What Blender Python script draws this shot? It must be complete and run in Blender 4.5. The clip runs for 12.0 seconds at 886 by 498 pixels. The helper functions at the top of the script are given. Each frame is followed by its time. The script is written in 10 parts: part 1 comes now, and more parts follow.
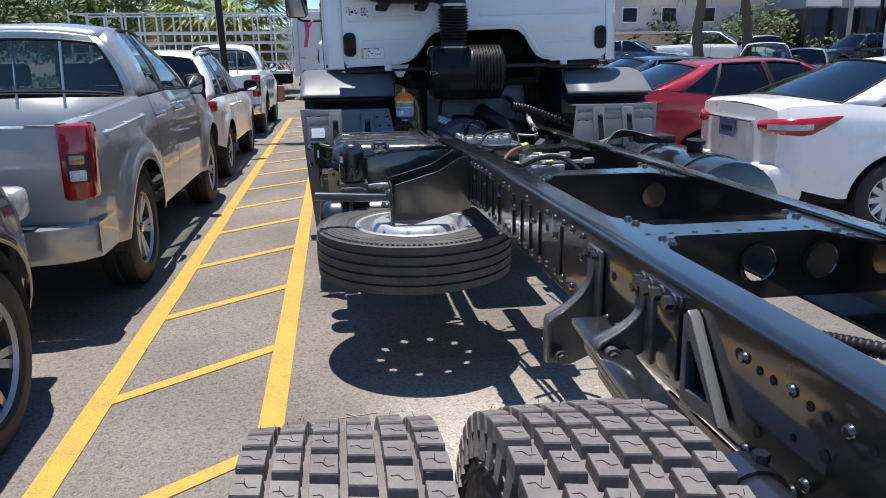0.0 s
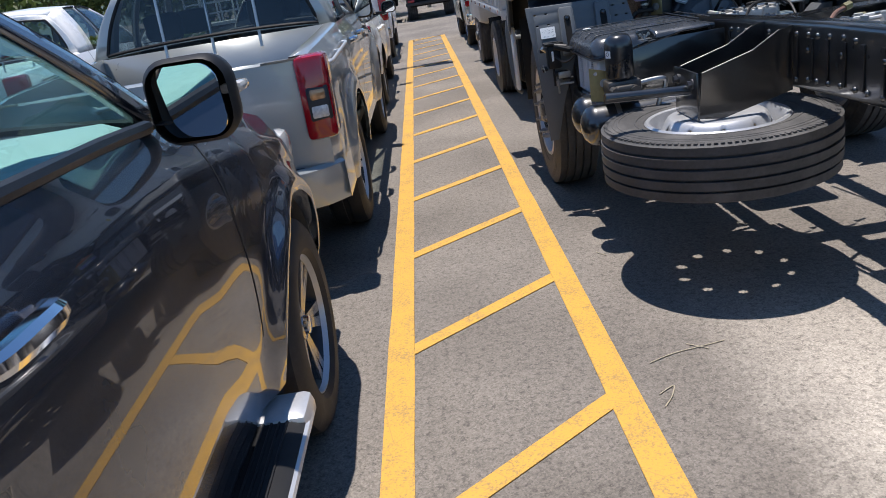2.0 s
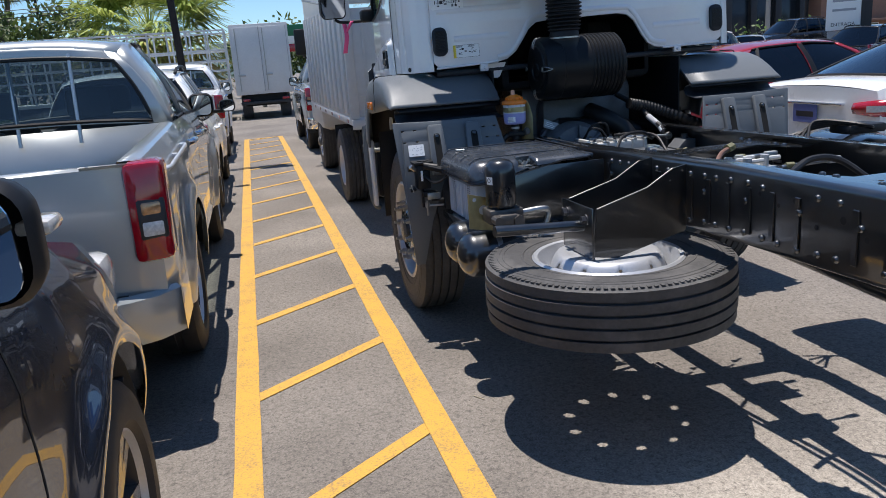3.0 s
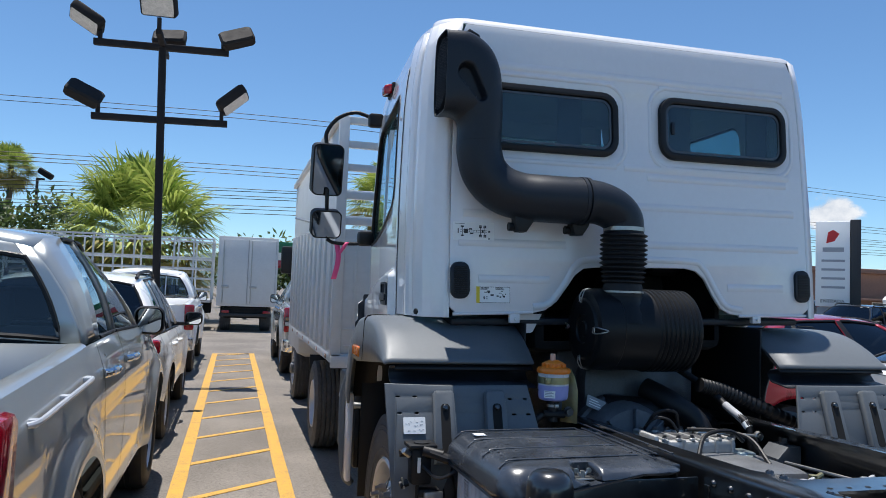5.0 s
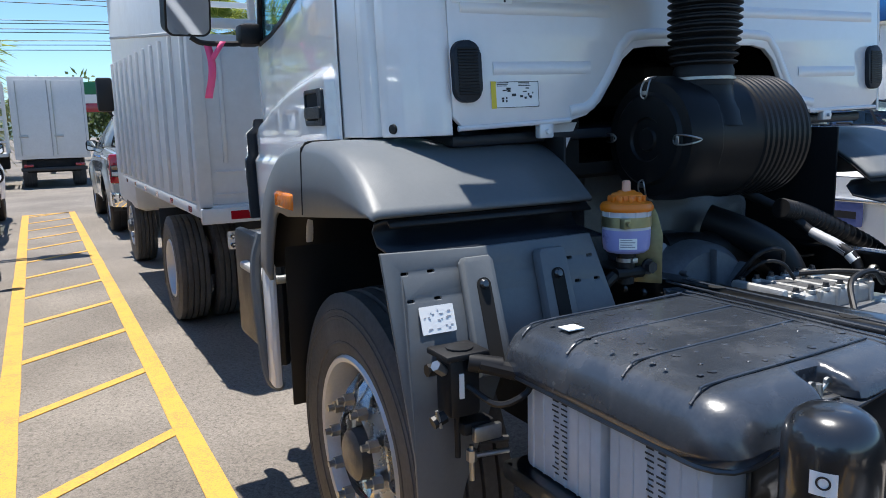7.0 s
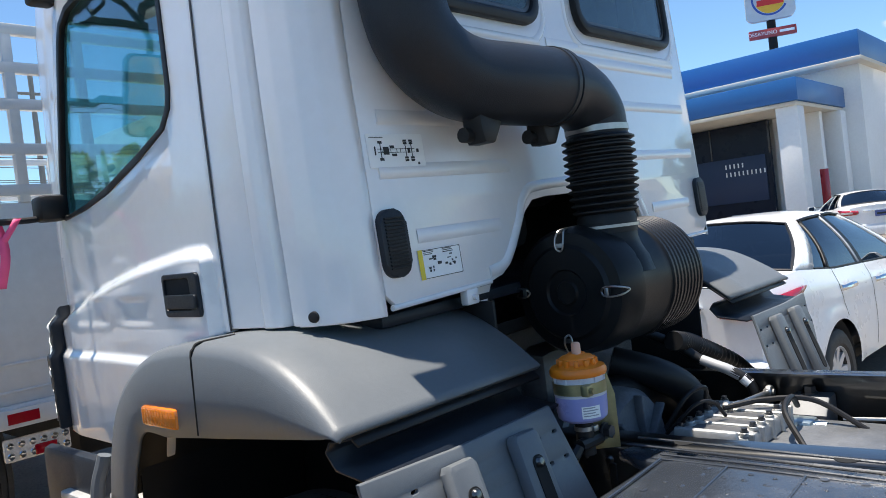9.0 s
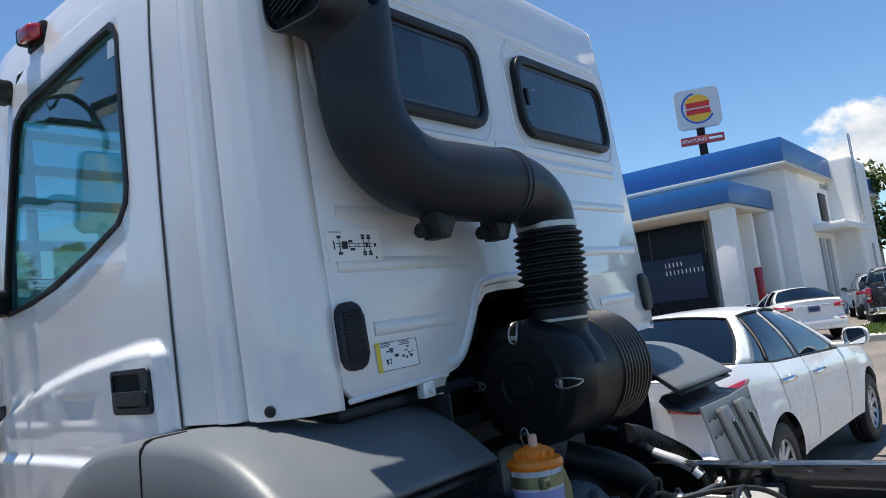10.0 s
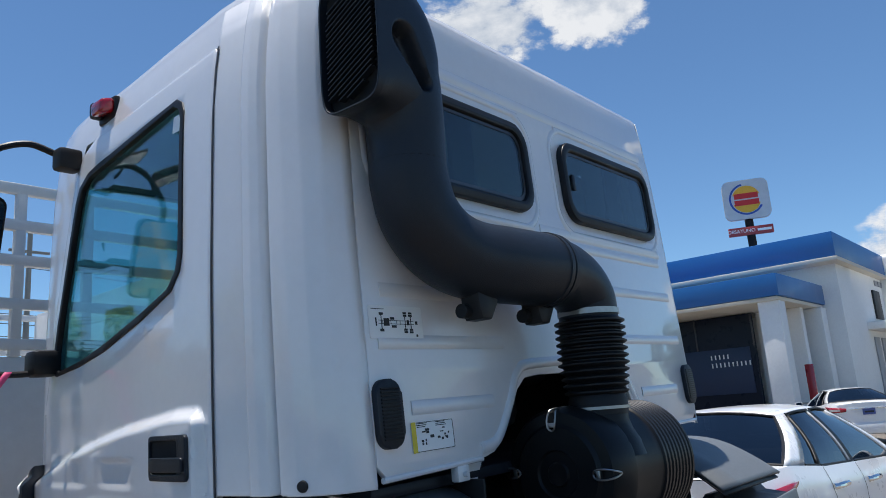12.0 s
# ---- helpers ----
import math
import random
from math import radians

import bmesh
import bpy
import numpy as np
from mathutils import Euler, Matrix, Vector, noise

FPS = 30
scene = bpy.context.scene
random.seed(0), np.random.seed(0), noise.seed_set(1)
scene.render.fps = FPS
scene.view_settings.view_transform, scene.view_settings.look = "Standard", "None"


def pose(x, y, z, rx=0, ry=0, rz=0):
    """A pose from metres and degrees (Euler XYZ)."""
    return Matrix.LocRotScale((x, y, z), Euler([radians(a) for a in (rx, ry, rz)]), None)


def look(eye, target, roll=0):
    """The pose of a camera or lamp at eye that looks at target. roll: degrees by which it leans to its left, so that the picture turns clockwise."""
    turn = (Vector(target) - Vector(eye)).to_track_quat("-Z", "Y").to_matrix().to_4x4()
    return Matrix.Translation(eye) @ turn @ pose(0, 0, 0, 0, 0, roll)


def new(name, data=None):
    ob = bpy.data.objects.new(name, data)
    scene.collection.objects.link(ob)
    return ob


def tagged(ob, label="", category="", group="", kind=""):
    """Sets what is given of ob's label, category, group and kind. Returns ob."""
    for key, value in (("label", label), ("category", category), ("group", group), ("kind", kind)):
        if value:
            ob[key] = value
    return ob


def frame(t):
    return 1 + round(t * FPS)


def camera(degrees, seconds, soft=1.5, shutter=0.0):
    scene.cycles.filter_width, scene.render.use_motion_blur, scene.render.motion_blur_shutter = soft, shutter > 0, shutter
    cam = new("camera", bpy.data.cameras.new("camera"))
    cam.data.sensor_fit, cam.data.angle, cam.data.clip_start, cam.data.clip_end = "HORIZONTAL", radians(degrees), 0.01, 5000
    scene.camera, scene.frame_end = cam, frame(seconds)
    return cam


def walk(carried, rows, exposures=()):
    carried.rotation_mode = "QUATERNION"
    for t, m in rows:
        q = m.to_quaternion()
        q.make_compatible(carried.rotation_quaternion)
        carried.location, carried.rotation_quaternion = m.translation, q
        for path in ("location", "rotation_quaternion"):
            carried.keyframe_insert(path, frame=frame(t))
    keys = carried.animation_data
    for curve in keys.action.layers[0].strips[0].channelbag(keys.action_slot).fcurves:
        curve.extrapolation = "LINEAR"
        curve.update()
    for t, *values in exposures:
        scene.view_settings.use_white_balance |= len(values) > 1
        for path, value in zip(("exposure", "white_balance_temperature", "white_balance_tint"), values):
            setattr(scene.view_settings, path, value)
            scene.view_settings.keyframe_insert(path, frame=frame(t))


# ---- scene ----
cam = camera(61.2, 12.0, soft=0.9)
PATH = [
    (0, (-0.014, 0.538, 1.543), (0.254, 2.455, 1.04), -0.7),
    (0.5, (-0.36, 0.511, 1.496), (-0.341, 2.43, 0.933), -3.3),
    (1, (-0.554, 0.628, 1.457), (-0.7, 2.488, 0.737), -6.5),
    (1.5, (-0.699, 0.892, 1.465), (-0.929, 2.737, 0.727), -10.7),
    (2, (-0.848, 1.062, 1.481), (-0.884, 2.94, 0.793), -9.5),
    (2.5, (-0.98, 1.303, 1.518), (-0.683, 3.187, 0.919), -6.7),
    (2.7, (-0.968, 1.418, 1.509), (-0.592, 3.302, 0.955), -6.0),
    (4.3, (-0.941, 2.35, 1.549), (-0.337, 4.25, 1.39), 0.3),
    (4.5, (-0.876, 2.471, 1.543), (-0.305, 4.387, 1.467), 0.7),
    (5, (-0.809, 2.759, 1.559), (-0.277, 4.684, 1.674), 2.1),
    (5.5, (-0.819, 3.075, 1.561), (-0.197, 4.973, 1.661), 0.4),
    (6, (-0.792, 3.427, 1.517), (-0.133, 5.315, 1.478), -1.4),
    (6.5, (-0.799, 3.805, 1.499), (-0.13, 5.674, 1.253), -1.7),
    (6.7, (-0.844, 3.926, 1.478), (-0.069, 5.739, 1.146), -1.7),
    (8.3, (-0.941, 4.563, 1.567), (0.333, 6.099, 1.437), -4.5),
    (8.5, (-0.989, 4.571, 1.608), (0.354, 6.049, 1.507), -6.4),
    (9, (-1.058, 4.57, 1.617), (0.417, 5.92, 1.581), -6.8),
    (9.5, (-1.1, 4.558, 1.62), (0.427, 5.848, 1.694), -6.7),
    (10, (-1.101, 4.566, 1.605), (0.477, 5.778, 1.813), -7.2),
    (10.5, (-1.108, 4.541, 1.625), (0.49, 5.677, 2.019), -8.1),
    (11, (-1.107, 4.538, 1.623), (0.475, 5.675, 2.075), -7.6),
    (11.5, (-1.117, 4.545, 1.61), (0.423, 5.743, 2.049), -6.3),
    (12, (-1.115, 4.555, 1.606), (0.378, 5.815, 2.032), -4.2),
]
walk(cam, [(t, look(eye, target, roll)) for t, eye, target, roll in PATH], exposures=[(0.0, 0.32, 6450, 13), (1.0, 0.2, 6450, 13), (2.0, 0.13, 6450, 13), (2.7, 0.13, 6450, 13), (4.5, 0.17, 6400, 10), (5.4, 0.2, 6400, 10), (6.0, 0.32, 6400, 10), (6.6, 0.44, 6400, 10), (8.5, 0.80, 6900, 10), (9.2, 0.60, 6850, 10), (9.8, 0.44, 6750, 10), (10.4, 0.13, 6550, 10), (11.2, 0.06, 6450, 10), (12.0, 0.06, 6450, 10)])

# ==== build ====
# ---------- world, sun ----------
SUN = Vector((-0.055, 0.115, 1.0)).normalized()
world = bpy.data.worlds.new("sky")
scene.world = world
world.use_nodes = True
wt = world.node_tree
sky = wt.nodes.new("ShaderNodeTexSky")
sky.sky_type, sky.sun_disc = "NISHITA", False
sky.sun_elevation, sky.sun_rotation = math.asin(SUN.z), math.atan2(SUN.x, SUN.y)
sky.altitude, sky.air_density, sky.dust_density, sky.ozone_density = 1000.0, 1.0, 0.0, 3.2
clear = wt.nodes.new("ShaderNodeMix")  # a deep, dry-season blue
clear.data_type, clear.blend_type = "RGBA", "MULTIPLY"
clear.inputs[0].default_value = 1.0
clear.inputs[7].default_value = (0.81, 1.0, 1.10, 1.0)
wt.links.new(sky.outputs["Color"], clear.inputs[6])
wt.links.new(clear.outputs[2], wt.nodes["Background"].inputs["Color"])
wt.nodes["Background"].inputs["Strength"].default_value = 0.118
sun = new("sun", bpy.data.lights.new("sun", "SUN"))
sun.data.energy, sun.data.angle, sun.data.color = 5.5, radians(0.53), (1.0, 0.955, 0.89)
sun.matrix_world = look(SUN * 40, (0, 0, 0))


# ---------- materials ----------
def material(name):
    m = bpy.data.materials.new(name)
    m.use_nodes = True
    return m, m.node_tree, m.node_tree.nodes["Principled BSDF"]


def node(nt, kind, **values):
    n = nt.nodes.new(kind)
    for key, value in values.items():
        n.inputs[key].default_value = value
    return n


def rgb(c):
    return (*c, 1.0)


def surface(name, color, rough=0.5, metal=0.0, coat=0.0, vary=0.12, grain=40.0, stain=2.5, bump=0.0, bump_scale=200.0, dirt=None, spec=0.5, haze=0.04, coat_ior=1.5):
    """A solid surface: base colour with fine grain and broad stains, uneven gloss and fine relief."""
    m, nt, b = material(name)
    co = nt.nodes.new("ShaderNodeTexCoord")
    fine = node(nt, "ShaderNodeTexNoise", Scale=grain, Detail=4.0, Roughness=0.6)
    broad = node(nt, "ShaderNodeTexNoise", Scale=stain, Detail=5.0, Roughness=0.65)
    for n in (fine, broad):
        nt.links.new(co.outputs["Object"], n.inputs["Vector"])
    both = node(nt, "ShaderNodeMath")
    both.operation = "ADD"
    nt.links.new(fine.outputs["Fac"], both.inputs[0])
    nt.links.new(broad.outputs["Fac"], both.inputs[1])
    ramp = nt.nodes.new("ShaderNodeMapRange")
    ramp.inputs["From Min"].default_value, ramp.inputs["From Max"].default_value = 0.6, 1.4
    ramp.inputs["To Min"].default_value, ramp.inputs["To Max"].default_value = 1.0 - vary, 1.0 + vary
    nt.links.new(both.outputs[0], ramp.inputs["Value"])
    tint = nt.nodes.new("ShaderNodeMix")
    tint.data_type, tint.blend_type = "RGBA", "MULTIPLY"
    tint.inputs[0].default_value = 1.0
    tint.inputs[6].default_value = rgb(color)
    nt.links.new(ramp.outputs[0], tint.inputs[7])
    out = tint.outputs[2]
    if dirt:
        dust = nt.nodes.new("ShaderNodeMapRange")
        dust.inputs["From Min"].default_value, dust.inputs["From Max"].default_value = 0.5, 0.75
        dust.inputs["To Max"].default_value = dirt[1]
        nt.links.new(broad.outputs["Fac"], dust.inputs["Value"])
        mix = nt.nodes.new("ShaderNodeMix")
        mix.data_type = "RGBA"
        nt.links.new(dust.outputs[0], mix.inputs[0])
        nt.links.new(out, mix.inputs[6])
        mix.inputs[7].default_value = rgb(dirt[0])
        out = mix.outputs[2]
    nt.links.new(out, b.inputs["Base Color"])
    gloss = nt.nodes.new("ShaderNodeMapRange")
    gloss.inputs["From Min"].default_value, gloss.inputs["From Max"].default_value = 0.3, 0.7
    gloss.inputs["To Min"].default_value, gloss.inputs["To Max"].default_value = max(0.02, rough * 0.8), min(1.0, rough * 1.2)
    nt.links.new(broad.outputs["Fac"], gloss.inputs["Value"])
    nt.links.new(gloss.outputs[0], b.inputs["Roughness"])
    b.inputs["Metallic"].default_value = metal
    b.inputs["Specular IOR Level"].default_value = spec
    b.inputs["Coat Weight"].default_value = coat
    b.inputs["Coat Roughness"].default_value = haze
    b.inputs["Coat IOR"].default_value = coat_ior
    if bump:
        rel = node(nt, "ShaderNodeTexNoise", Scale=bump_scale, Detail=3.0)
        nt.links.new(co.outputs["Object"], rel.inputs["Vector"])
        bp = node(nt, "ShaderNodeBump", Strength=bump, Distance=0.004)
        nt.links.new(rel.outputs["Fac"], bp.inputs["Height"])
        nt.links.new(bp.outputs[0], b.inputs["Normal"])
    return m


def glass(name, tint, rough=0.0, base=0.06):
    """A tinted pane: what is behind shows through, darkened, and the pane mirrors at flat angles."""
    m, nt, b = material(name)
    nt.nodes.remove(b)
    see = node(nt, "ShaderNodeBsdfTransparent", Color=rgb(tint))
    shine = node(nt, "ShaderNodeBsdfGlossy", Color=(0.9, 0.95, 1, 1), Roughness=rough)
    edge = node(nt, "ShaderNodeLayerWeight", Blend=0.5)
    power = node(nt, "ShaderNodeMath")
    power.operation = "POWER"
    power.inputs[1].default_value = 4.5
    nt.links.new(edge.outputs["Facing"], power.inputs[0])
    fres = node(nt, "ShaderNodeMapRange")
    fres.inputs["To Min"].default_value, fres.inputs["To Max"].default_value = base, 1.0
    nt.links.new(power.outputs[0], fres.inputs["Value"])
    mix = nt.nodes.new("ShaderNodeMixShader")
    nt.links.new(fres.outputs[0], mix.inputs[0])
    nt.links.new(see.outputs[0], mix.inputs[1])
    nt.links.new(shine.outputs[0], mix.inputs[2])
    nt.links.new(mix.outputs[0], nt.nodes["Material Output"].inputs["Surface"])
    return m


def asphalt():
    """Worn asphalt: fine stones, pits, fine cracks, stains, and a sandy pale patch under the truck's tail."""
    m, nt, b = material("asphalt")
    co = nt.nodes.new("ShaderNodeTexCoord")
    stone = node(nt, "ShaderNodeTexVoronoi", Scale=150.0)
    grit = node(nt, "ShaderNodeTexNoise", Scale=170.0, Detail=4.0, Roughness=0.7)
    blot = node(nt, "ShaderNodeTexNoise", Scale=0.8, Detail=7.0, Roughness=0.6)
    pit = node(nt, "ShaderNodeTexNoise", Scale=38.0, Detail=6.0, Roughness=0.75)
    crack = node(nt, "ShaderNodeTexVoronoi", Scale=1.7)
    crack.feature = "DISTANCE_TO_EDGE"
    warp = node(nt, "ShaderNodeTexNoise", Scale=4.0, Detail=6.0, Roughness=0.7)
    for n in (stone, grit, blot, pit, warp):
        nt.links.new(co.outputs["Object"], n.inputs["Vector"])
    shift = nt.nodes.new("ShaderNodeVectorMath")
    shift.operation = "MULTIPLY_ADD"
    shift.inputs[1].default_value = (0.5, 0.5, 0.5)
    nt.links.new(warp.outputs["Color"], shift.inputs[0])
    nt.links.new(co.outputs["Object"], shift.inputs[2])
    nt.links.new(shift.outputs[0], crack.inputs["Vector"])

    def span(src, a, b, c, d):
        n = nt.nodes.new("ShaderNodeMapRange")
        for key, v in zip(("From Min", "From Max", "To Min", "To Max"), (a, b, c, d)):
            n.inputs[key].default_value = v
        nt.links.new(src, n.inputs["Value"])
        return n.outputs[0]

    def times(a, b):
        n = nt.nodes.new("ShaderNodeMath")
        n.operation = "MULTIPLY"
        nt.links.new(a, n.inputs[0])
        nt.links.new(b, n.inputs[1])
        return n.outputs[0]

    r1 = nt.nodes.new("ShaderNodeValToRGB")
    r1.color_ramp.elements[0].position, r1.color_ramp.elements[0].color = 0.36, (0.146, 0.128, 0.110, 1)
    r1.color_ramp.elements[1].position, r1.color_ramp.elements[1].color = 0.66, (0.218, 0.193, 0.167, 1)
    nt.links.new(blot.outputs["Fac"], r1.inputs[0])
    # sandy patch
    apart = nt.nodes.new("ShaderNodeSeparateXYZ")
    nt.links.new(shift.outputs[0], apart.inputs[0])
    edge = times(span(apart.outputs["X"], 2.0, 2.9, 1.0, 0.0), span(apart.outputs["Y"], -1.6, -0.4, 0.0, 1.0))
    sand = times(times(edge, span(apart.outputs["X"], 0.22, 0.62, 0.0, 1.0)), times(span(apart.outputs["Y"], 4.5, 3.0, 0.0, 1.0), span(blot.outputs["Fac"], 0.3, 0.6, 0.8, 1.0)))
    pale = nt.nodes.new("ShaderNodeMix")
    pale.data_type = "RGBA"
    nt.links.new(sand, pale.inputs[0])
    nt.links.new(r1.outputs[0], pale.inputs[6])
    pale.inputs[7].default_value = (0.50, 0.45, 0.385, 1)
    tone = times(span(stone.outputs["Color"], 0.0, 1.0, 0.68, 1.30), span(pit.outputs["Fac"], 0.36, 0.50, 0.55, 1.05))
    tone = times(tone, span(grit.outputs["Fac"], 0.3, 0.7, 0.86, 1.14))
    fine = times(span(crack.outputs["Distance"], 0.0, 0.006, 1.0, 0.0), span(blot.outputs["Fac"], 0.50, 0.58, 0.0, 0.55))
    inv = nt.nodes.new("ShaderNodeMath")
    inv.operation = "SUBTRACT"
    inv.inputs[0].default_value = 1.0
    nt.links.new(fine, inv.inputs[1])
    tone = times(tone, inv.outputs[0])
    mx = nt.nodes.new("ShaderNodeMix")
    mx.data_type, mx.blend_type = "RGBA", "MULTIPLY"
    mx.inputs[0].default_value = 1.0
    nt.links.new(pale.outputs[2], mx.inputs[6])
    nt.links.new(tone, mx.inputs[7])
    nt.links.new(mx.outputs[2], b.inputs["Base Color"])
    b.inputs["Roughness"].default_value = 0.85
    bp = node(nt, "ShaderNodeBump", Strength=0.55, Distance=0.005)
    nt.links.new(pit.outputs["Fac"], bp.inputs["Height"])
    nt.links.new(bp.outputs[0], b.inputs["Normal"])
    return m


def road_paint():
    """Thick yellow paint, worn through to the asphalt in specks and fine cracks."""
    m, nt, b = material("yellow_road_paint")
    co = nt.nodes.new("ShaderNodeTexCoord")
    wear = node(nt, "ShaderNodeTexNoise", Scale=5.0, Detail=9.0, Roughness=0.78)
    spot = node(nt, "ShaderNodeTexNoise", Scale=120.0, Detail=2.0)
    crack = node(nt, "ShaderNodeTexVoronoi", Scale=3.2)
    crack.feature = "DISTANCE_TO_EDGE"
    for n in (wear, spot, crack):
        nt.links.new(co.outputs["Object"], n.inputs["Vector"])
    add = nt.nodes.new("ShaderNodeMath")
    add.operation = "ADD"
    nt.links.new(wear.outputs["Fac"], add.inputs[0])
    nt.links.new(spot.outputs["Fac"], add.inputs[1])
    r = nt.nodes.new("ShaderNodeMapRange")
    r.inputs["From Min"].default_value, r.inputs["From Max"].default_value = 0.99, 1.22
    nt.links.new(add.outputs[0], r.inputs["Value"])
    rc = nt.nodes.new("ShaderNodeMapRange")
    rc.inputs["From Min"].default_value, rc.inputs["From Max"].default_value = 0.0, 0.008
    rc.inputs["To Min"].default_value, rc.inputs["To Max"].default_value = 0.6, 0.0
    nt.links.new(crack.outputs["Distance"], rc.inputs["Value"])
    mxm = nt.nodes.new("ShaderNodeMath")
    mxm.operation = "MAXIMUM"
    nt.links.new(r.outputs[0], mxm.inputs[0])
    nt.links.new(rc.outputs[0], mxm.inputs[1])
    mx = nt.nodes.new("ShaderNodeMix")
    mx.data_type = "RGBA"
    nt.links.new(mxm.outputs[0], mx.inputs[0])
    mx.inputs[6].default_value = (0.59, 0.328, 0.048, 1)
    mx.inputs[7].default_value = (0.33, 0.205, 0.075, 1)
    nt.links.new(mx.outputs[2], b.inputs["Base Color"])
    b.inputs["Roughness"].default_value = 0.6
    bp = node(nt, "ShaderNodeBump", Strength=0.4, Distance=0.004)
    nt.links.new(spot.outputs["Fac"], bp.inputs["Height"])
    nt.links.new(bp.outputs[0], b.inputs["Normal"])
    return m


ASPHALT, ROADPAINT = asphalt(), road_paint()
CABWHITE = surface("cab_pearl_white_paint", (0.79, 0.78, 0.775), 0.34, 0.0, 1.0, 0.03, 30, 1.5)
WHITE = surface("white_car_paint", (0.87, 0.87, 0.86), 0.3, 0.0, 0.8, 0.03)
SILVER = surface("silver_car_paint", (0.40, 0.425, 0.425), 0.34, 0.50, 1.0, 0.05, 400, 2, haze=0.02)
DARKBLUE = surface("graphite_blue_car_paint", (0.040, 0.048, 0.070), 0.24, 0.7, 1.0, 0.04, 400, 2, haze=0.015, coat_ior=1.85)
REDPAINT = surface("red_car_paint", (0.36, 0.012, 0.022), 0.3, 0.3, 1.0, 0.06, 300, 2)
BLACKCAR = surface("black_car_paint", (0.012, 0.013, 0.016), 0.25, 0.2, 1.0, 0.1)
NAVYCAR = surface("navy_car_paint", (0.03, 0.06, 0.12), 0.28, 0.4, 1.0, 0.08)
CHASSIS = surface("chassis_black_paint", (0.0060, 0.0068, 0.0080), 0.34, 0.0, 1.0, 0.3, 60, 5, 0.05, 160, dirt=((0.075, 0.078, 0.083), 0.22), spec=0.5, haze=0.09, coat_ior=1.75)
IRON = surface("cast_iron_black", (0.058, 0.060, 0.063), 0.34, 0.0, 0.3, 0.35, 80, 5, 0.7, 420, spec=0.8, haze=0.2)
RUBBER = surface("tyre_rubber", (0.150, 0.134, 0.124), 0.62, 0.0, 0.0, 0.3, 60, 6, 0.2, 220, dirt=((0.25, 0.225, 0.20), 0.5))
SPARERUBBER = surface("dark_tyre_rubber", (0.075, 0.073, 0.072), 0.6, 0.0, 0.0, 0.3, 60, 6, 0.2, 220, dirt=((0.17, 0.16, 0.15), 0.5), spec=0.3)
BLACKRUBBER = surface("black_rubber", (0.009, 0.009, 0.010), 0.5, 0.0, 0.0, 0.15, 60, 5, spec=0.35)
PLASTIC = surface("dark_grey_plastic", (0.0125, 0.0165, 0.0235), 0.44, 0.0, 0.0, 0.15, 90, 4, 0.18, 380, spec=0.36)
BLACKPLASTIC = surface("black_filter_plastic", (0.0085, 0.009, 0.010), 0.36, 0.0, 0.0, 0.15, 90, 4, 0.06, 380, spec=0.24)
RECESSGREY = surface("recess_shade_grey", (0.11, 0.11, 0.112), 0.5, 0.3)
GREYPLASTIC = surface("grey_fender_plastic", (0.128, 0.140, 0.150), 0.44, 0.0, 0.0, 0.07, 90, 3, 0.12, 420, spec=0.38)
LIDPLASTIC = surface("battery_lid_plastic", (0.031, 0.037, 0.047), 0.25, 0.0, 0.0, 0.15, 60, 6, 0.05, 200, dirt=((0.12, 0.125, 0.135), 0.4), spec=1.0)
CHROME = surface("chrome", (0.75, 0.76, 0.78), 0.08, 1.0, 0.0, 0.03)
DARKSTEEL = surface("dark_bolt_steel", (0.10, 0.10, 0.105), 0.35, 0.8, 0.0, 0.2, 60, 8)
STEEL = surface("bare_steel", (0.42, 0.42, 0.41), 0.38, 1.0, 0.0, 0.18, 60, 8)
ALUMINIUM = surface("cast_aluminium", (0.47, 0.47, 0.455), 0.45, 0.45, 0.0, 0.14, 70, 9, 0.3, 150)
WHEELSILVER = surface("silver_wheel_paint", (0.56, 0.57, 0.59), 0.38, 0.5, 0.2, 0.08, 90, 4)
POLISHED = surface("worn_bright_steel", (0.56, 0.565, 0.57), 0.26, 0.92, 0.0, 0.10, 60, 7, 0.1, 120)
ZINC = surface("yellow_zinc", (0.36, 0.32, 0.17), 0.4, 0.8, 0.0, 0.2, 50, 9)
ORANGE = surface("orange_cap_plastic", (0.85, 0.21, 0.012), 0.35, 0, 0, 0.05)
LILAC = surface("lilac_tank_plastic", (0.32, 0.33, 0.62), 0.3, 0, 0, 0.08, 40, 9)
PALEPLASTIC = surface("milky_plastic", (0.62, 0.62, 0.66), 0.3, 0, 0, 0.08)
LABEL = surface("label_white", (0.88, 0.88, 0.86), 0.45, 0, 0, 0.03)
INK = surface("ink_black", (0.02, 0.02, 0.022), 0.5)
INKGREY = surface("ink_grey", (0.35, 0.36, 0.38), 0.5)
LABELYELLOW = surface("label_yellow", (0.78, 0.58, 0.03), 0.4)
BATTERY = surface("battery_white_case", (0.55, 0.58, 0.62), 0.4, 0, 0, 0.1, 30, 6)
PINK = surface("pink_ribbon", (0.85, 0.10, 0.26), 0.6, 0, 0, 0.06)
REDLENS = surface("red_lens", (0.32, 0.004, 0.012), 0.12, 0, 0.8, 0.12, 90, 12)
AMBER = surface("amber_lens", (0.75, 0.20, 0.015), 0.15, 0, 0.6, 0.15, 90, 15)
CLEARLENS = surface("clear_lens", (0.60, 0.58, 0.55), 0.12, 0.0, 0.8, 0.35, 90, 20)
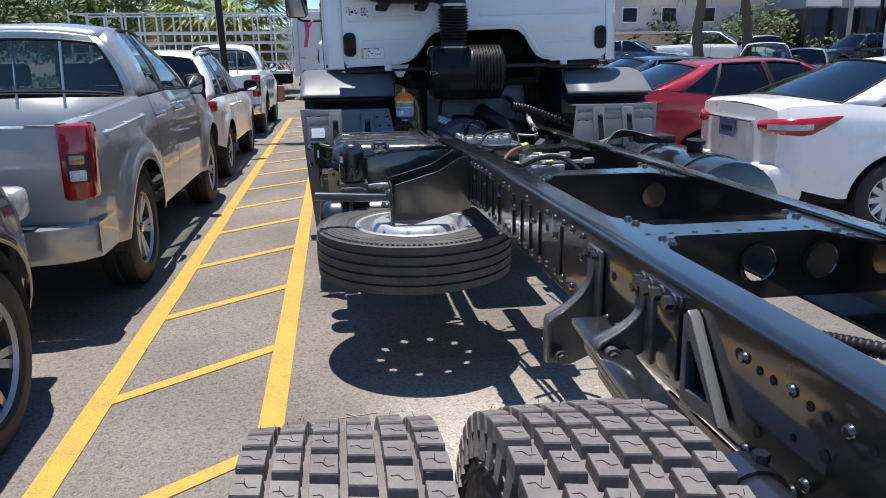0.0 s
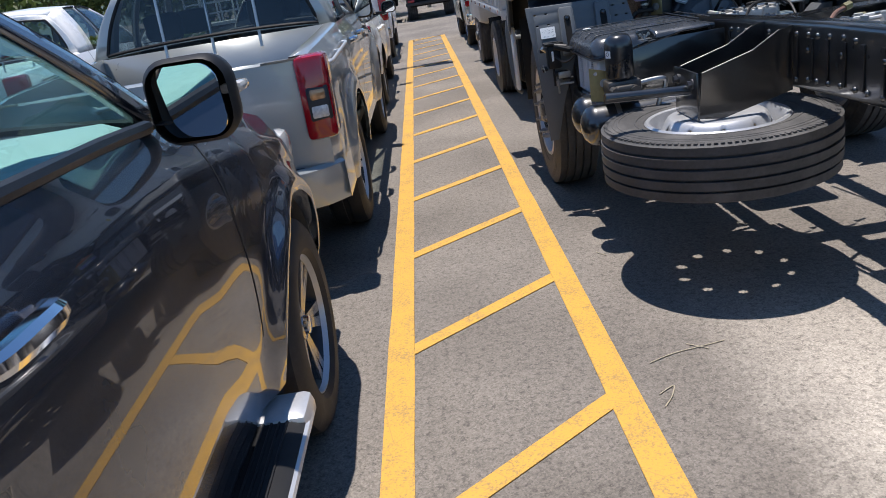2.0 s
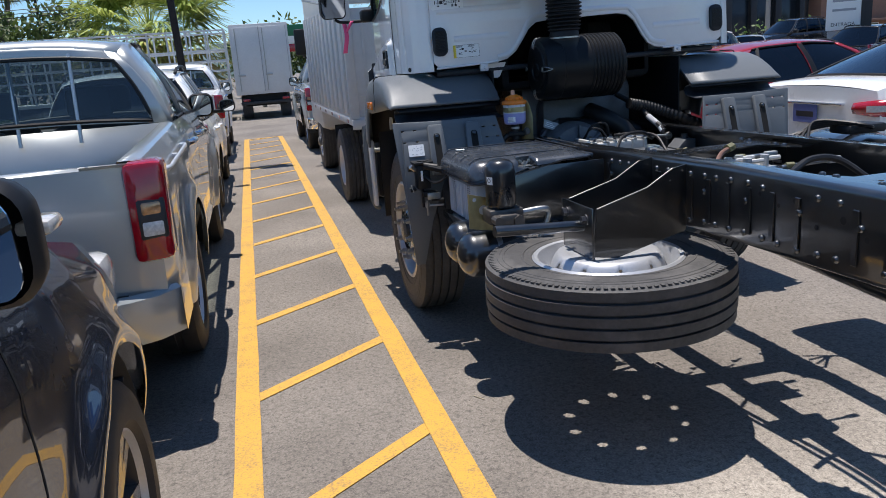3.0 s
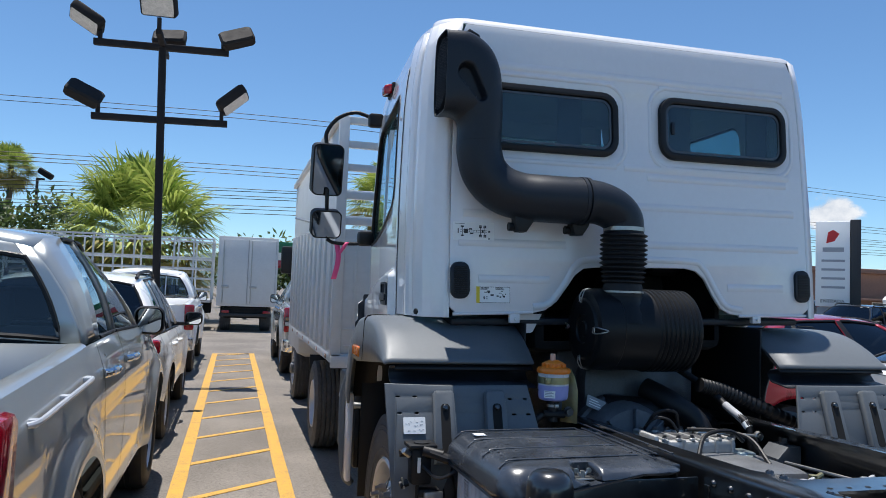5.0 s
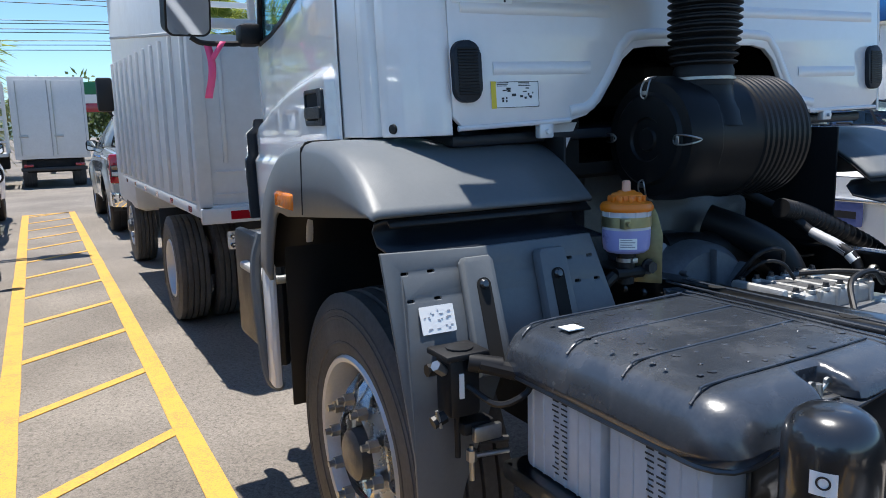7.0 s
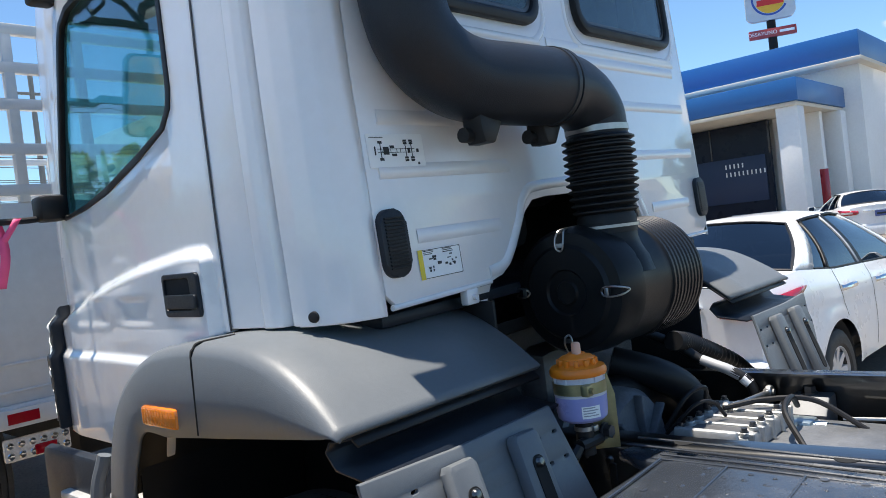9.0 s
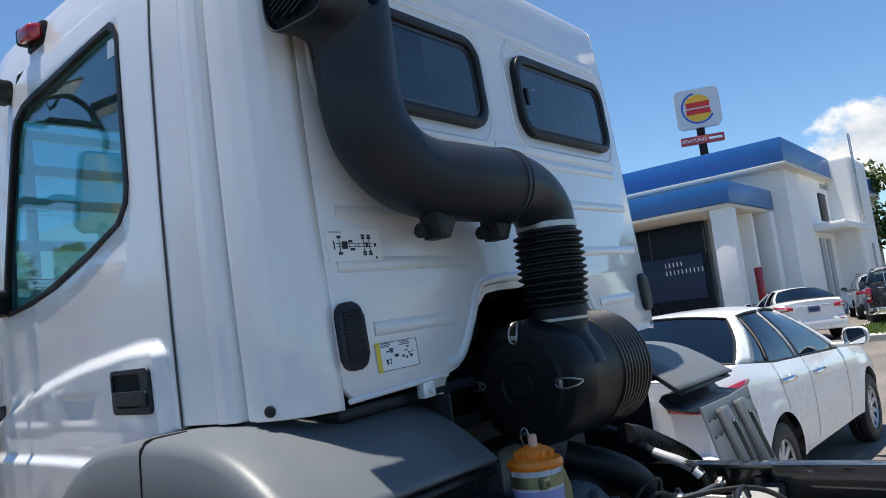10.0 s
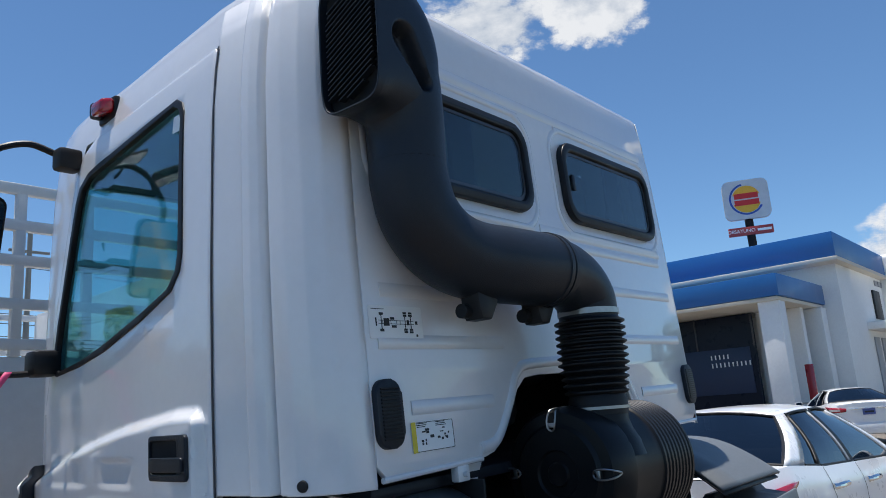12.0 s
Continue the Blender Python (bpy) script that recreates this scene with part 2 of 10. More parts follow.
MIRRORGLASS = surface("mirror_glass", (0.82, 0.86, 0.88), 0.02, 1.0, 0, 0.0)
DULLMIRROR = surface("truck_mirror_glass", (0.30, 0.32, 0.34), 0.03, 1.0, 0, 0.0)
SEAT = surface("seat_fabric", (0.05, 0.052, 0.055), 0.8, 0, 0, 0.15)
SEATGREY = surface("seat_grey", (0.32, 0.33, 0.34), 0.7, 0, 0, 0.1)
TINT = glass("tinted_window", (0.48, 0.56, 0.57))
REARTINT = glass("rear_window_tint", (0.34, 0.38, 0.38))
LIGHTTINT = glass("light_window", (0.60, 0.68, 0.66))
TEALGLASS = glass("teal_window", (0.60, 0.83, 0.86))
DARKTINT = glass("dark_tinted_window", (0.05, 0.065, 0.09))
PALEGLASS = glass("clear_window", (0.62, 0.84, 0.82))
# near-black that stands for shade in holes, gaps and under bodies
SHADEBLACK = surface("shade_black", (0.004, 0.004, 0.004), 0.9)
BODYWHITE = surface("truck_body_white", (0.60, 0.61, 0.61), 0.45, 0, 0, 0.07, 20, 2, 0.06, 60, dirt=((0.42, 0.41, 0.38), 0.25))


# ---------- mesh helpers ----------
def mesh(bm, name, smooth=None, flip=False):
    bmesh.ops.recalc_face_normals(bm, faces=bm.faces)
    data = bpy.data.meshes.new(name)
    if smooth is not None:
        for f in bm.faces:
            f.smooth = True
        cos = math.cos(radians(smooth))
        for e in bm.edges:
            if len(e.link_faces) == 2 and e.link_faces[0].normal.dot(e.link_faces[1].normal) < cos:
                e.smooth = False
    bm.to_mesh(data)
    bm.free()
    return data


def part(name, bm, mat, parent=None, label="", smooth=35.0, at=None):
    ob = new(name, mesh(bm, name, smooth))
    ob.data.materials.append(mat)
    if at is not None:
        ob.matrix_basis = at
    if parent is not None:
        ob.parent = parent
    if label:
        tagged(ob, label)
    return ob


def pieces(name, bm, mat, parent, smooth=35.0, thick=0.0, offset=-1.0):
    """Links each separate piece of a bmesh as an object of its own."""
    left, made = set(bm.verts), []
    bm.verts.index_update()
    while left:
        first = min(left, key=lambda v: v.index)
        isle, todo = {first}, [first]
        while todo:
            v = todo.pop()
            for e in v.link_edges:
                o = e.other_vert(v)
                if o not in isle:
                    isle.add(o)
                    todo.append(o)
        left -= isle
        one = bmesh.new()
        copies = {v: one.verts.new(v.co) for v in sorted(isle, key=lambda v: v.index)}
        for f in sorted({f for v in isle for f in v.link_faces}, key=lambda f: [v.index for v in f.verts]):
            one.faces.new([copies[v] for v in f.verts])
        ob = part(name, one, mat, parent, smooth=smooth)
        if thick:
            solid(ob, thick, offset)
        made.append(ob)
    bm.free()
    return made


def thing(name, label, category, group="", kind="", at=None):
    ob = new(name)
    ob.empty_display_size = 0.1
    if at is not None:
        ob.matrix_basis = at
    return tagged(ob, label, category, group, kind)


def box(bm, lo, hi, bevel=0.0, m=None, segments=2):
    c = [(a + b) / 2 for a, b in zip(lo, hi)]
    s = [abs(b - a) for a, b in zip(lo, hi)]
    made = bmesh.ops.create_cube(bm, size=1.0, matrix=Matrix.Translation(c) @ Matrix.Diagonal((*s, 1)))["verts"]
    if bevel:
        edges = list({e for v in made for e in v.link_edges})
        r = bmesh.ops.bevel(bm, geom=edges, offset=min(bevel, min(s) * 0.45), segments=segments, profile=0.5, affect="EDGES")
        made = list({v for f in r["faces"] for v in f.verts} | {v for v in made if v.is_valid})
    if m is not None:
        bmesh.ops.transform(bm, matrix=m, verts=made)
    return made


def boxed(lo, hi, bevel=0.0, m=None, segments=2):
    bm = bmesh.new()
    box(bm, lo, hi, bevel, m, segments)
    return bm


AX = {"x": Matrix.Rotation(radians(90), 4, "Y"), "y": Matrix.Rotation(radians(-90), 4, "X"), "z": Matrix.Identity(4)}


def rod(bm, a, b, r, n=12, r2=None, cap=True):
    a, b = Vector(a), Vector(b)
    d = b - a
    m = Matrix.Translation((a + b) / 2) @ d.to_track_quat("Z", "Y").to_matrix().to_4x4()
    bmesh.ops.create_cone(bm, cap_ends=cap, segments=n, radius1=r, radius2=r if r2 is None else r2, depth=d.length, matrix=m)


def lathe(bm, profile, n=32, m=None, close=False, arc=None):
    """Turns (radius, height) pairs round z."""
    rings = []
    steps = n if arc is None else n + 1
    for k in range(steps):
        a = (2 * math.pi if arc is None else arc) * k / n
        rings.append([bm.verts.new((r * math.cos(a), r * math.sin(a), h)) for r, h in profile])
    p = len(profile)
    for k in range(n):
        a, b = rings[k], rings[(k + 1) % steps]
        for j in range(p if close else p - 1):
            bm.faces.new((a[j], b[j], b[(j + 1) % p], a[(j + 1) % p]))
    verts = [v for r in rings for v in r]
    bmesh.ops.remove_doubles(bm, verts=verts, dist=1e-5)
    if m is not None:
        bmesh.ops.transform(bm, matrix=m, verts=[v for v in verts if v.is_valid])
    return bm


def spline(points, per=8):
    """A smooth line through the points (tuples of any length)."""
    pts = [np.array(p, float) for p in points]
    pts = [2 * pts[0] - pts[1]] + pts + [2 * pts[-1] - pts[-2]]
    out = []
    for i in range(1, len(pts) - 2):
        p0, p1, p2, p3 = pts[i - 1 : i + 3]
        for k in range(per):
            t = k / per
            out.append(0.5 * (2 * p1 + (p2 - p0) * t + (2 * p0 - 5 * p1 + 4 * p2 - p3) * t * t + (3 * p1 - p0 - 3 * p2 + p3) * t ** 3))
    return out + [pts[-2]]


def tube(bm, points, radius, n=12, per=8, cap=True, flat=None):
    """A pipe along a smooth line; radius: a number or a function of 0..1; flat: (a, b) scale of the section's axes."""
    line = [Vector(p) for p in (spline(points, per) if per else points)]
    rings, side = [], None
    for i, p in enumerate(line):
        d = (line[min(i + 1, len(line) - 1)] - line[max(i - 1, 0)]).normalized()
        if side is None:
            side = d.orthogonal().normalized() if abs(d.y) > 0.9 else d.cross(Vector((0, 1, 0))).normalized()
        side = (side - d * side.dot(d)).normalized()
        up = d.cross(side)
        r = radius(i / (len(line) - 1)) if callable(radius) else radius
        a, b = flat or (1, 1)
        rings.append([bm.verts.new(p + side * (math.cos(2 * math.pi * k / n) * r * a) + up * (math.sin(2 * math.pi * k / n) * r * b)) for k in range(n)])
    for a, b in zip(rings, rings[1:]):
        for k in range(n):
            bm.faces.new((a[k], a[(k + 1) % n], b[(k + 1) % n], b[k]))
    if cap:
        bm.faces.new(rings[0])
        bm.faces.new(rings[-1])
    return bm


def grid(bm, rows):
    """A sheet through rows of points."""
    vs = [[bm.verts.new(p) for p in r] for r in rows]
    for a, b in zip(vs, vs[1:]):
        for k in range(len(a) - 1):
            if len({a[k], a[k + 1], b[k + 1], b[k]}) == 4:
                bm.faces.new((a[k], a[k + 1], b[k + 1], b[k]))
    return vs


def prism(bm, outline, depth, m=None, bevel=0.0):
    """A flat outline of (u, v), thickened from 0 to depth along its normal, then placed by m."""
    lo = [bm.verts.new((u, v, 0)) for u, v in outline]
    hi = [bm.verts.new((u, v, depth)) for u, v in outline]
    bm.faces.new(lo[::-1])
    bm.faces.new(hi)
    k = len(lo)
    for i in range(k):
        bm.faces.new((lo[i], lo[(i + 1) % k], hi[(i + 1) % k], hi[i]))
    verts = lo + hi
    if bevel:
        edges = list({e for v in hi for e in v.link_edges if e.other_vert(v) in hi})
        r = bmesh.ops.bevel(bm, geom=edges, offset=bevel, segments=2, profile=0.5, affect="EDGES")
        verts = [v for v in list({v for f in r["faces"] for v in f.verts}) + verts if v.is_valid]
        verts = list(set(verts))
    if m is not None:
        bmesh.ops.transform(bm, matrix=m, verts=verts)
    return bm


def rounded(w, h, r, n=5, cx=0.0, cy=0.0):
    """The outline of a rectangle w by h with rounded corners."""
    out = []
    for qx, qy, a0 in ((1, 1, 0), (-1, 1, 90), (-1, -1, 180), (1, -1, 270)):
        for k in range(n + 1):
            a = radians(a0 + 90 * k / n)
            out.append((cx + qx * (w / 2 - r) + r * math.cos(a), cy + qy * (h / 2 - r) + r * math.sin(a)))
    return out


def frame_of(o, u, v):
    """The pose of a plane at o with u to its right and v up it."""
    u, v = Vector(u).normalized(), Vector(v).normalized()
    w = u.cross(v)
    m = Matrix((u, v, w)).transposed().to_4x4()
    m.translation = o
    return m


def solid(ob, thick, offset=-1.0):
    md = ob.modifiers.new("thick", "SOLIDIFY")
    md.thickness, md.offset = thick, offset
    return ob


def lerp_table(table, y):
    return float(np.interp(y, [a for a, _ in table], [b for _, b in table]))


# ---------- ground ----------
bm = bmesh.new()
bmesh.ops.create_grid(bm, x_segments=40, y_segments=40, size=420, matrix=Matrix.Translation((0, 120, 0)))
tagged(part("ground", bm, ASPHALT, None, "grey worn asphalt of a car park with fine gravel"), category="ground", kind="structure")


def stripe(name, pts, label):
    bm = bmesh.new()
    lo, hi = [bm.verts.new((x, y, 0.001)) for x, y in pts], [bm.verts.new((x, y, 0.005)) for x, y in pts]
    bm.faces.new(hi)
    for i in range(len(pts)):
        j = (i + 1) % len(pts)
        bm.faces.new((lo[i], lo[j], hi[j], hi[i]))
    return tagged(part(name, bm, ROADPAINT, None, label, smooth=None), category="road marking", group="yellow ladder marking", kind="structure")


def wobbly(x0, x1, y0, y1, seed):
    """A hand-painted stripe: its edges waver by some millimetres."""
    ys = np.linspace(y0, y1, 60)
    a = [(x0 + 0.006 * noise.noise((seed, y * 1.7, 0)), y) for y in ys]
    b = [(x1 + 0.006 * noise.noise((seed + 5, y * 1.7, 0)), y) for y in ys]
    return a + b[::-1]


stripe("road_line", wobbly(-1.205, -1.093, -3.2, 20.35, 1.0), "long yellow painted line on the asphalt")
stripe("road_line", wobbly(-0.405, -0.293, -3.2, 20.5, 9.0), "long yellow painted line on the asphalt")
for k in range(-5, 15):
    y = 3.885 + 1.142 * k
    stripe("road_bar", [(-1.092, y - 0.01), (-0.406, y + 0.515), (-0.406, y + 0.615), (-1.092, y + 0.085)], "slanting yellow painted bar between two lines")
stripe("road_bar", [(-1.092, 20.22), (-0.406, 20.37), (-0.406, 20.47), (-1.092, 20.33)], "yellow painted bar that closes the ladder marking")


# ---------- holes in plates ----------
def plate(outline, holes, depth, bevel=0.0):
    """A flat plate with real holes, as a bmesh: outline and holes in (u, v), thick along w from -depth to 0."""
    cu = bpy.data.curves.new("plate", "CURVE")
    cu.dimensions, cu.fill_mode, cu.extrude = "2D", "BOTH", depth / 2 - bevel
    cu.bevel_depth, cu.bevel_resolution, cu.offset = bevel, 1, -bevel
    for ring in (outline, *holes):
        sp = cu.splines.new("POLY")
        sp.points.add(len(ring) - 1)
        for p, (u, v) in zip(sp.points, ring):
            p.co = (u, v, 0, 1)
        sp.use_cyclic_u = True
    ob = new("plate", cu)
    data = bpy.data.meshes.new_from_object(ob.evaluated_get(bpy.context.evaluated_depsgraph_get()))
    bm = bmesh.new()
    bm.from_mesh(data)
    bmesh.ops.translate(bm, verts=bm.verts, vec=(0, 0, -depth / 2))
    bmesh.ops.remove_doubles(bm, verts=bm.verts, dist=1e-5)
    bpy.data.objects.remove(ob)
    bpy.data.curves.remove(cu)
    bpy.data.meshes.remove(data)
    return bm


def ring_pts(cx, cy, r, n=20, squash=1.0):
    return [(cx + r * math.cos(2 * math.pi * k / n), cy + r * squash * math.sin(2 * math.pi * k / n)) for k in range(n)]


def moved(bm, m):
    bmesh.ops.transform(bm, matrix=m, verts=bm.verts)
    return bm


YZ = frame_of((0, 0, 0), (0, 1, 0), (0, 0, 1))  # u along y, v up, normal +x
XZ = frame_of((0, 0, 0), (1, 0, 0), (0, 0, 1))  # u along x, v up, normal -y

# ---------- chassis truck ----------
CX = 0.985  # the truck's middle line
truck = thing("chassis_truck", "white cab chassis truck with a bare black ladder frame, parked", "truck")


def bolt_mesh(r=0.0125, h=0.010):
    bm = bmesh.new()
    lathe(bm, [(0, h), (r * 0.6, h * 0.92), (r * 0.92, h * 0.5), (r, 0)], 10)
    return mesh(bm, "rivet", 40)


RIVET, HEX = bolt_mesh(), None
bm = bmesh.new()
bmesh.ops.create_cone(bm, cap_ends=True, segments=6, radius1=0.016, radius2=0.016, depth=0.016, matrix=Matrix.Translation((0, 0, 0.014)))
bmesh.ops.create_cone(bm, cap_ends=True, segments=14, radius1=0.021, radius2=0.021, depth=0.006, matrix=Matrix.Translation((0, 0, 0.003)))
HEX = mesh(bm, "bolt", 20)
RIVET.materials.append(CHASSIS)
HEX.materials.append(DARKSTEEL)


def piece(name, data, parent, m):
    ob = new(name, data)
    ob.matrix_basis = m
    ob.parent = parent
    return ob


# frame rails: C sections with a rounded outer corner
RX0, RX1, RZ0, RZ1 = 0.635, 1.405, 0.815, 1.085
rails = []


def sh(y):
    """The frame stands a little askew behind the cab."""
    return 0.026 * max(0.0, 3.9 - y)


def sag(y, side):
    """The rails drop a little towards the cab."""
    return (-0.05 if side > 0 else -0.018) * min(1.0, max(0.0, (y - 3.9) / 1.5))


for side, x in ((1, RX0), (-1, RX1)):
    t, fl = 0.009, 0.085
    prof = []
    for k in range(5):
        a = radians(180 - 22.5 * k)
        prof.append((0.022 + 0.022 * math.cos(a), RZ1 - 0.022 + 0.022 * math.sin(a)))
    prof += [(fl, RZ1), (fl, RZ1 - t), (t, RZ1 - t), (t, RZ0 + t), (fl, RZ0 + t), (fl, RZ0)]
    for k in range(5):
        a = radians(270 - 22.5 * k)
        prof.append((0.022 + 0.022 * math.cos(a), RZ0 + 0.022 + 0.022 * math.sin(a)))
    bm = bmesh.new()
    ys = [-1.6, 3.9, 5.4, 7.2]
    rows = [[(x + sh(y) + side * px, y, z + sag(y, side)) for px, z in prof + prof[:1]] for y in ys]
    grid(bm, rows)
    for y in (ys[0], ys[-1]):
        bm.faces.new([bm.verts.new((x + sh(y) + side * px, y, z + sag(y, side))) for px, z in prof])
    bmesh.ops.remove_doubles(bm, verts=bm.verts, dist=1e-5)
    rails.append(part("frame_rail", bm, CHASSIS, truck, "long black painted steel frame rail with rivets", smooth=30))

turn_left = Matrix.Rotation(radians(-90), 4, "Y")
for x, side, rail in ((RX0, -1, rails[0]), (RX1, 1, rails[1])):
    turned = turn_left if side < 0 else Matrix.Rotation(radians(90), 4, "Y")
    rng = random.Random(3)
    for k in range(64):
        y = 0.55 + k * 0.083
        if y < 2.5 and side < 0:
            continue
        for z in ((RZ1 - 0.05, RZ0 + 0.045) if k % 3 else (RZ1 - 0.05, RZ0 + 0.045, RZ1 - 0.11)):
            if rng.random() < 0.85:
                piece("rivet", RIVET, rail, Matrix.Translation((x + sh(y), y + rng.uniform(-0.008, 0.008), z + sag(y, -side) + rng.uniform(-0.004, 0.004))) @ turned)
    if side < 0:  # rivets of the stretch over the axle
        for k in range(14):
            y = 1.70 - 0.138 * k
            piece("rivet", RIVET, rail, Matrix.Translation((x + sh(y), y, RZ1 - 0.075)) @ turned)
            piece("rivet", RIVET, rail, Matrix.Translation((x + sh(y), y - 0.03, RZ0 + 0.03)) @ turned)
            if k % 2:
                piece("rivet", RIVET, rail, Matrix.Translation((x + sh(y), y - 0.06, RZ0 + 0.06)) @ turned)
        for y in (1.90, 1.98, 2.20, 2.27, 2.34):
            piece("rivet", RIVET, rail, Matrix.Translation((x + sh(y), y, RZ0 + 0.045)) @ turned)
    # pressed strips below the rivets, and black discs for the shade in bolt holes
    bm = bmesh.new()
    for k in range(46):
        y = 0.55 + k * 0.115
        if rng.random() < 0.7 and y > 2.6:
            h = 0.006 * side
            box(bm, (min(x, x + h) + sh(y), y - 0.012, RZ0 + 0.045 + sag(y, -side)), (max(x, x + h) + sh(y), y + 0.012, RZ1 - 0.06 + sag(y, -side)), 0.003, segments=1)
    pieces("web_strip", bm, CHASSIS, rail)
    bm = bmesh.new()
    for k in range(60):
        y, z = 0.5 + k * 0.095 + rng.uniform(-0.02, 0.02), rng.choice((RZ0 + 0.08, RZ0 + 0.12, RZ1 - 0.075, RZ1 - 0.1, RZ1 - 0.14))
        bmesh.ops.create_circle(bm, cap_ends=True, segments=12, radius=rng.choice((0.007, 0.009, 0.012)), matrix=Matrix.Translation((x + sh(y) + side * 0.0015, y, z + sag(y, -side))) @ turned)
    if side < 0:
        for k in range(14):
            for d in (0.048, 0.088):
                y = 1.70 - 0.138 * k - d
                bmesh.ops.create_circle(bm, cap_ends=True, segments=12, radius=0.009, matrix=Matrix.Translation((x + sh(y) - 0.0016, y, RZ1 - 0.079)) @ turned)
    pieces("bolt_hole", bm, SHADEBLACK, rail, None)
    if side < 0:
        bm = bmesh.new()
        grid(bm, [[(x + sh(y) - 0.006, y, z) for z in (0.56, RZ0 + 0.012)] for y in (-1.6, 0.5, 1.96)])
        solid(part("flitch_plate", bm, CHASSIS, rail, smooth=None), 0.008, 0.0)

# cross members: tops with flared ends, webs with round holes
for y, z0, holes in ((2.42, 0.86, (1.105, 1.295)), (3.46, 0.86, (1.27,)), (4.55, 0.90, (1.02,)), (0.9, 0.88, (0.9, 1.14)), (5.9, 0.86, ())):
    c = CX + 0.035
    low = Matrix.Translation((0, 0, sag(y, 1)))
    out = [(RX0 + 0.01, z0), (RX1 - 0.01, z0), (RX1 - 0.01, 1.062), (RX0 + 0.01, 1.062)]
    bm = plate(out, [ring_pts(h, 0.965, 0.054, 24) for h in holes], 0.008)
    cm = part("cross_member", moved(bm, low @ Matrix.Translation((sh(y), y, 0)) @ XZ), CHASSIS, truck)
    bm = bmesh.new()
    for h in holes:
        lathe(bm, [(0.054, 0), (0.062, 0.003), (0.062, 0.007), (0.052, 0.007)], 24, low @ Matrix.Translation((h + sh(y), y - 0.008, 0.965)) @ AX["y"] @ Matrix.Rotation(math.pi, 4, "X"))
    if holes:
        pieces("hole_collar", bm, CHASSIS, cm)
    w0, w1 = 0.21, 0.13
    top = [(RX0 + 0.012, y - w0), (RX0 + 0.10, y - w0), (c - 0.2, y - w1 / 2), (c + 0.2, y - w1 / 2), (RX1 - 0.10, y - w0), (RX1 - 0.012, y - w0)]
    top += [(px, 2 * y - py) for px, py in top[::-1]]
    bm = bmesh.new()
    prism(bm, top, 0.008, low @ Matrix.Translation((sh(y), 0, RZ1 - 0.021)))
    flange = part("top_plate", bm, CHASSIS, cm)
    bm = bmesh.new()  # rows of black discs for the shade in punched holes
    for px in np.arange(c - 0.26, c + 0.27, 0.065):
        bmesh.ops.create_circle(bm, cap_ends=True, segments=12, radius=0.008, matrix=low @ Matrix.Translation((px + sh(y), y - 0.034, RZ1 - 0.0122)))
    for px, d in ((RX0 + 0.075, 0.02), (RX0 + 0.075, -0.16), (RX1 - 0.075, 0.02), (RX1 - 0.075, -0.16), (RX0 + 0.16, -0.10), (RX1 - 0.16, -0.10)):
        bmesh.ops.create_circle(bm, cap_ends=True, segments=12, radius=0.011, matrix=low @ Matrix.Translation((px + sh(y), y + d, RZ1 - 0.0122)))
    pieces("punched_hole", bm, SHADEBLACK, flange, None)
    for px in (RX0 + 0.11, RX1 - 0.11):
        for dy in (-0.15, -0.09, 0.09, 0.15):
            piece("rivet", RIVET, cm, low @ Matrix.Translation((px + sh(y) - 0.03 * math.copysign(1, px - c), y + dy, RZ1 - 0.013)))


# ---------- tyres and wheels ----------
def tyre_profile(r, w, rim):
    """Half round of a truck tyre's section, (radius, height along the axle)."""
    h = w / 2
    return [(rim, -h * 0.80), (rim + 0.02, -h * 0.92), (rim + (r - rim) * 0.45, -h * 1.0), (r - 0.055, -h * 0.97), (r - 0.022, -h * 0.88), (r - 0.006, -h * 0.80), (r, -h * 0.6),
            (r + 0.003, 0), (r, h * 0.6), (r - 0.006, h * 0.80), (r - 0.022, h * 0.88), (r - 0.055, h * 0.97), (rim + (r - rim) * 0.45, h), (rim + 0.02, h * 0.92), (rim, h * 0.80)]


def ribbed_profile(r, w, rim, ribs=5):
    """A highway tyre's section: straight ribs with deep grooves between."""
    h = w / 2
    out = [(rim, -h * 0.80), (rim + 0.02, -h * 0.92), (rim + (r - rim) * 0.45, -h), (r - 0.06, -h * 0.98), (r - 0.03, -h * 0.94)]
    a, step = -h * 0.90, h * 1.8 / ribs
    for k in range(ribs):
        z0, z1 = a + k * step, a + (k + 1) * step
        drop = 0.010 * abs((z0 + z1) / 2 / h) ** 2
        out += [(r - drop, z0 + 0.006), (r - drop, z1 - 0.006)]
        if k < ribs - 1:
            out += [(r - 0.014 - drop, z1 - 0.004), (r - 0.014 - drop, z1 + 0.004)]
    return out + [(r - 0.03, h * 0.94), (r - 0.06, h * 0.98), (rim + (r - rim) * 0.45, h), (rim + 0.02, h * 0.92), (rim, h * 0.80)]


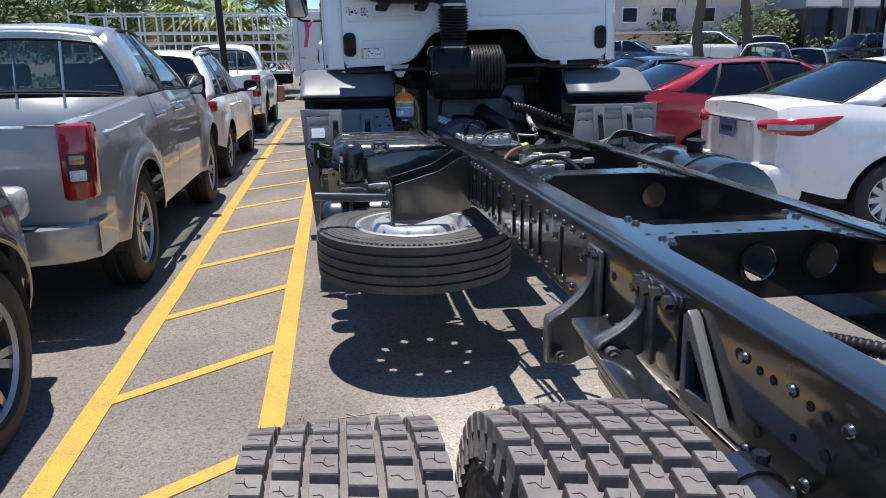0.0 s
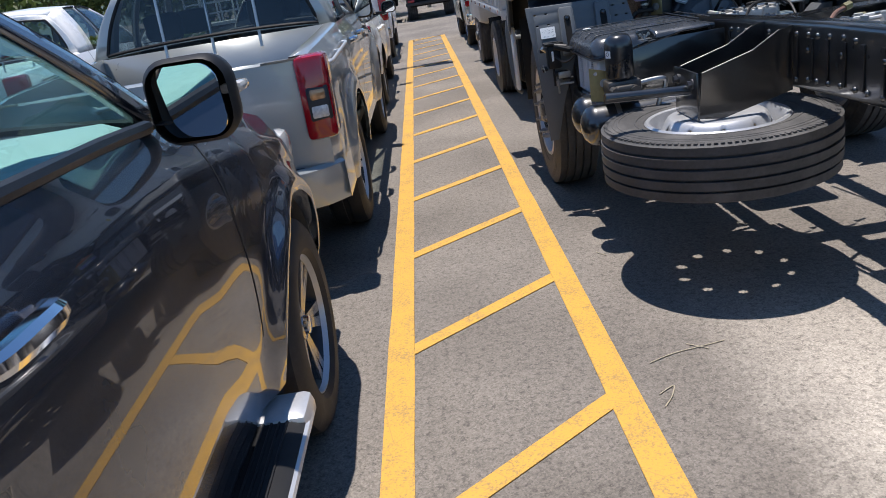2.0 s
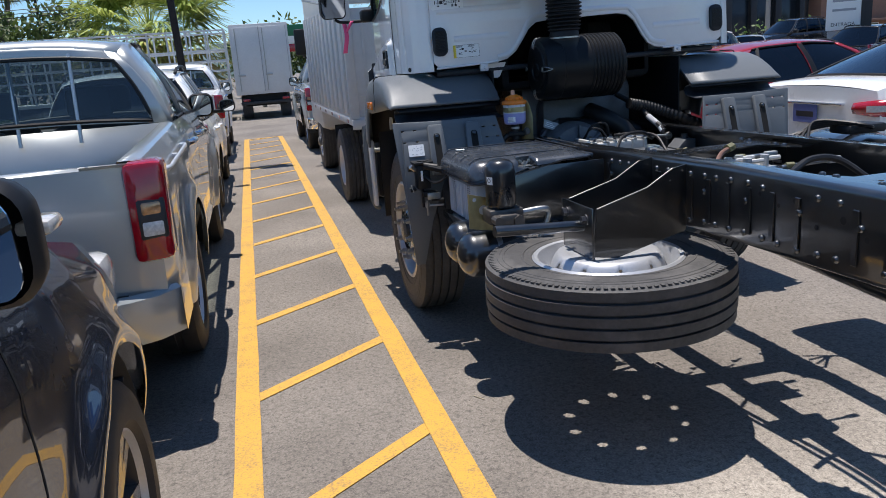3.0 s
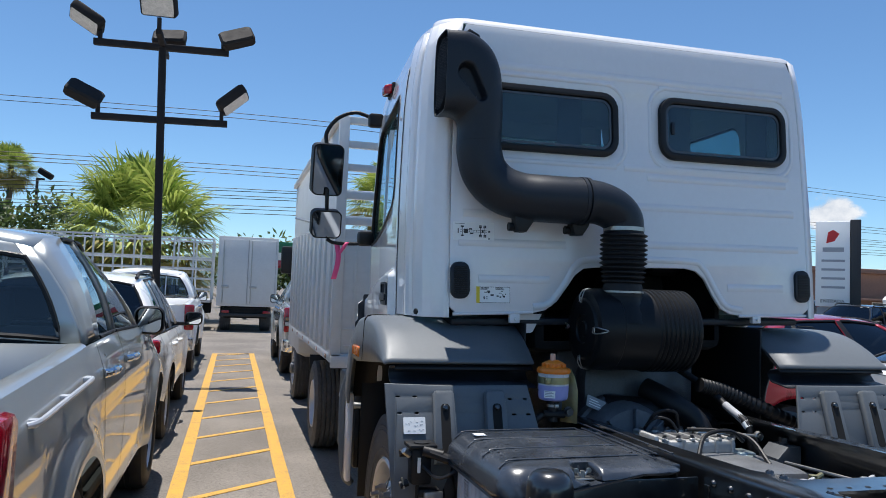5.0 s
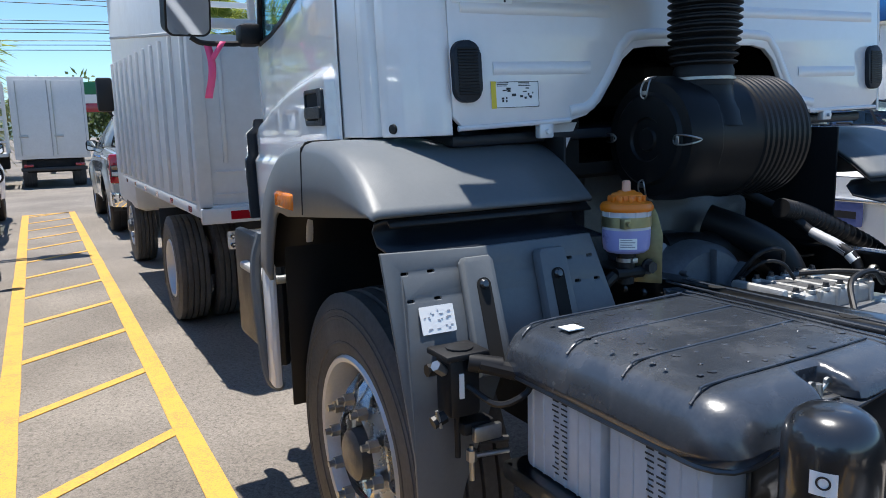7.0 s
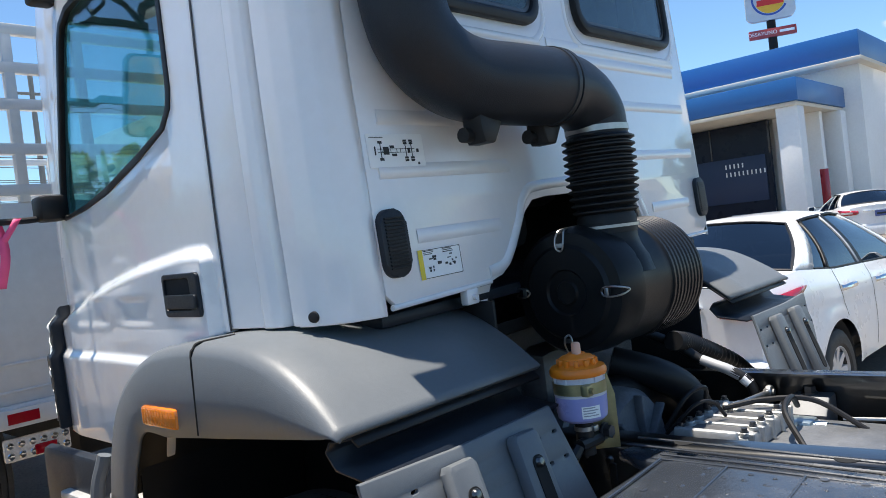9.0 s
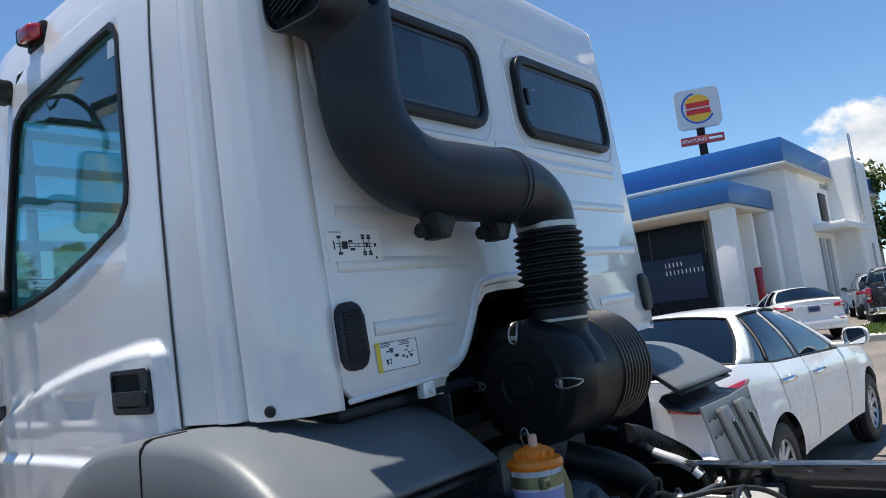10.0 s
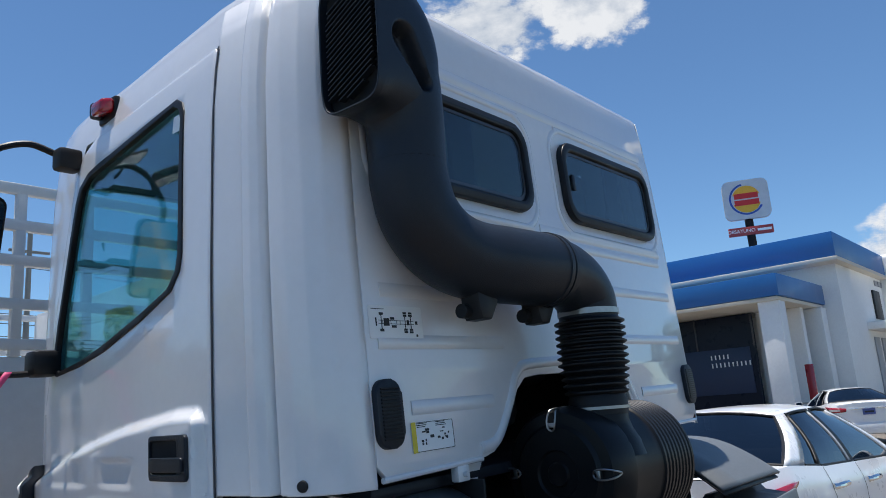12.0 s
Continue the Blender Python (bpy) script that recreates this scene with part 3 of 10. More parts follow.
def disc_wheel(parent, name, m, r, w, rim, tread, dish, nuts=10, label="", dome=False):
    """A truck wheel with its axle along local z; +z is the outer face."""
    wheel = thing(name, label, "", at=m)
    wheel.parent = parent
    bm = bmesh.new()
    lathe(bm, ribbed_profile(r, w, rim) if tread == "ribs" else tyre_profile(r - (0.022 if tread == "blocks" else 0), w, rim), 72)
    rubber = SPARERUBBER if tread == "ribs" else RUBBER
    part("tyre", bm, rubber, wheel, "black rubber tyre with a dusty tread", smooth=28)
    bm = bmesh.new()
    h = w / 2
    for rr in (rim + (r - rim) * 0.25, rim + (r - rim) * 0.62, rim + (r - rim) * 0.72):
        for s in (-1, 1):
            zz = s * np.interp(rr, [rim + 0.02, rim + (r - rim) * 0.45, r - 0.055], [h * 0.92, h, h * 0.97])
            lathe(bm, [(rr - 0.006, zz - s * 0.001), (rr - 0.003, zz + s * 0.003), (rr + 0.003, zz + s * 0.003), (rr + 0.006, zz - s * 0.001)], 64)
    pieces("sidewall_ring", bm, rubber, wheel)
    if tread == "blocks":
        bm = bmesh.new()
        rows, count = (-0.425, -0.255, -0.085, 0.085, 0.255, 0.425), 48
        for k in range(count):
            for j, f in enumerate(rows):
                a = 2 * math.pi * (k + 0.32 * j + (0.12 if j % 2 else 0.0)) / count
                ww = w * (0.136 if abs(f) < 0.3 else 0.142)
                ln = 2 * math.pi * r / count * (0.73 if abs(f) < 0.3 else 0.68)
                mm = Matrix.Rotation(a, 4, "Z") @ Matrix.Translation((r - 0.016 - (0.005 if abs(f) > 0.3 else 0), 0, f * w))
                skew = 0.16
                pts = [(-ww / 2, -ln / 2), (ww / 2, -ln / 2 + skew * ww), (ww / 2, ln / 2 + skew * ww), (-ww / 2, ln / 2)]
                lo = [bm.verts.new(mm @ Vector((-0.014, v, u))) for u, v in pts]
                mid = [bm.verts.new(mm @ Vector((0.0135, v * 0.95, u * 0.95))) for u, v in pts]
                hi = [bm.verts.new(mm @ Vector((0.016, v * 0.91, u * 0.91))) for u, v in pts]
                bm.faces.new(hi)
                for i in range(4):
                    bm.faces.new((mid[i], mid[(i + 1) % 4], hi[(i + 1) % 4], hi[i]))
                hi = mid
                for i in range(4):
                    bm.faces.new((lo[i], lo[(i + 1) % 4], hi[(i + 1) % 4], hi[i]))
                if abs(f) > 0.3:  # shoulder lugs reach down the side wall
                    s = math.copysign(1, f)
                    lo = [bm.verts.new(mm @ Vector(p)) for p in ((0.012, -ln * 0.4, s * ww * 0.4), (0.012, ln * 0.4, s * ww * 0.4), (-0.055, ln * 0.28, s * ww * 0.68), (-0.055, -ln * 0.28, s * ww * 0.68))]
                    hi = [bm.verts.new(v.co + (mm.to_3x3() @ Vector((0, 0, -s * 0.03)))) for v in lo]
                    bm.faces.new(lo)
                    for i in range(4):
                        bm.faces.new((lo[i], lo[(i + 1) % 4], hi[(i + 1) % 4], hi[i]))
        tagged(part("tread_block", bm, RUBBER, wheel, smooth=None), "new tread blocks with fine sipes", kind="stuff")
        bm = bmesh.new()  # sipes and moulding hairs
        rng = random.Random(11)
        for k in range(count):
            for j, f in enumerate(rows):
                a = 2 * math.pi * (k + 0.32 * j + (0.12 if j % 2 else 0.0)) / count
                mm = Matrix.Rotation(a, 4, "Z") @ Matrix.Translation((r + 0.0006 - (0.005 if abs(f) > 0.3 else 0), 0, f * w))
                z = [(-0.013, -0.005), (-0.003, -0.005), (0.003, 0.006), (0.013, 0.006)]
                for (u0, v0), (u1, v1) in zip(z, z[1:]):
                    d = Vector((0, v1 - v0, u1 - u0)).normalized()
                    n = Vector((0, -d.z, d.y)) * 0.0007
                    bm.faces.new([bm.verts.new(mm @ (Vector((0, v, u)) + o)) for (u, v), o in (((u0, v0), n), ((u1, v1), n), ((u1, v1), -n), ((u0, v0), -n))])
                if rng.random() < 0.5:
                    p = mm @ Vector((0, 0, rng.uniform(-0.01, 0.01)))
                    q = p + mm.to_3x3() @ Vector((0.009, rng.uniform(-0.004, 0.004), rng.uniform(-0.004, 0.004)))
                    rod(bm, p, q, 0.0005, 3)
        tagged(part("sipe", bm, BLACKRUBBER, wheel, smooth=None), "fine cuts and hairs in the tread", kind="stuff")
    bm = bmesh.new()
    lip = w / 2 * 0.80
    lathe(bm, [(rim + 0.012, lip + 0.012), (rim + 0.004, lip + 0.020), (rim - 0.010, lip + 0.016), (rim - 0.022, lip - 0.02), (rim - 0.03, -lip * 0.2), (rim - 0.022, -lip), (rim + 0.012, -lip - 0.012)], 48)
    part("rim", bm, WHEELSILVER, wheel, "silver painted steel rim")
    # dished centre with hand holes
    R2 = rim - 0.026
    if dome:  # turned over: a flat-topped dome with holes in its shoulder
        rise = lambda q: lip * 0.25 + 0.105 * (lambda e: e * e * (3 - 2 * e))(min(1.0, max(0.0, (0.97 - q) / 0.24)))
        qs, n = [1.0, 0.975, 0.95, 0.92, 0.89, 0.86, 0.83, 0.80, 0.76, 0.72, 0.6, 0.5, 0.385], 120
        bm = bmesh.new()
        vs = [[bm.verts.new((R2 * q * math.cos(2 * math.pi * k / n), R2 * q * math.sin(2 * math.pi * k / n), rise(q))) for k in range(n)] for q in qs]
        for i in range(len(qs) - 1):
            for k in range(n):
                if 2 <= i <= 5 and k % 12 < 3 or i in (1, 6) and k % 12 == 1:
                    continue
                bm.faces.new((vs[i][k], vs[i][(k + 1) % n], vs[i + 1][(k + 1) % n], vs[i + 1][k]))
        bm.faces.new(vs[-1])
        solid(part("wheel_disc", bm, WHEELSILVER, wheel, "domed silver disc with holes in its shoulder", smooth=50), 0.008, 0.0)
        bm = bmesh.new()
        for k in range(120):
            box(bm, (r - 0.042, -0.0075, h * 0.935), (r - 0.018, 0.0075, h * 0.958), 0.0, Matrix.Rotation(2 * math.pi * k / 120, 4, "Z"))
        tagged(part("shoulder_rib", bm, rubber, wheel, smooth=None), "fine radial ribs on the tyre's shoulder", kind="stuff")
        return wheel
    steer = dish > 0  # a steered wheel: raised disc, wide nut circle, dark hub
    metal = POLISHED if steer else WHEELSILVER
    disc = plate(ring_pts(0, 0, R2, 48), [ring_pts(0.82 * R2 * math.cos(a), 0.82 * R2 * math.sin(a), 0.026, 12) for a in [2 * math.pi * k / 10 for k in range(10)]] + [ring_pts(0, 0, 0.135, 32)] if steer and rim > 0.25 else [ring_pts(0.70 * R2 * math.cos(a), 0.70 * R2 * math.sin(a), 0.030, 12) for a in [2 * math.pi * k / 10 for k in range(10)]] + [ring_pts(0, 0, 0.10, 24)], 0.012)
    for v in disc.verts:
        q = math.hypot(v.co.x, v.co.y) / R2
        v.co.z += dish * (1 - q ** (4 if steer else 2)) + lip * 0.3 * (1 if dish > 0 else -1)
    part("wheel_disc", disc, metal, wheel, smooth=50)
    bm = bmesh.new()
    zc = dish * 0.9 + lip * 0.3 * (1 if dish > 0 else -1)
    if steer and rim > 0.25:
        lathe(bm, [(0, zc + 0.03), (0.06, zc + 0.028), (0.078, zc + 0.015), (0.082, zc - 0.035), (0.14, zc - 0.05)], 28)
    else:
        lathe(bm, [(0, zc + 0.075), (0.055, zc + 0.072), (0.075, zc + 0.055), (0.088, zc - 0.02), (0.10, zc - 0.04)], 24)
    part("hub", bm, IRON if steer else CHASSIS, wheel)
    for k in range(nuts):
        a = 2 * math.pi * k / nuts
        rr = 0.1675 if steer and rim > 0.25 else 0.135
        zn = dish * (1 - (rr / R2) ** (4 if steer else 2)) + lip * 0.3 * (1 if dish > 0 else -1)
        bm = bmesh.new()
        bmesh.ops.create_cone(bm, cap_ends=True, segments=6, radius1=0.021, radius2=0.019, depth=0.03, matrix=Matrix.Translation((0, 0, 0.015)))
        bmesh.ops.create_cone(bm, cap_ends=True, segments=10, radius1=0.011, radius2=0.010, depth=0.02, matrix=Matrix.Translation((0, 0, 0.04)))
        part("wheel_nut", bm, STEEL, wheel, at=Matrix.Translation((rr * math.cos(a), rr * math.sin(a), zn)))
    return wheel


TO_LEFT = Matrix.Rotation(radians(-90), 4, "Y")
TO_RIGHT = Matrix.Rotation(radians(90), 4, "Y")
TR, TRR, TW, RIM = 0.5, 0.524, 0.275, 0.292
AXLE_R, AXLE_F = 1.385, 6.12
MIDX = 2 * CX
for x, tm in ((-0.025, TO_LEFT), (0.325, TO_RIGHT), (MIDX + 0.025, TO_RIGHT), (MIDX - 0.325, TO_LEFT)):
    disc_wheel(truck, "rear_wheel", Matrix.Translation((x, AXLE_R, TRR)) @ tm, TRR, TW, RIM, "blocks", -0.06, label="black twin rear wheel with a deep block tread")
for x, tm in ((0.015, TO_LEFT), (MIDX - 0.015, TO_RIGHT)):
    disc_wheel(truck, "front_wheel", Matrix.Translation((x, AXLE_F, TR)) @ tm @ Matrix.Rotation(0.2, 4, "Z"), TR, TW, RIM, "ribs", 0.10, 10, "front wheel with a silver steel rim and bare nuts")

# rear axle and springs
bm = bmesh.new()
tube(bm, [(0.45, AXLE_R, 0.5), (0.75, AXLE_R, 0.52), (CX, AXLE_R, 0.52), (1.25, AXLE_R, 0.52), (1.55, AXLE_R, 0.5)], lambda t: 0.085 + 0.11 * max(0, 1 - abs(t - 0.5) / 0.22), 18)
axle = part("rear_axle", bm, CHASSIS, truck, "black rear axle tube with a round middle")
for x in (0.590, MIDX - 0.575 + 0.07):
    spring = thing("leaf_spring", "", "")
    spring.parent = truck
    for k in range(7):
        n = 0.86 - 0.1 * k
        bm = bmesh.new()
        line = [(AXLE_R + n * s, 0.835 + 0.07 * (n * s) ** 2 - 0.016 * k) for s in np.linspace(-1, 1, 15)]
        grid(bm, [[(x - 0.042, y, z), (x + 0.042, y, z), (x + 0.042, y, z + 0.014), (x - 0.042, y, z + 0.014), (x - 0.042, y, z)] for y, z in line])
        part("leaf", bm, CHASSIS, spring)
    bm = bmesh.new()
    for dy in (-0.09, 0.09):
        for dx in (-0.052, 0.052):
            rod(bm, (x + dx, AXLE_R + dy, 0.46), (x + dx, AXLE_R + dy, 0.85), 0.011, 8)
    box(bm, (x - 0.07, AXLE_R - 0.12, 0.83), (x + 0.065, AXLE_R + 0.12, 0.86), 0.012)
    pieces("u_bolt", bm, IRON, spring)
    bm = bmesh.new()  # rounded saddle over the spring pack, with a raised collar
    rod(bm, (x, AXLE_R + 0.12, 0.872), (x + 0.004, AXLE_R - 0.55, 0.876), 0.054, 24)
    part("saddle_tube", bm, CHASSIS, spring, "dusty black saddle tube")
    bm = bmesh.new()
    rod(bm, (x, AXLE_R + 0.14, 0.872), (x, AXLE_R + 0.08, 0.872), 0.061, 24)
    rod(bm, (x + 0.02, AXLE_R + 0.11, 0.93), (x + 0.02, AXLE_R + 0.11, 0.945), 0.014, 6)
    part("collar", bm, CHASSIS, spring)


# cast spring brackets on the outer side of the rail
def wing_bracket(y, reach, top, lip, low):
    """A thin cast wing that sweeps out from the rail's top to a lip, with a rim along its hollow edge."""
    b = thing("spring_bracket", "black cast iron spring bracket bolted to the frame rail", "")
    b.parent = truck
    x = RX0 + sh(y)
    curve = [(-0.012 - (reach - 0.012) * (s ** 2.3), top + (lip - top) * s ** 0.85) for s in np.linspace(0, 1, 12)]
    bm = bmesh.new()
    prism(bm, curve + [(-reach, low), (-reach * 0.55, low - 0.012), (0.0, low + 0.02), (0.0, top)], 0.014, Matrix.Translation((x, y, 0)) @ XZ, 0.003)
    part("web", bm, IRON, b)
    bm = bmesh.new()
    line = curve + [(-reach - 0.004, lip - 0.012), (-reach - 0.004, low)]
    rows = []
    for k, (u, v) in enumerate(line):
        w = 0.011 + 0.012 * min(1.0, -u / reach)
        rows.append([(x + u, y - 0.007 + w * s, v + 0.004 * abs(s)) for s in (-1, -0.5, 0, 0.5, 1)])
    grid(bm, rows)
    solid(part("rim", bm, IRON, b, smooth=50), 0.010, 0.0)
    part("back_plate", boxed((x - 0.014, y - 0.055, low), (x - 0.001, y + 0.050, top + 0.02), 0.005), IRON, b)
    bm = bmesh.new()
    rod(bm, (x - reach * 0.8, y - 0.05, low + 0.025), (x - reach * 0.8, y + 0.04, low + 0.025), 0.019, 12)
    rod(bm, (x - reach * 0.8, y - 0.062, low + 0.025), (x - reach * 0.8, y - 0.05, low + 0.025), 0.012, 6)
    part("pin", bm, IRON, b)
    for dy, z in ((-0.030, top + 0.005), (0.006, top + 0.008), (0.034, top - 0.004)):
        piece("bolt", HEX, b, Matrix.Translation((x - 0.014, y + dy, z)) @ turn_left @ Matrix.Scale(0.72, 4))
    return b


wing_bracket(2.42, 0.135, 1.015, 0.838, 0.715)
wing_bracket(2.10, 0.120, 1.015, 0.895, 0.850)
# triangular bracket behind them
bm = plate([(1.715, 0.865), (1.875, 0.835), (1.88, 0.875), (1.885, 1.03), (1.868, 1.045), (1.85, 1.035)], [[(1.762, 0.895), (1.855, 0.88), (1.860, 0.98), (1.848, 0.985)]], 0.026, 0.005)
tri_b = part("bump_stop_bracket", moved(bm, Matrix.Translation((RX0 + sh(1.85) - 0.002, 0, 0)) @ YZ), IRON, truck)
bm = boxed((RX0 + sh(2.04) - 0.008, 1.93, 0.86), (RX0 + sh(2.04) + 0.004, 2.14, 1.05), 0.004)
bp = part("bolt_plate", bm, CHASSIS, truck)
for dy in (1.96, 2.02, 2.08, 2.12):
    piece("bolt", HEX, bp, Matrix.Translation((RX0 + sh(2.04) - 0.008, dy, 1.03)) @ turn_left)

bm = bmesh.new()
prism(bm, [(-0.018, -0.006), (-0.004, -0.011), (0.016, -0.008), (0.020, 0.002), (0.006, 0.012), (-0.012, 0.009)], 0.003, Matrix.Translation((-0.090, AXLE_R - 0.137, TRR + 0.5075)) @ Matrix.Rotation(radians(15.2), 4, "X"), 0.0008)
tagged(part("paper_scrap", bm, LABEL, None, "small torn white paper scrap lying on a tyre tread"), category="paper scrap")

# dry stems lying on the asphalt
STRAW = surface("dry_straw", (0.42, 0.36, 0.26), 0.7)
for pts in ([(-0.201, 3.516), (-0.13, 3.548), (-0.062, 3.567), (0.02, 3.580), (0.11, 3.597)], [(-0.237, 3.223), (-0.197, 3.277), (-0.169, 3.34), (-0.20, 3.325), (-0.233, 3.30)], [(-0.031, 3.613), (0.035, 3.553)], [(-0.132, 4.677), (-0.097, 4.616)]):
    bm = bmesh.new()
    tube(bm, [(x, y, 0.004) for x, y in pts], 0.0022, 6, 4)
    tagged(part("dry_stem", bm, STRAW, None, "thin dry plant stem lying on the asphalt"), category="plant stem", group="stems on the asphalt")

# ---------- spare wheel and its carrier ----------
disc_wheel(truck, "spare_wheel", Matrix.Translation((0.362, 4.285, 0.590)), TR, 0.258, RIM, "ribs", 0.115, 0, "spare wheel hung flat beside the frame, silver dome upwards", True)
carrier = thing("spare_carrier", "black folded steel carrier that holds the spare wheel", "")
carrier.parent = truck
for y in (4.16, 4.42):
    bm = bmesh.new()
    prism(bm, [(RX0, 1.06), (RX0 - 0.055, 1.05), (0.47, 0.985), (0.26, 0.925), (0.24, 0.74), (0.34, 0.725), (RX0, 0.80)], 0.007, Matrix.Translation((0, y, 0)) @ XZ)
    part("side_plate", bm, CHASSIS, carrier, smooth=None)
    bm = bmesh.new()
    for a, b in (((RX0 - 0.055, 1.05), (0.47, 0.985)), ((0.47, 0.985), (0.26, 0.925))):
        rod(bm, (a[0], y - 0.002, a[1]), (b[0], y - 0.002, b[1]), 0.0032, 6)
    pieces("folded_edge", bm, CHASSIS, carrier)
part("end_plate", boxed((0.235, 4.15, 0.73), (0.245, 4.43, 0.93), 0.003), CHASSIS, carrier)
bm = bmesh.new()
rod(bm, (-0.13, 4.22, 0.875), (0.25, 4.235, 0.850), 0.022, 16)
part("winch_bar", bm, CHASSIS, carrier)
for dy in (4.20, 4.38):
    piece("bolt", HEX, carrier, Matrix.Translation((0.235, dy, 0.88)) @ turn_left)

# ---------- battery box, air tanks, air drier ----------
bat = thing("battery_box", "black plastic battery box with a ribbed lid, beside the frame", "")
bat.parent = truck
def lid_ring(z, ins):
    """One level of the lid: its rear skirt rises towards the frame, with a pocket for the wing nut."""
    pts = rounded(0.60 - 2 * ins, 0.625 - 2 * ins, max(0.02, 0.07 - ins * 0.5), 8)
    out = []
    for (u0, v0), (u1, v1) in zip(pts, pts[1:] + pts[:1]):
        n = max(1, int(math.hypot(u1 - u0, v1 - v0) / 0.008))
        out += [(u0 + (u1 - u0) * k / n, v0 + (v1 - v0) * k / n) for k in range(n)]
    ring = []
    for u, v in out:
        x, y = 0.262 + u, 5.122 + v
        back = min(1.0, max(0.0, (4.93 - y) / 0.09))
        lift = 0.080 * min(1.0, max(0.0, (x + 0.01) / 0.42)) * back
        zz = z + lift * max(0.0, (1.052 - z) / 0.10)
        pocket = min(1.0, max(0.0, (0.040 - abs(x - 0.232)) / 0.008))
        if pocket and zz > 1.012 and y < 4.882:
            y += (4.882 - y) * pocket
            zz -= 0.004 * pocket
        ring.append((x, y, zz))
    return ring


LEVELS = [(0.955, 0.0), (0.962, -0.007), (0.975, -0.006), (1.00, 0.0), (1.008, 0.002), (1.016, 0.005), (1.030, 0.012), (1.044, 0.024), (1.053, 0.04), (1.059, 0.06), (1.062, 0.085), (1.064, 0.13), (1.065, 0.22)]
# every level carries the same number of points: walk each ring by its share of the way round
def evened(ring, n=260):
    pts = [Vector(p) for p in ring] + [Vector(ring[0])]
    d = [0.0]
    for a, b in zip(pts, pts[1:]):
        d.append(d[-1] + (b - a).length)
    out, k = [], 0
    for i in range(n):
        q = d[-1] * i / n
        while d[k + 1] < q:
            k += 1
        f = (q - d[k]) / max(1e-9, d[k + 1] - d[k])
        out.append(tuple(pts[k].lerp(pts[k + 1], f)))
    return out


lid_rows = [lid_ring(z, ins) for z, ins in LEVELS]
rim_ring = evened(lid_rows[0], 90)
bm = bmesh.new()
lid_rows = [evened(r) for r in lid_rows]
grid(bm, [r + r[:1] for r in lid_rows])
bm.faces.new([bm.verts.new(p) for p in lid_rows[-1]])
bmesh.ops.remove_doubles(bm, verts=bm.verts, dist=1e-5)
lid = part("lid", bm, LIDPLASTIC, bat, "scuffed black plastic lid with flat ribs and a notch for a wing nut", smooth=50)
bm = bmesh.new()
for y in (5.365, 5.215, 5.06, 4.905):
    tube(bm, [(-0.022, y - 0.01, 1.040), (0.0, y - 0.008, 1.056), (0.03, y - 0.006, 1.0635), (0.26, y, 1.0655), (0.455, y + 0.012, 1.0650)], 0.0028, 6, 4)
for x in (0.462, 0.492):
    tube(bm, [(x, 5.395, 1.062), (x, 5.12, 1.064), (x, 4.87, 1.061)], 0.0028, 6, 3)
pieces("lid_rib", bm, LIDPLASTIC, lid)
bm = bmesh.new()
for k in range(70):
    rng = random.Random(k)
    x, y = 0.03 + 0.058 * (k % 8) + rng.uniform(-0.02, 0.02), 4.93 + 0.048 * (k // 8) + rng.uniform(-0.012, 0.012)
    r = rng.uniform(0.004, 0.010)
    lathe(bm, [(0, 0.0016), (r * 0.6, 0.0012), (r, 0)], 8, Matrix.Translation((x, y, 1.0648)))
pieces("lid_stud", bm, LIDPLASTIC, lid)
bm = plate([(0.510, 4.905), (0.602, 4.905), (0.606, 5.53), (0.560, 5.545), (0.510, 5.46)], [], 0.028, 0.008)
moved(bm, Matrix.Translation((0, 0, 1.036)))
for k in range(2):
    tube(bm, [(0.530 + 0.058 * k, y, 1.0640) for y in (4.925, 5.2, 5.50)], 0.0035, 6, 2)
lip = part("lid_flange", bm, LIDPLASTIC, lid, "black flange with half-moon cutouts along the frame rail")
for y in (5.03, 5.38):
    bm = bmesh.new()
    prism(bm, [(0.026 * math.cos(a), 0.034 * math.sin(a)) for a in np.linspace(0, math.pi, 12)], 0.0015, Matrix.Translation((0.594, y, 1.0642)) @ Matrix.Rotation(radians(90), 4, "Z"))
    part("cutout", bm, SHADEBLACK, lip, smooth=None)
bm = bmesh.new()
tube(bm, [(p[0], p[1], p[2] - 0.002) for p in rim_ring] + [(rim_ring[0][0], rim_ring[0][1], rim_ring[0][2] - 0.002)], 0.0055, 6, 0)
part("lid_rim", bm, DARKSTEEL, lid, "steel rod under the lid's edge")
part("latch_plate", boxed((0.200, 4.835, 1.0125), (0.264, 4.874, 1.0165), 0.002), STEEL, lid)
nut = bmesh.new()
lathe(nut, [(0, 0.022), (0.007, 0.020), (0.009, 0.0)], 10, Matrix.Translation((0.232, 4.855, 1.0165)))
for s in (-1, 1):
    rod(nut, (0.232 + s * 0.006, 4.855, 1.022), (0.232 + s * 0.019, 4.853, 1.036), 0.0045, 8)
    lathe(nut, [(0, 0.004), (0.008, 0.003), (0.008, -0.003), (0, -0.004)], 10, Matrix.Translation((0.232 + s * 0.021, 4.853, 1.037)) @ AX["y"])
part("wing_nut", nut, STEEL, lid, "bright wing nut")
part("label", boxed((0.022, 5.255, 1.0658), (0.062, 5.290, 1.0685), 0.0005), LABEL, lid, "small white label")
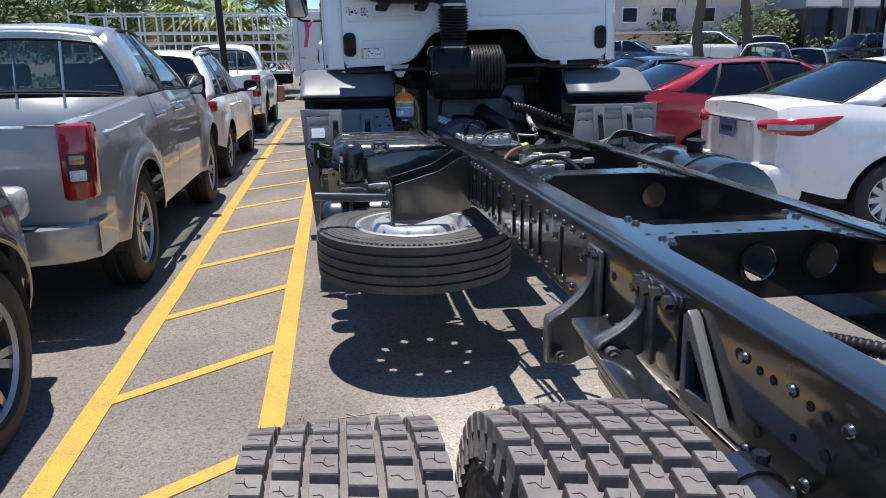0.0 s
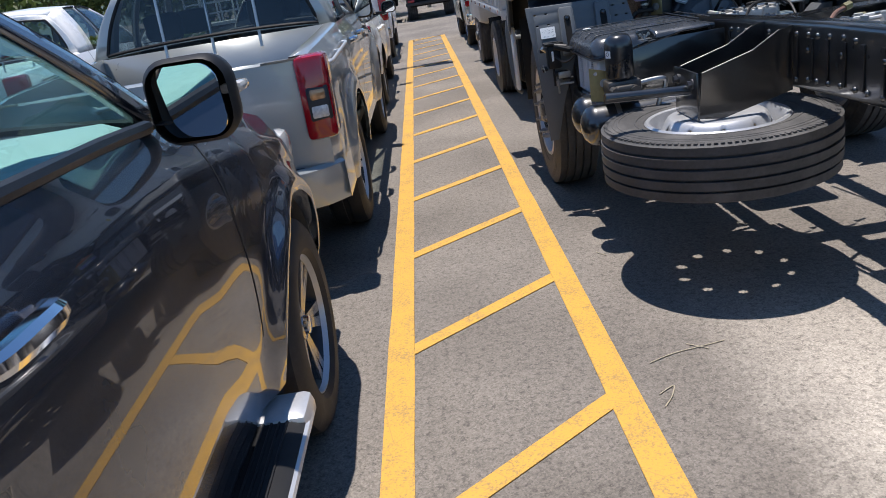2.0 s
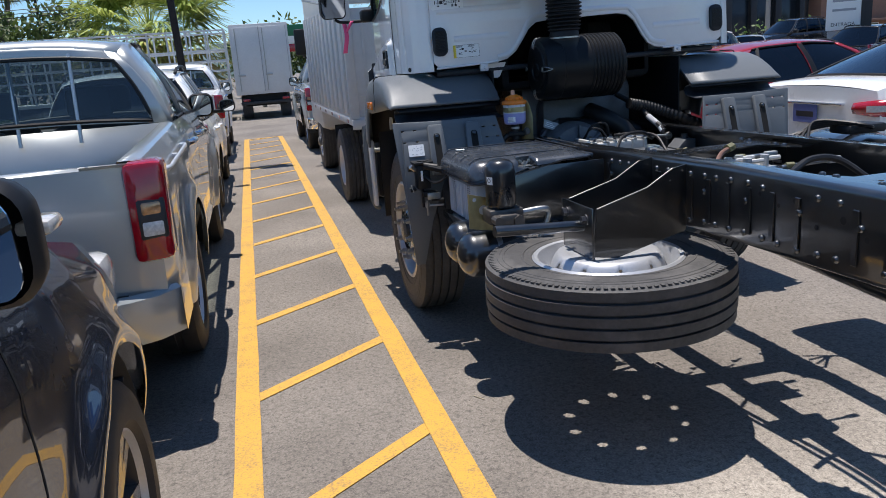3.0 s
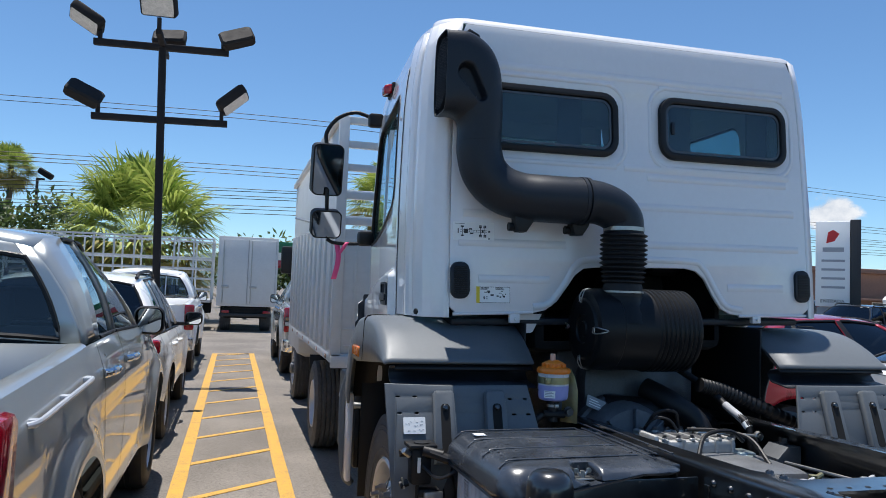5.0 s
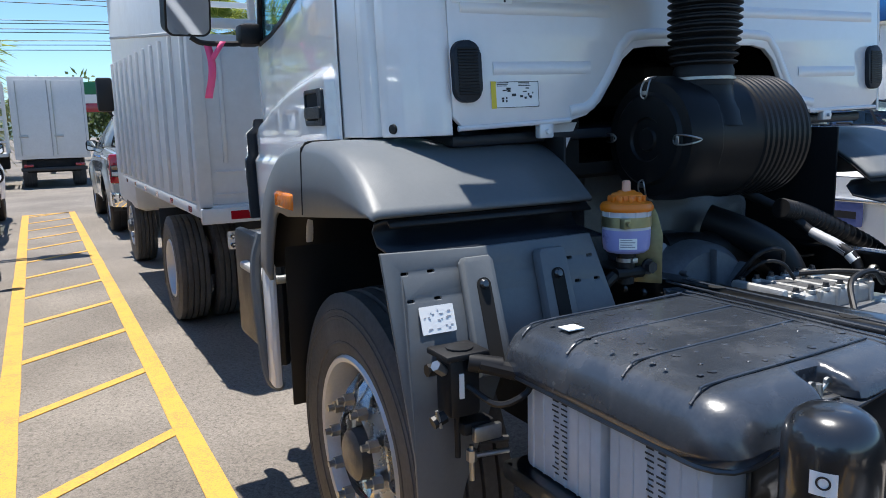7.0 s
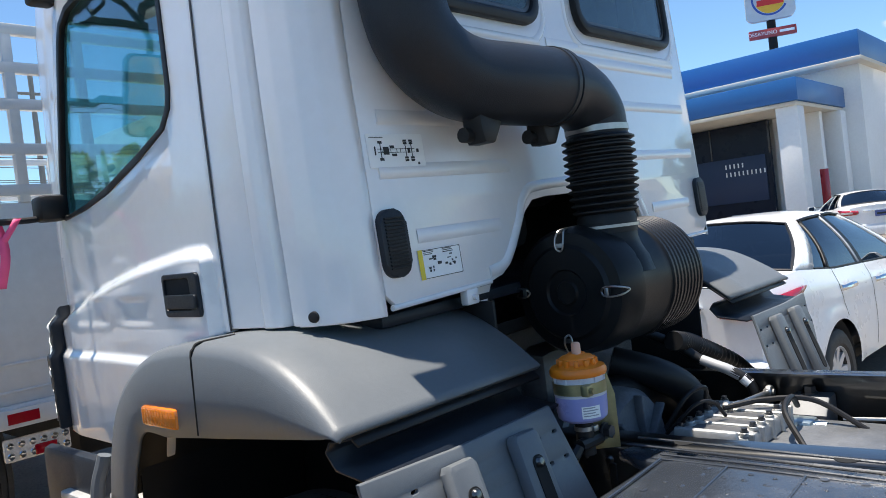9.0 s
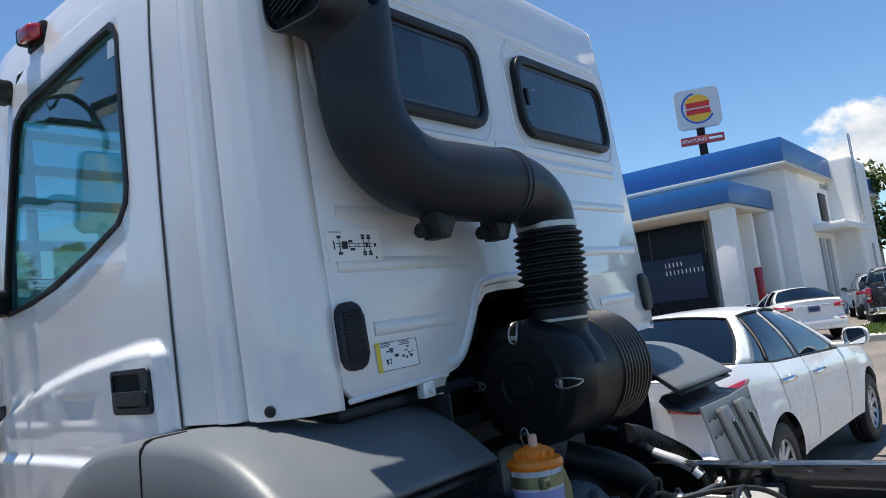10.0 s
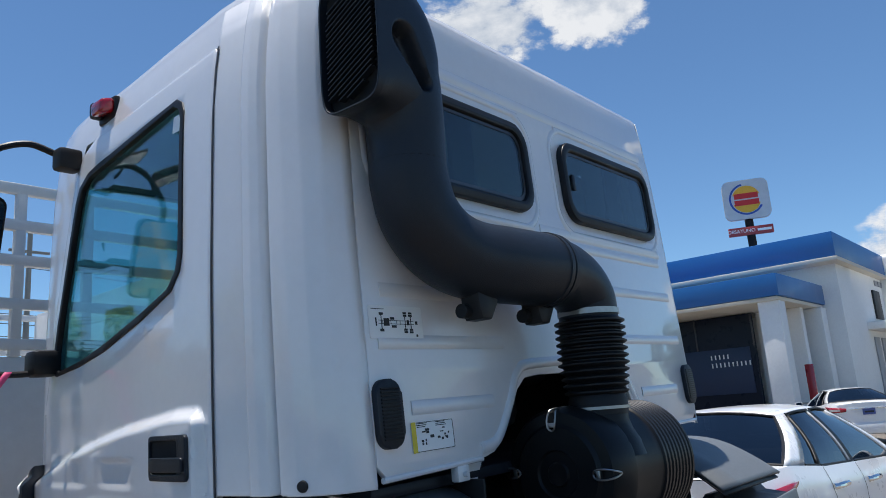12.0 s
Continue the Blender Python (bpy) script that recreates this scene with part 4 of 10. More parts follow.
for y0, y1 in ((4.86, 5.105), (5.125, 5.37)):
    case = part("battery", boxed((-0.005, y0, 0.745), (0.50, y1, 0.952), 0.012), BATTERY, bat, "white battery with black print, half under the lid")
    bm = bmesh.new()
    for k in range(6):
        yy = y0 + 0.03 + k * (y1 - y0 - 0.06) / 5
        box(bm, (-0.008, yy - 0.003, 0.75), (0.0, yy + 0.003, 0.93), 0.002, segments=1)
    pieces("case_rib", bm, BATTERY, case)
    bm = bmesh.new()
    rng = random.Random(5)
    for k in range(15):
        z = 0.925 - 0.011 * k
        for c in range(2):
            a = y0 + 0.095 + c * 0.028
            box(bm, (-0.0095, a, z), (-0.0085, a + rng.uniform(0.010, 0.022), z + 0.0032))
    part("print", bm, INK, case, smooth=None)
bm = boxed((-0.035, 4.83, 0.70), (0.60, 5.42, 0.742), 0.008)
part("tray", bm, CHASSIS, bat)
part("back_plate", boxed((0.055, 4.838, 0.66), (0.625, 4.850, 1.01), 0.004), CHASSIS, bat)
for k, (y, z) in enumerate(((5.02, 0.65), (4.80, 0.64))):
    bm = bmesh.new()
    r = 0.106
    prof = [(0.0, 0.0)] + [(r * math.sin(a), 0.075 * (1 - math.cos(a))) for a in np.linspace(0.2, math.pi / 2, 7)] + [(r, 0.62), (0.0, 0.66)]
    lathe(bm, prof, 28, Matrix.Translation((-0.13, y, z)) @ AX["x"])
    tk = part("air_tank", bm, CHASSIS, truck, "glossy black air tank with a domed end")
    for xx in (0.05, 0.35):
        bm = bmesh.new()
        lathe(bm, [(r + 0.001, -0.012), (r + 0.005, -0.012), (r + 0.005, 0.012), (r + 0.001, 0.012)], 28, Matrix.Translation((xx, y, z)) @ AX["x"])
        part("strap", bm, STEEL, tk)
drier = thing("air_drier", "glossy black air drier canister on a valve block", "")
drier.parent = truck
drier.matrix_basis = Matrix.Translation((0.060, 0.115, -0.005))
bm = bmesh.new()
lathe(bm, [(0, 1.083), (0.02, 1.0825), (0.038, 1.079), (0.052, 1.070), (0.061, 1.056), (0.0655, 1.040), (0.067, 1.020), (0.067, 0.885), (0.064, 0.875), (0.060, 0.87), (0, 0.87)], 32, Matrix.Translation((0.005, 4.60, 0)))
can = part("canister", bm, surface("canister_gloss_black", (0.012, 0.0135, 0.016), 0.3, 0.0, 1.0, 0.15, 60, 5, haze=0.10), drier, "glossy black domed canister", smooth=50)
bm = bmesh.new()
lathe(bm, [(0.0683, 0.0), (0.0683, 0.034)], 6, Matrix.Translation((0.005, 4.60, 0.978)) @ Matrix.Rotation(radians(192), 4, "Z"), arc=radians(30))
part("label", bm, LABEL, can, "small white label with a round mark")
bm = bmesh.new()
lathe(bm, [(0.007, 0), (0.010, 0)], 16, frame_of((0.005 - 0.0692 * math.cos(radians(27)), 4.60 - 0.0692 * math.sin(radians(27)), 0.997), (0.454, -0.891, 0), (0, 0, 1)))
part("label_mark", bm, INK, can, smooth=None)
bm = boxed((-0.07, 4.54, 0.80), (0.09, 4.66, 0.868), 0.012)
box(bm, (-0.04, 4.50, 0.80), (0.05, 4.55, 0.85), 0.012)
rod(bm, (-0.05, 4.53, 0.83), (-0.05, 4.47, 0.83), 0.02, 10)
rod(bm, (0.05, 4.53, 0.82), (0.05, 4.49, 0.82), 0.026, 6)
part("valve_block", bm, surface("dull_bronze_block", (0.11, 0.10, 0.09), 0.45, 0.5, 0, 0.2), drier)
bm = plate([(-0.13, 0.77), (-0.02, 0.75), (-0.02, 0.90), (-0.13, 0.93)], [ring_pts(-0.06, 0.85, 0.022, 14), ring_pts(-0.10, 0.90, 0.01, 8)], 0.006)
part("bracket", moved(bm, Matrix.Translation((0, 4.665, 0)) @ XZ), ZINC, drier)
bm = bmesh.new()
tube(bm, [(0.09, 4.57, 0.84), (0.17, 4.55, 0.85), (0.205, 4.55, 0.84), (0.20, 4.55, 0.80), (0.17, 4.55, 0.735), (0.19, 4.56, 0.72), (0.40, 4.62, 0.72), (0.60, 4.66, 0.73)], 0.013, 8)
part("pipe", bm, STEEL, drier, "bent steel air pipe")
# coupling valve on the front edge of the battery box
valve = thing("brake_valve", "black brake valve with bright fittings", "")
valve.parent = truck
bm = boxed((-0.16, 5.42, 0.86), (-0.085, 5.49, 0.99), 0.01)
rod(bm, (-0.12, 5.45, 0.99), (-0.12, 5.45, 1.01), 0.03, 12)
part("body", bm, BLACKRUBBER, valve)
bm = bmesh.new()
rod(bm, (-0.10, 5.40, 0.98), (-0.02, 5.36, 0.955), 0.017, 10)
rod(bm, (-0.17, 5.45, 0.97), (-0.20, 5.45, 0.97), 0.014, 8)
rod(bm, (-0.17, 5.43, 0.87), (-0.20, 5.43, 0.86), 0.014, 8)
rod(bm, (-0.13, 5.45, 0.86), (-0.13, 5.45, 0.76), 0.007, 8)
box(bm, (-0.13, 5.42, 0.815), (-0.05, 5.47, 0.845), 0.008)
rod(bm, (-0.09, 5.42, 0.80), (-0.03, 5.40, 0.80), 0.008, 8)
pieces("fitting", bm, BLACKRUBBER, valve)
part("top_flange", boxed((-0.175, 5.405, 0.992), (-0.070, 5.500, 1.006), 0.004), BLACKRUBBER, valve)
bm = bmesh.new()
rod(bm, (-0.120, 5.415, 0.985), (-0.055, 5.385, 0.972), 0.020, 14)
rod(bm, (-0.055, 5.385, 0.972), (-0.015, 5.367, 0.962), 0.012, 12)
part("spool", bm, BLACKRUBBER, valve)
part("label_strip", boxed((-0.140, 5.4165, 0.905), (-0.128, 5.4195, 0.960), 0.001), LABEL, valve, "narrow white label")
part("foot_bracket", boxed((-0.115, 5.40, 0.805), (-0.045, 5.415, 0.840), 0.004), STEEL, valve, "pale bent bracket")
bm = bmesh.new()
rod(bm, (-0.118, 5.41, 0.80), (-0.118, 5.41, 0.72), 0.006, 8)
rod(bm, (-0.118, 5.41, 0.79), (-0.118, 5.41, 0.765), 0.012, 6)
rod(bm, (-0.118, 5.41, 0.775), (-0.03, 5.40, 0.772), 0.006, 8)
rod(bm, (-0.190, 5.43, 0.985), (-0.165, 5.44, 0.965), 0.012, 6)
rod(bm, (-0.185, 5.42, 0.85), (-0.195, 5.42, 0.89), 0.004, 6)
pieces("pipe_joint", bm, STEEL, valve)
bm = bmesh.new()
tube(bm, [(-0.12, 5.42, 0.93), (-0.08, 5.36, 0.90), (-0.03, 5.33, 0.925), (-0.01, 5.34, 0.955)], 0.007, 6)
part("cable", bm, BLACKRUBBER, valve)


# ---------- cab ----------
cab = thing("cab", "white crew cab with two rear windows", "")
cab.parent = truck
# the cab stands turned and tilted a little on its mounts
PIVOT = Vector((0.1, 5.785, 1.6))
cab.matrix_basis = Matrix.Translation(PIVOT) @ Matrix.Rotation(radians(1.5), 4, "Z") @ Matrix.Rotation(radians(-1.2), 4, "Y") @ Matrix.Translation(-PIVOT)
HALF = [(5.785, 0.925), (5.795, 0.95), (5.82, 0.99), (5.86, 1.02), (5.91, 1.038), (5.940, 1.042), (5.946, 1.030), (5.975, 1.032), (5.986, 1.014), (5.994, 1.014), (6.004, 1.040), (6.03, 1.049), (6.060, 1.050), (6.070, 1.040), (6.11, 1.044), (6.195, 1.050), (6.25, 1.044), (6.6, 1.010), (6.9, 0.978), (7.28, 0.951), (7.45, 0.915), (7.58, 0.83)]
TAPER = [(1.0, 1.0), (1.7, 1.0), (2.0, 0.995), (2.3, 0.984), (2.45, 0.977), (2.577, 0.964), (2.68, 0.946), (2.74, 0.930)]
LEAN = 0.055


def half(y, z):
    return lerp_table(HALF, y) * lerp_table(TAPER, z)


def lean(y, z):
    """The back leans forward a little towards the roof."""
    return y + LEAN * max(0.0, (z - 1.5) / 1.2) * max(0.0, 1 - (y - 5.78) / 0.5)


def side_sheet(ys, zs, side):
    bm = bmesh.new()
    grid(bm, [[(CX + side * half(y, z), lean(y, z), z) for z in zs] for y in ys])
    return bm


ZS = list(np.linspace(1.47, 2.74, 14))
YC = sorted({*np.linspace(5.785, 6.195, 42), *(y for y, _ in HALF if y < 6.2)})
for s in (-1, 1):
    bm = side_sheet(YC, [1.455, 1.46] + ZS, s)
    solid(part("corner_panel", bm, CABWHITE, cab, smooth=60), 0.006, 0.0)
    part("upper_rail", side_sheet(np.linspace(6.195, 7.14, 10), (2.628, 2.635, 2.66, 2.69, 2.715, 2.74), s), CABWHITE, cab, smooth=60)
    bm = bmesh.new()  # A pillar and front corner, from the sloping front edge of the door
    door_front = [(1.05, 7.405), (1.70, 7.405), (1.85, 7.335), (2.50, 7.175), (2.62, 7.135), (2.74, 7.06)]
    grid(bm, [[(CX + s * half(a + (7.58 - a) * u, z), a + (7.58 - a) * u, z) for z in (1.05, 1.4, 1.7, 1.78, 1.85, 2.0, 2.3, 2.5, 2.62, 2.68, 2.74) for a in [lerp_table(door_front, z)]] for u in np.linspace(0, 1, 14)])
    part("front_corner", bm, CABWHITE, cab, smooth=60)

# rear wall with the engine notch and two window openings
notch = [(0.44, 1.478), (0.50, 1.492), (0.555, 1.53), (0.61, 1.60), (0.645, 1.65), (0.69, 1.682), (0.76, 1.69), (1.21, 1.705), (1.27, 1.695), (1.315, 1.66), (1.36, 1.58), (1.40, 1.525), (1.45, 1.50), (1.52, 1.492)]
notch = [(x, z - 0.021 * (x - 0.3)) for x, z in notch]
edge_l = [(CX - 0.924 * lerp_table(TAPER, z), z) for z in np.linspace(1.50, 2.68, 12)] + [(CX - 0.860, 2.705), (CX - 0.848, 2.735)]
edge_r = [(2 * CX - x, z) for x, z in edge_l]
outline = [(0.09, 1.472)] + notch + [(1.87, 1.472)] + edge_r + edge_l[::-1]
WINS = ((0.515, 2.335, 0.69, 0.285), (1.443, 2.345, 0.70, 0.285))
wall = plate(outline, [rounded(w, h, 0.075, 6, x, z) for x, z, w, h in WINS], 0.02, 0.006)
for v in wall.verts:
    v.co = Vector((v.co.x, 5.785 - v.co.z - 0.004 + LEAN * max(0, (v.co.y - 1.5) / 1.2), v.co.y))
part("rear_wall", wall, CABWHITE, cab, "white pressed back wall of the cab", smooth=40)


def on_wall(x, z, off=0.0):
    return (x, 5.785 - 0.004 - off + LEAN * max(0, (z - 1.5) / 1.2), z)


def wall_frame(x, z, off=0.0):
    return frame_of(on_wall(x, z, off), (1, 0, 0), (0, LEAN / 1.2, 1))


def rail_shape(pts, r, flat=(1.0, 0.5)):
    bm = bmesh.new()
    tube(bm, pts, r, 8, 6, True)
    for v in bm.verts:
        base = on_wall(v.co.x, v.co.z, 0)[1]
        v.co.y = base - max(0.0, (base - v.co.y)) * flat[1] + 0.001
    return bm


# pressed beads of the back wall
for z, x0, x1 in ((2.105, 1.02, 1.80), (2.145, 0.9, 1.82), (1.965, 0.93, 1.84), (1.90, 0.12, 0.62), (1.79, 1.0, 1.86), (1.775, 0.10, 0.60), (1.62, 0.19, 0.52), (1.60, 1.44, 1.76), (2.565, 0.2, 1.80)):
    part("bead", rail_shape([on_wall(x, z) for x in np.linspace(x0, x1, 5)], 0.019, (1.0, 0.26)), CABWHITE, cab, smooth=60)
for x, z, w, h in WINS:
    ring = [on_wall(u, v) for u, v in rounded(w + 0.10, h + 0.10, 0.10, 6, x, z)]
    part("bead", rail_shape(ring + ring[:1], 0.012), CABWHITE, cab, smooth=60)
ring = [on_wall(x, z - 0.021 * (x - 0.3)) for x, z in ((0.44, 1.505), (0.52, 1.525), (0.60, 1.62), (0.65, 1.695), (0.75, 1.725), (1.22, 1.74), (1.31, 1.71), (1.37, 1.62), (1.43, 1.54), (1.52, 1.52))]
part("bead", rail_shape(ring, 0.016), CABWHITE, cab, "raised lip round the engine notch", smooth=60)
bm = bmesh.new()
tube(bm, [on_wall(x, z) for x, z in [(0.075, 1.470), (0.44, 1.478)]], 0.007, 8, 4)
tube(bm, [on_wall(x, z) for x, z in [(1.5, 1.467), (1.89, 1.470)]], 0.007, 8, 4)
pieces("lower_lip", bm, CABWHITE, cab)

for x, z, w, h in WINS:
    bm = plate(rounded(w + 0.015, h + 0.015, 0.08, 6), [rounded(w - 0.05, h - 0.05, 0.055, 6)], 0.034, 0.010)
    win = part("rear_window", moved(bm, wall_frame(x, z, 0.024)), BLACKRUBBER, cab, "dark rear window in a thick black rubber seal", smooth=40)
    bm = bmesh.new()
    prism(bm, rounded(w - 0.05, h - 0.05, 0.055, 6), 0.004)
    pane = part("pane", moved(bm, wall_frame(x, z, 0.006)), TINT, win, "tinted pane", smooth=None)
    bm = plate(rounded(w - 0.055, h - 0.055, 0.05, 6), [rounded(w - 0.075, h - 0.075, 0.045, 6)], 0.006)
    part("inner_frame", moved(bm, wall_frame(x, z, 0.012)), DARKSTEEL, win)
    bm = boxed((-w / 2 + 0.055, -0.03, 0), (-w / 2 + 0.075, 0.03, 0.012), 0.005)
    part("catch", moved(bm, wall_frame(x, z, 0.006)), PLASTIC, win)

# roof cap
ys = list(np.linspace(5.785, 5.95, 8)) + list(np.linspace(6.0, 7.58, 14))
left = [(CX - half(y, 2.74), lean(y, 2.74)) for y in ys]
right = [(2 * CX - x, y) for x, y in left]
loop = left + right[::-1]
mid = Vector((CX, 6.6))
rows = []
for z, ins in ((2.735, -0.001), (2.755, 0.003), (2.772, 0.010), (2.785, 0.021), (2.794, 0.038), (2.800, 0.065), (2.806, 0.16), (2.812, 0.35), (2.816, 0.62)):
    row = []
    for x, y in loop:
        d = Vector((x, y)) - mid
        k = Vector((d.x * max(0, 1 - ins / 0.95), d.y * max(0, 1 - ins / 0.85)))
        rise = min(1.0, max(0.0, (mid.y + k.y - 5.85) / 0.17))
        row.append((mid.x + k.x, mid.y + k.y, z - (z - 2.735) * 0.42 * (1 - rise)))
    rows.append(row + row[:1])
bm = bmesh.new()
grid(bm, rows)
bm.faces.new([bm.verts.new(p) for p in rows[-1][:-1]])
bmesh.ops.remove_doubles(bm, verts=bm.verts, dist=1e-4)
part("roof", bm, CABWHITE, cab, "white rounded cab roof", smooth=70)
# gutter strip along the roof's back edge
bm = bmesh.new()
tube(bm, [(CX + s * 0.78, 5.866, 2.742) for s in (-1, -0.5, 0, 0.5, 1)], 0.012, 8, 3)
part("roof_bead", bm, CABWHITE, cab)

# doors
WINDOW = [(6.385, 2.515), (6.368, 2.48), (6.360, 2.08), (6.372, 2.03), (6.42, 1.985), (6.60, 1.935), (6.85, 1.880), (7.05, 1.846), (7.24, 1.828), (7.268, 1.842), (7.266, 1.90), (7.135, 2.40), (7.11, 2.455), (7.05, 2.492), (6.95, 2.505), (6.42, 2.535)]
DOOR = [(6.20, 1.448), (6.32, 1.425), (6.46, 1.352), (6.56, 1.25), (6.62, 1.09), (7.40, 1.08), (7.40, 1.70), (7.33, 1.85), (7.17, 2.50), (7.13, 2.585), (7.05, 2.625), (6.215, 2.625), (6.20, 2.61)]


def grown(pts, d):
    c = np.mean(pts, axis=0)
    return [tuple(np.array(p) + d * (np.array(p) - c) / np.linalg.norm(np.array(p) - c)) for p in pts]


STEP = [(6.2, 1.668), (6.37, 1.668), (6.51, 1.655), (6.67, 1.641), (6.84, 1.617), (6.99, 1.591), (7.16, 1.553), (7.36, 1.50)]


def ease(q):
    q = min(1.0, max(0.0, q))
    return q * q * (3 - 2 * q)


def pressing(y, z):
    """How far the door's pressed shape stands out: a sweeping ledge, a lower ledge and two sunk panels."""
    out = 0.032 * ease((lerp_table(STEP, y) - z) / 0.034) * ease((y - 6.225 - 0.03 * max(0.0, (z - 1.63) / 0.04)) / 0.022)
    out += 0.016 * ease((1.380 - z) / 0.026) * ease((y - 6.62) / 0.04)
    for y0, y1, z0, z1 in ((6.585, 6.825, 1.465, 1.552), (6.925, 7.22, 1.462, 1.555)):
        out -= 0.0035 * ease((y - y0) / 0.03) * ease((y1 - y) / 0.03) * ease((z - z0) / 0.016) * ease((z1 - z) / 0.016)
    return out


def on_side(bm, s, off):
    """Bends a flat (y, z) sheet onto the cab's side."""
    for z in (1.2, 1.3, *np.arange(1.340, 1.705, 0.0075), 1.75, 1.85, 2.0, 2.15, 2.3, 2.42, 2.55):
        bmesh.ops.bisect_plane(bm, geom=bm.verts[:] + bm.edges[:] + bm.faces[:], plane_co=(0, z, 0), plane_no=(0, 1, 0))
    for y in (*np.arange(6.22, 6.29, 0.010), *np.arange(6.30, 7.36, 0.03)):
        bmesh.ops.bisect_plane(bm, geom=bm.verts[:] + bm.edges[:] + bm.faces[:], plane_co=(y, 0, 0), plane_no=(1, 0, 0))
    for v in bm.verts:
        y, z, d = v.co.x, v.co.y, v.co.z
        v.co = Vector((CX + s * (half(y, z) + off + d + pressing(y, z)), y, z))
    return bm


for s in (-1, 1):
    door = part("door", on_side(plate(DOOR, [WINDOW], 0.03, 0.006), s, 0.008), CABWHITE, cab, "white cab door with a large sloping window", smooth=35)
    part("window_seal", on_side(plate(grown(WINDOW, 0.012), [grown(WINDOW, -0.014)], 0.02, 0.003), s, 0.012), BLACKRUBBER, door, smooth=35)
    part("pane", on_side(plate(grown(WINDOW, -0.012), [], 0.004), s, -0.006), TEALGLASS, door, "teal tinted side window", smooth=35)
    bm = on_side(plate(rounded(0.205, 0.112, 0.014, 4, 6.362, 1.548), [rounded(0.150, 0.083, 0.012, 3, 6.380, 1.550)], 0.012, 0.002), s, 0.017)
    hd = part("handle_cup", bm, PLASTIC, door, "black recessed door handle")
    part("handle", on_side(plate(rounded(0.180, 0.036, 0.008, 3, 6.360, 1.532), [], 0.008, 0.002), s, 0.0235), PLASTIC, hd)
    part("recess_shade", on_side(plate(rounded(0.154, 0.087, 0.012, 3, 6.380, 1.550), [], 0.003), s, 0.0105), SHADEBLACK, hd)
    part("seam", on_side(plate([(6.1945, 1.45), (6.2005, 1.45), (6.2005, 2.625), (6.1945, 2.625)], [], 0.002), s, 0.006), surface("seam_grey", (0.06, 0.06, 0.065), 0.6), door)
    bm = on_side(plate([(7.39, 1.10), (7.50, 1.09), (7.49, 1.50), (7.38, 1.53)], [], 0.05, 0.01), s, 0.050)
    strip = part("corner_strip", bm, PLASTIC, door, "black corner strip with white diagonal bands")
    for k in range(5):
        z = 1.13 + 0.078 * k
        bm = on_side(plate([(7.405, z), (7.475, z + 0.03), (7.475, z + 0.058), (7.405, z + 0.028)], [], 0.002), s, 0.0525)
        part("white_band", bm, LABEL, strip)
    if s < 0:
        tag = on_side(plate([(6.385, 2.445), (6.445, 2.448), (6.445, 2.500), (6.385, 2.497)], [], 0.001), s, -0.001)
        part("sticker", tag, LABEL, door, "small white sticker on the glass")

# front wall with the windscreen, floor, interior
bm = plate([(CX - 0.83, 1.05), (CX + 0.83, 1.05), (CX + 0.77, 2.74), (CX - 0.77, 2.74)], [[(CX - 0.79, 1.78), (CX + 0.79, 1.78), (CX + 0.74, 2.62), (CX - 0.74, 2.62)]], 0.04, 0.01)
part("front_wall", moved(bm, Matrix.Translation((0, 7.57, 0)) @ XZ), CABWHITE, cab)
bm = boxed((CX - 0.80, 7.565, 1.77), (CX + 0.80, 7.57, 2.63))
part("windscreen", bm, PALEGLASS, cab)
part("floor", boxed((CX - 0.90, 5.83, 1.42), (CX + 0.90, 7.50, 1.452), 0.01), PLASTIC, cab)
# open-backed tunnel, near-black all over: the cavity's shade is in its colour
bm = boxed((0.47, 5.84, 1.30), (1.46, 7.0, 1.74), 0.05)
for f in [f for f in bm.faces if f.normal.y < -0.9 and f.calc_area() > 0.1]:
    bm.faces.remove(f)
part("engine_tunnel", bm, SHADEBLACK, cab)
part("dashboard", boxed((CX - 0.89, 7.2, 1.45), (CX + 0.89, 7.5, 1.82), 0.08), PLASTIC, cab)
for x in (CX - 0.55, CX + 0.55):
    seat = thing("seat", "dark cloth cab seat", "")
    seat.parent = cab
    part("cushion", boxed((x - 0.25, 6.35, 1.50), (x + 0.25, 6.85, 1.68), 0.06), SEAT, seat)
    part("backrest", boxed((x - 0.25, 6.18, 1.66), (x + 0.25, 6.34, 2.02), 0.07), SEAT, seat)
bm = bmesh.new()
lathe(bm, [(0.215 + 0.016 * math.cos(a), 0.016 * math.sin(a)) for a in np.linspace(0, 2 * math.pi, 9)], 32, Matrix.Translation((CX - 0.55, 6.98, 1.85)) @ Matrix.Rotation(radians(-50), 4, "X"))
rod(bm, (CX - 0.55, 6.98, 1.85), (CX - 0.55, 7.2, 1.66), 0.03, 10)
box(bm, (CX - 0.75, 6.97, 1.84), (CX - 0.35, 6.99, 1.86), 0.008)
part("steering_wheel", bm, BLACKRUBBER, cab)
bm = bmesh.new()
for x in (CX - 0.75, CX - 0.3, CX + 0.3, CX + 0.75):
    box(bm, (x - 0.06, 5.93, 2.1), (x + 0.06, 5.95, 2.6), 0.01)
pieces("rear_curtain", bm, SEATGREY, cab)

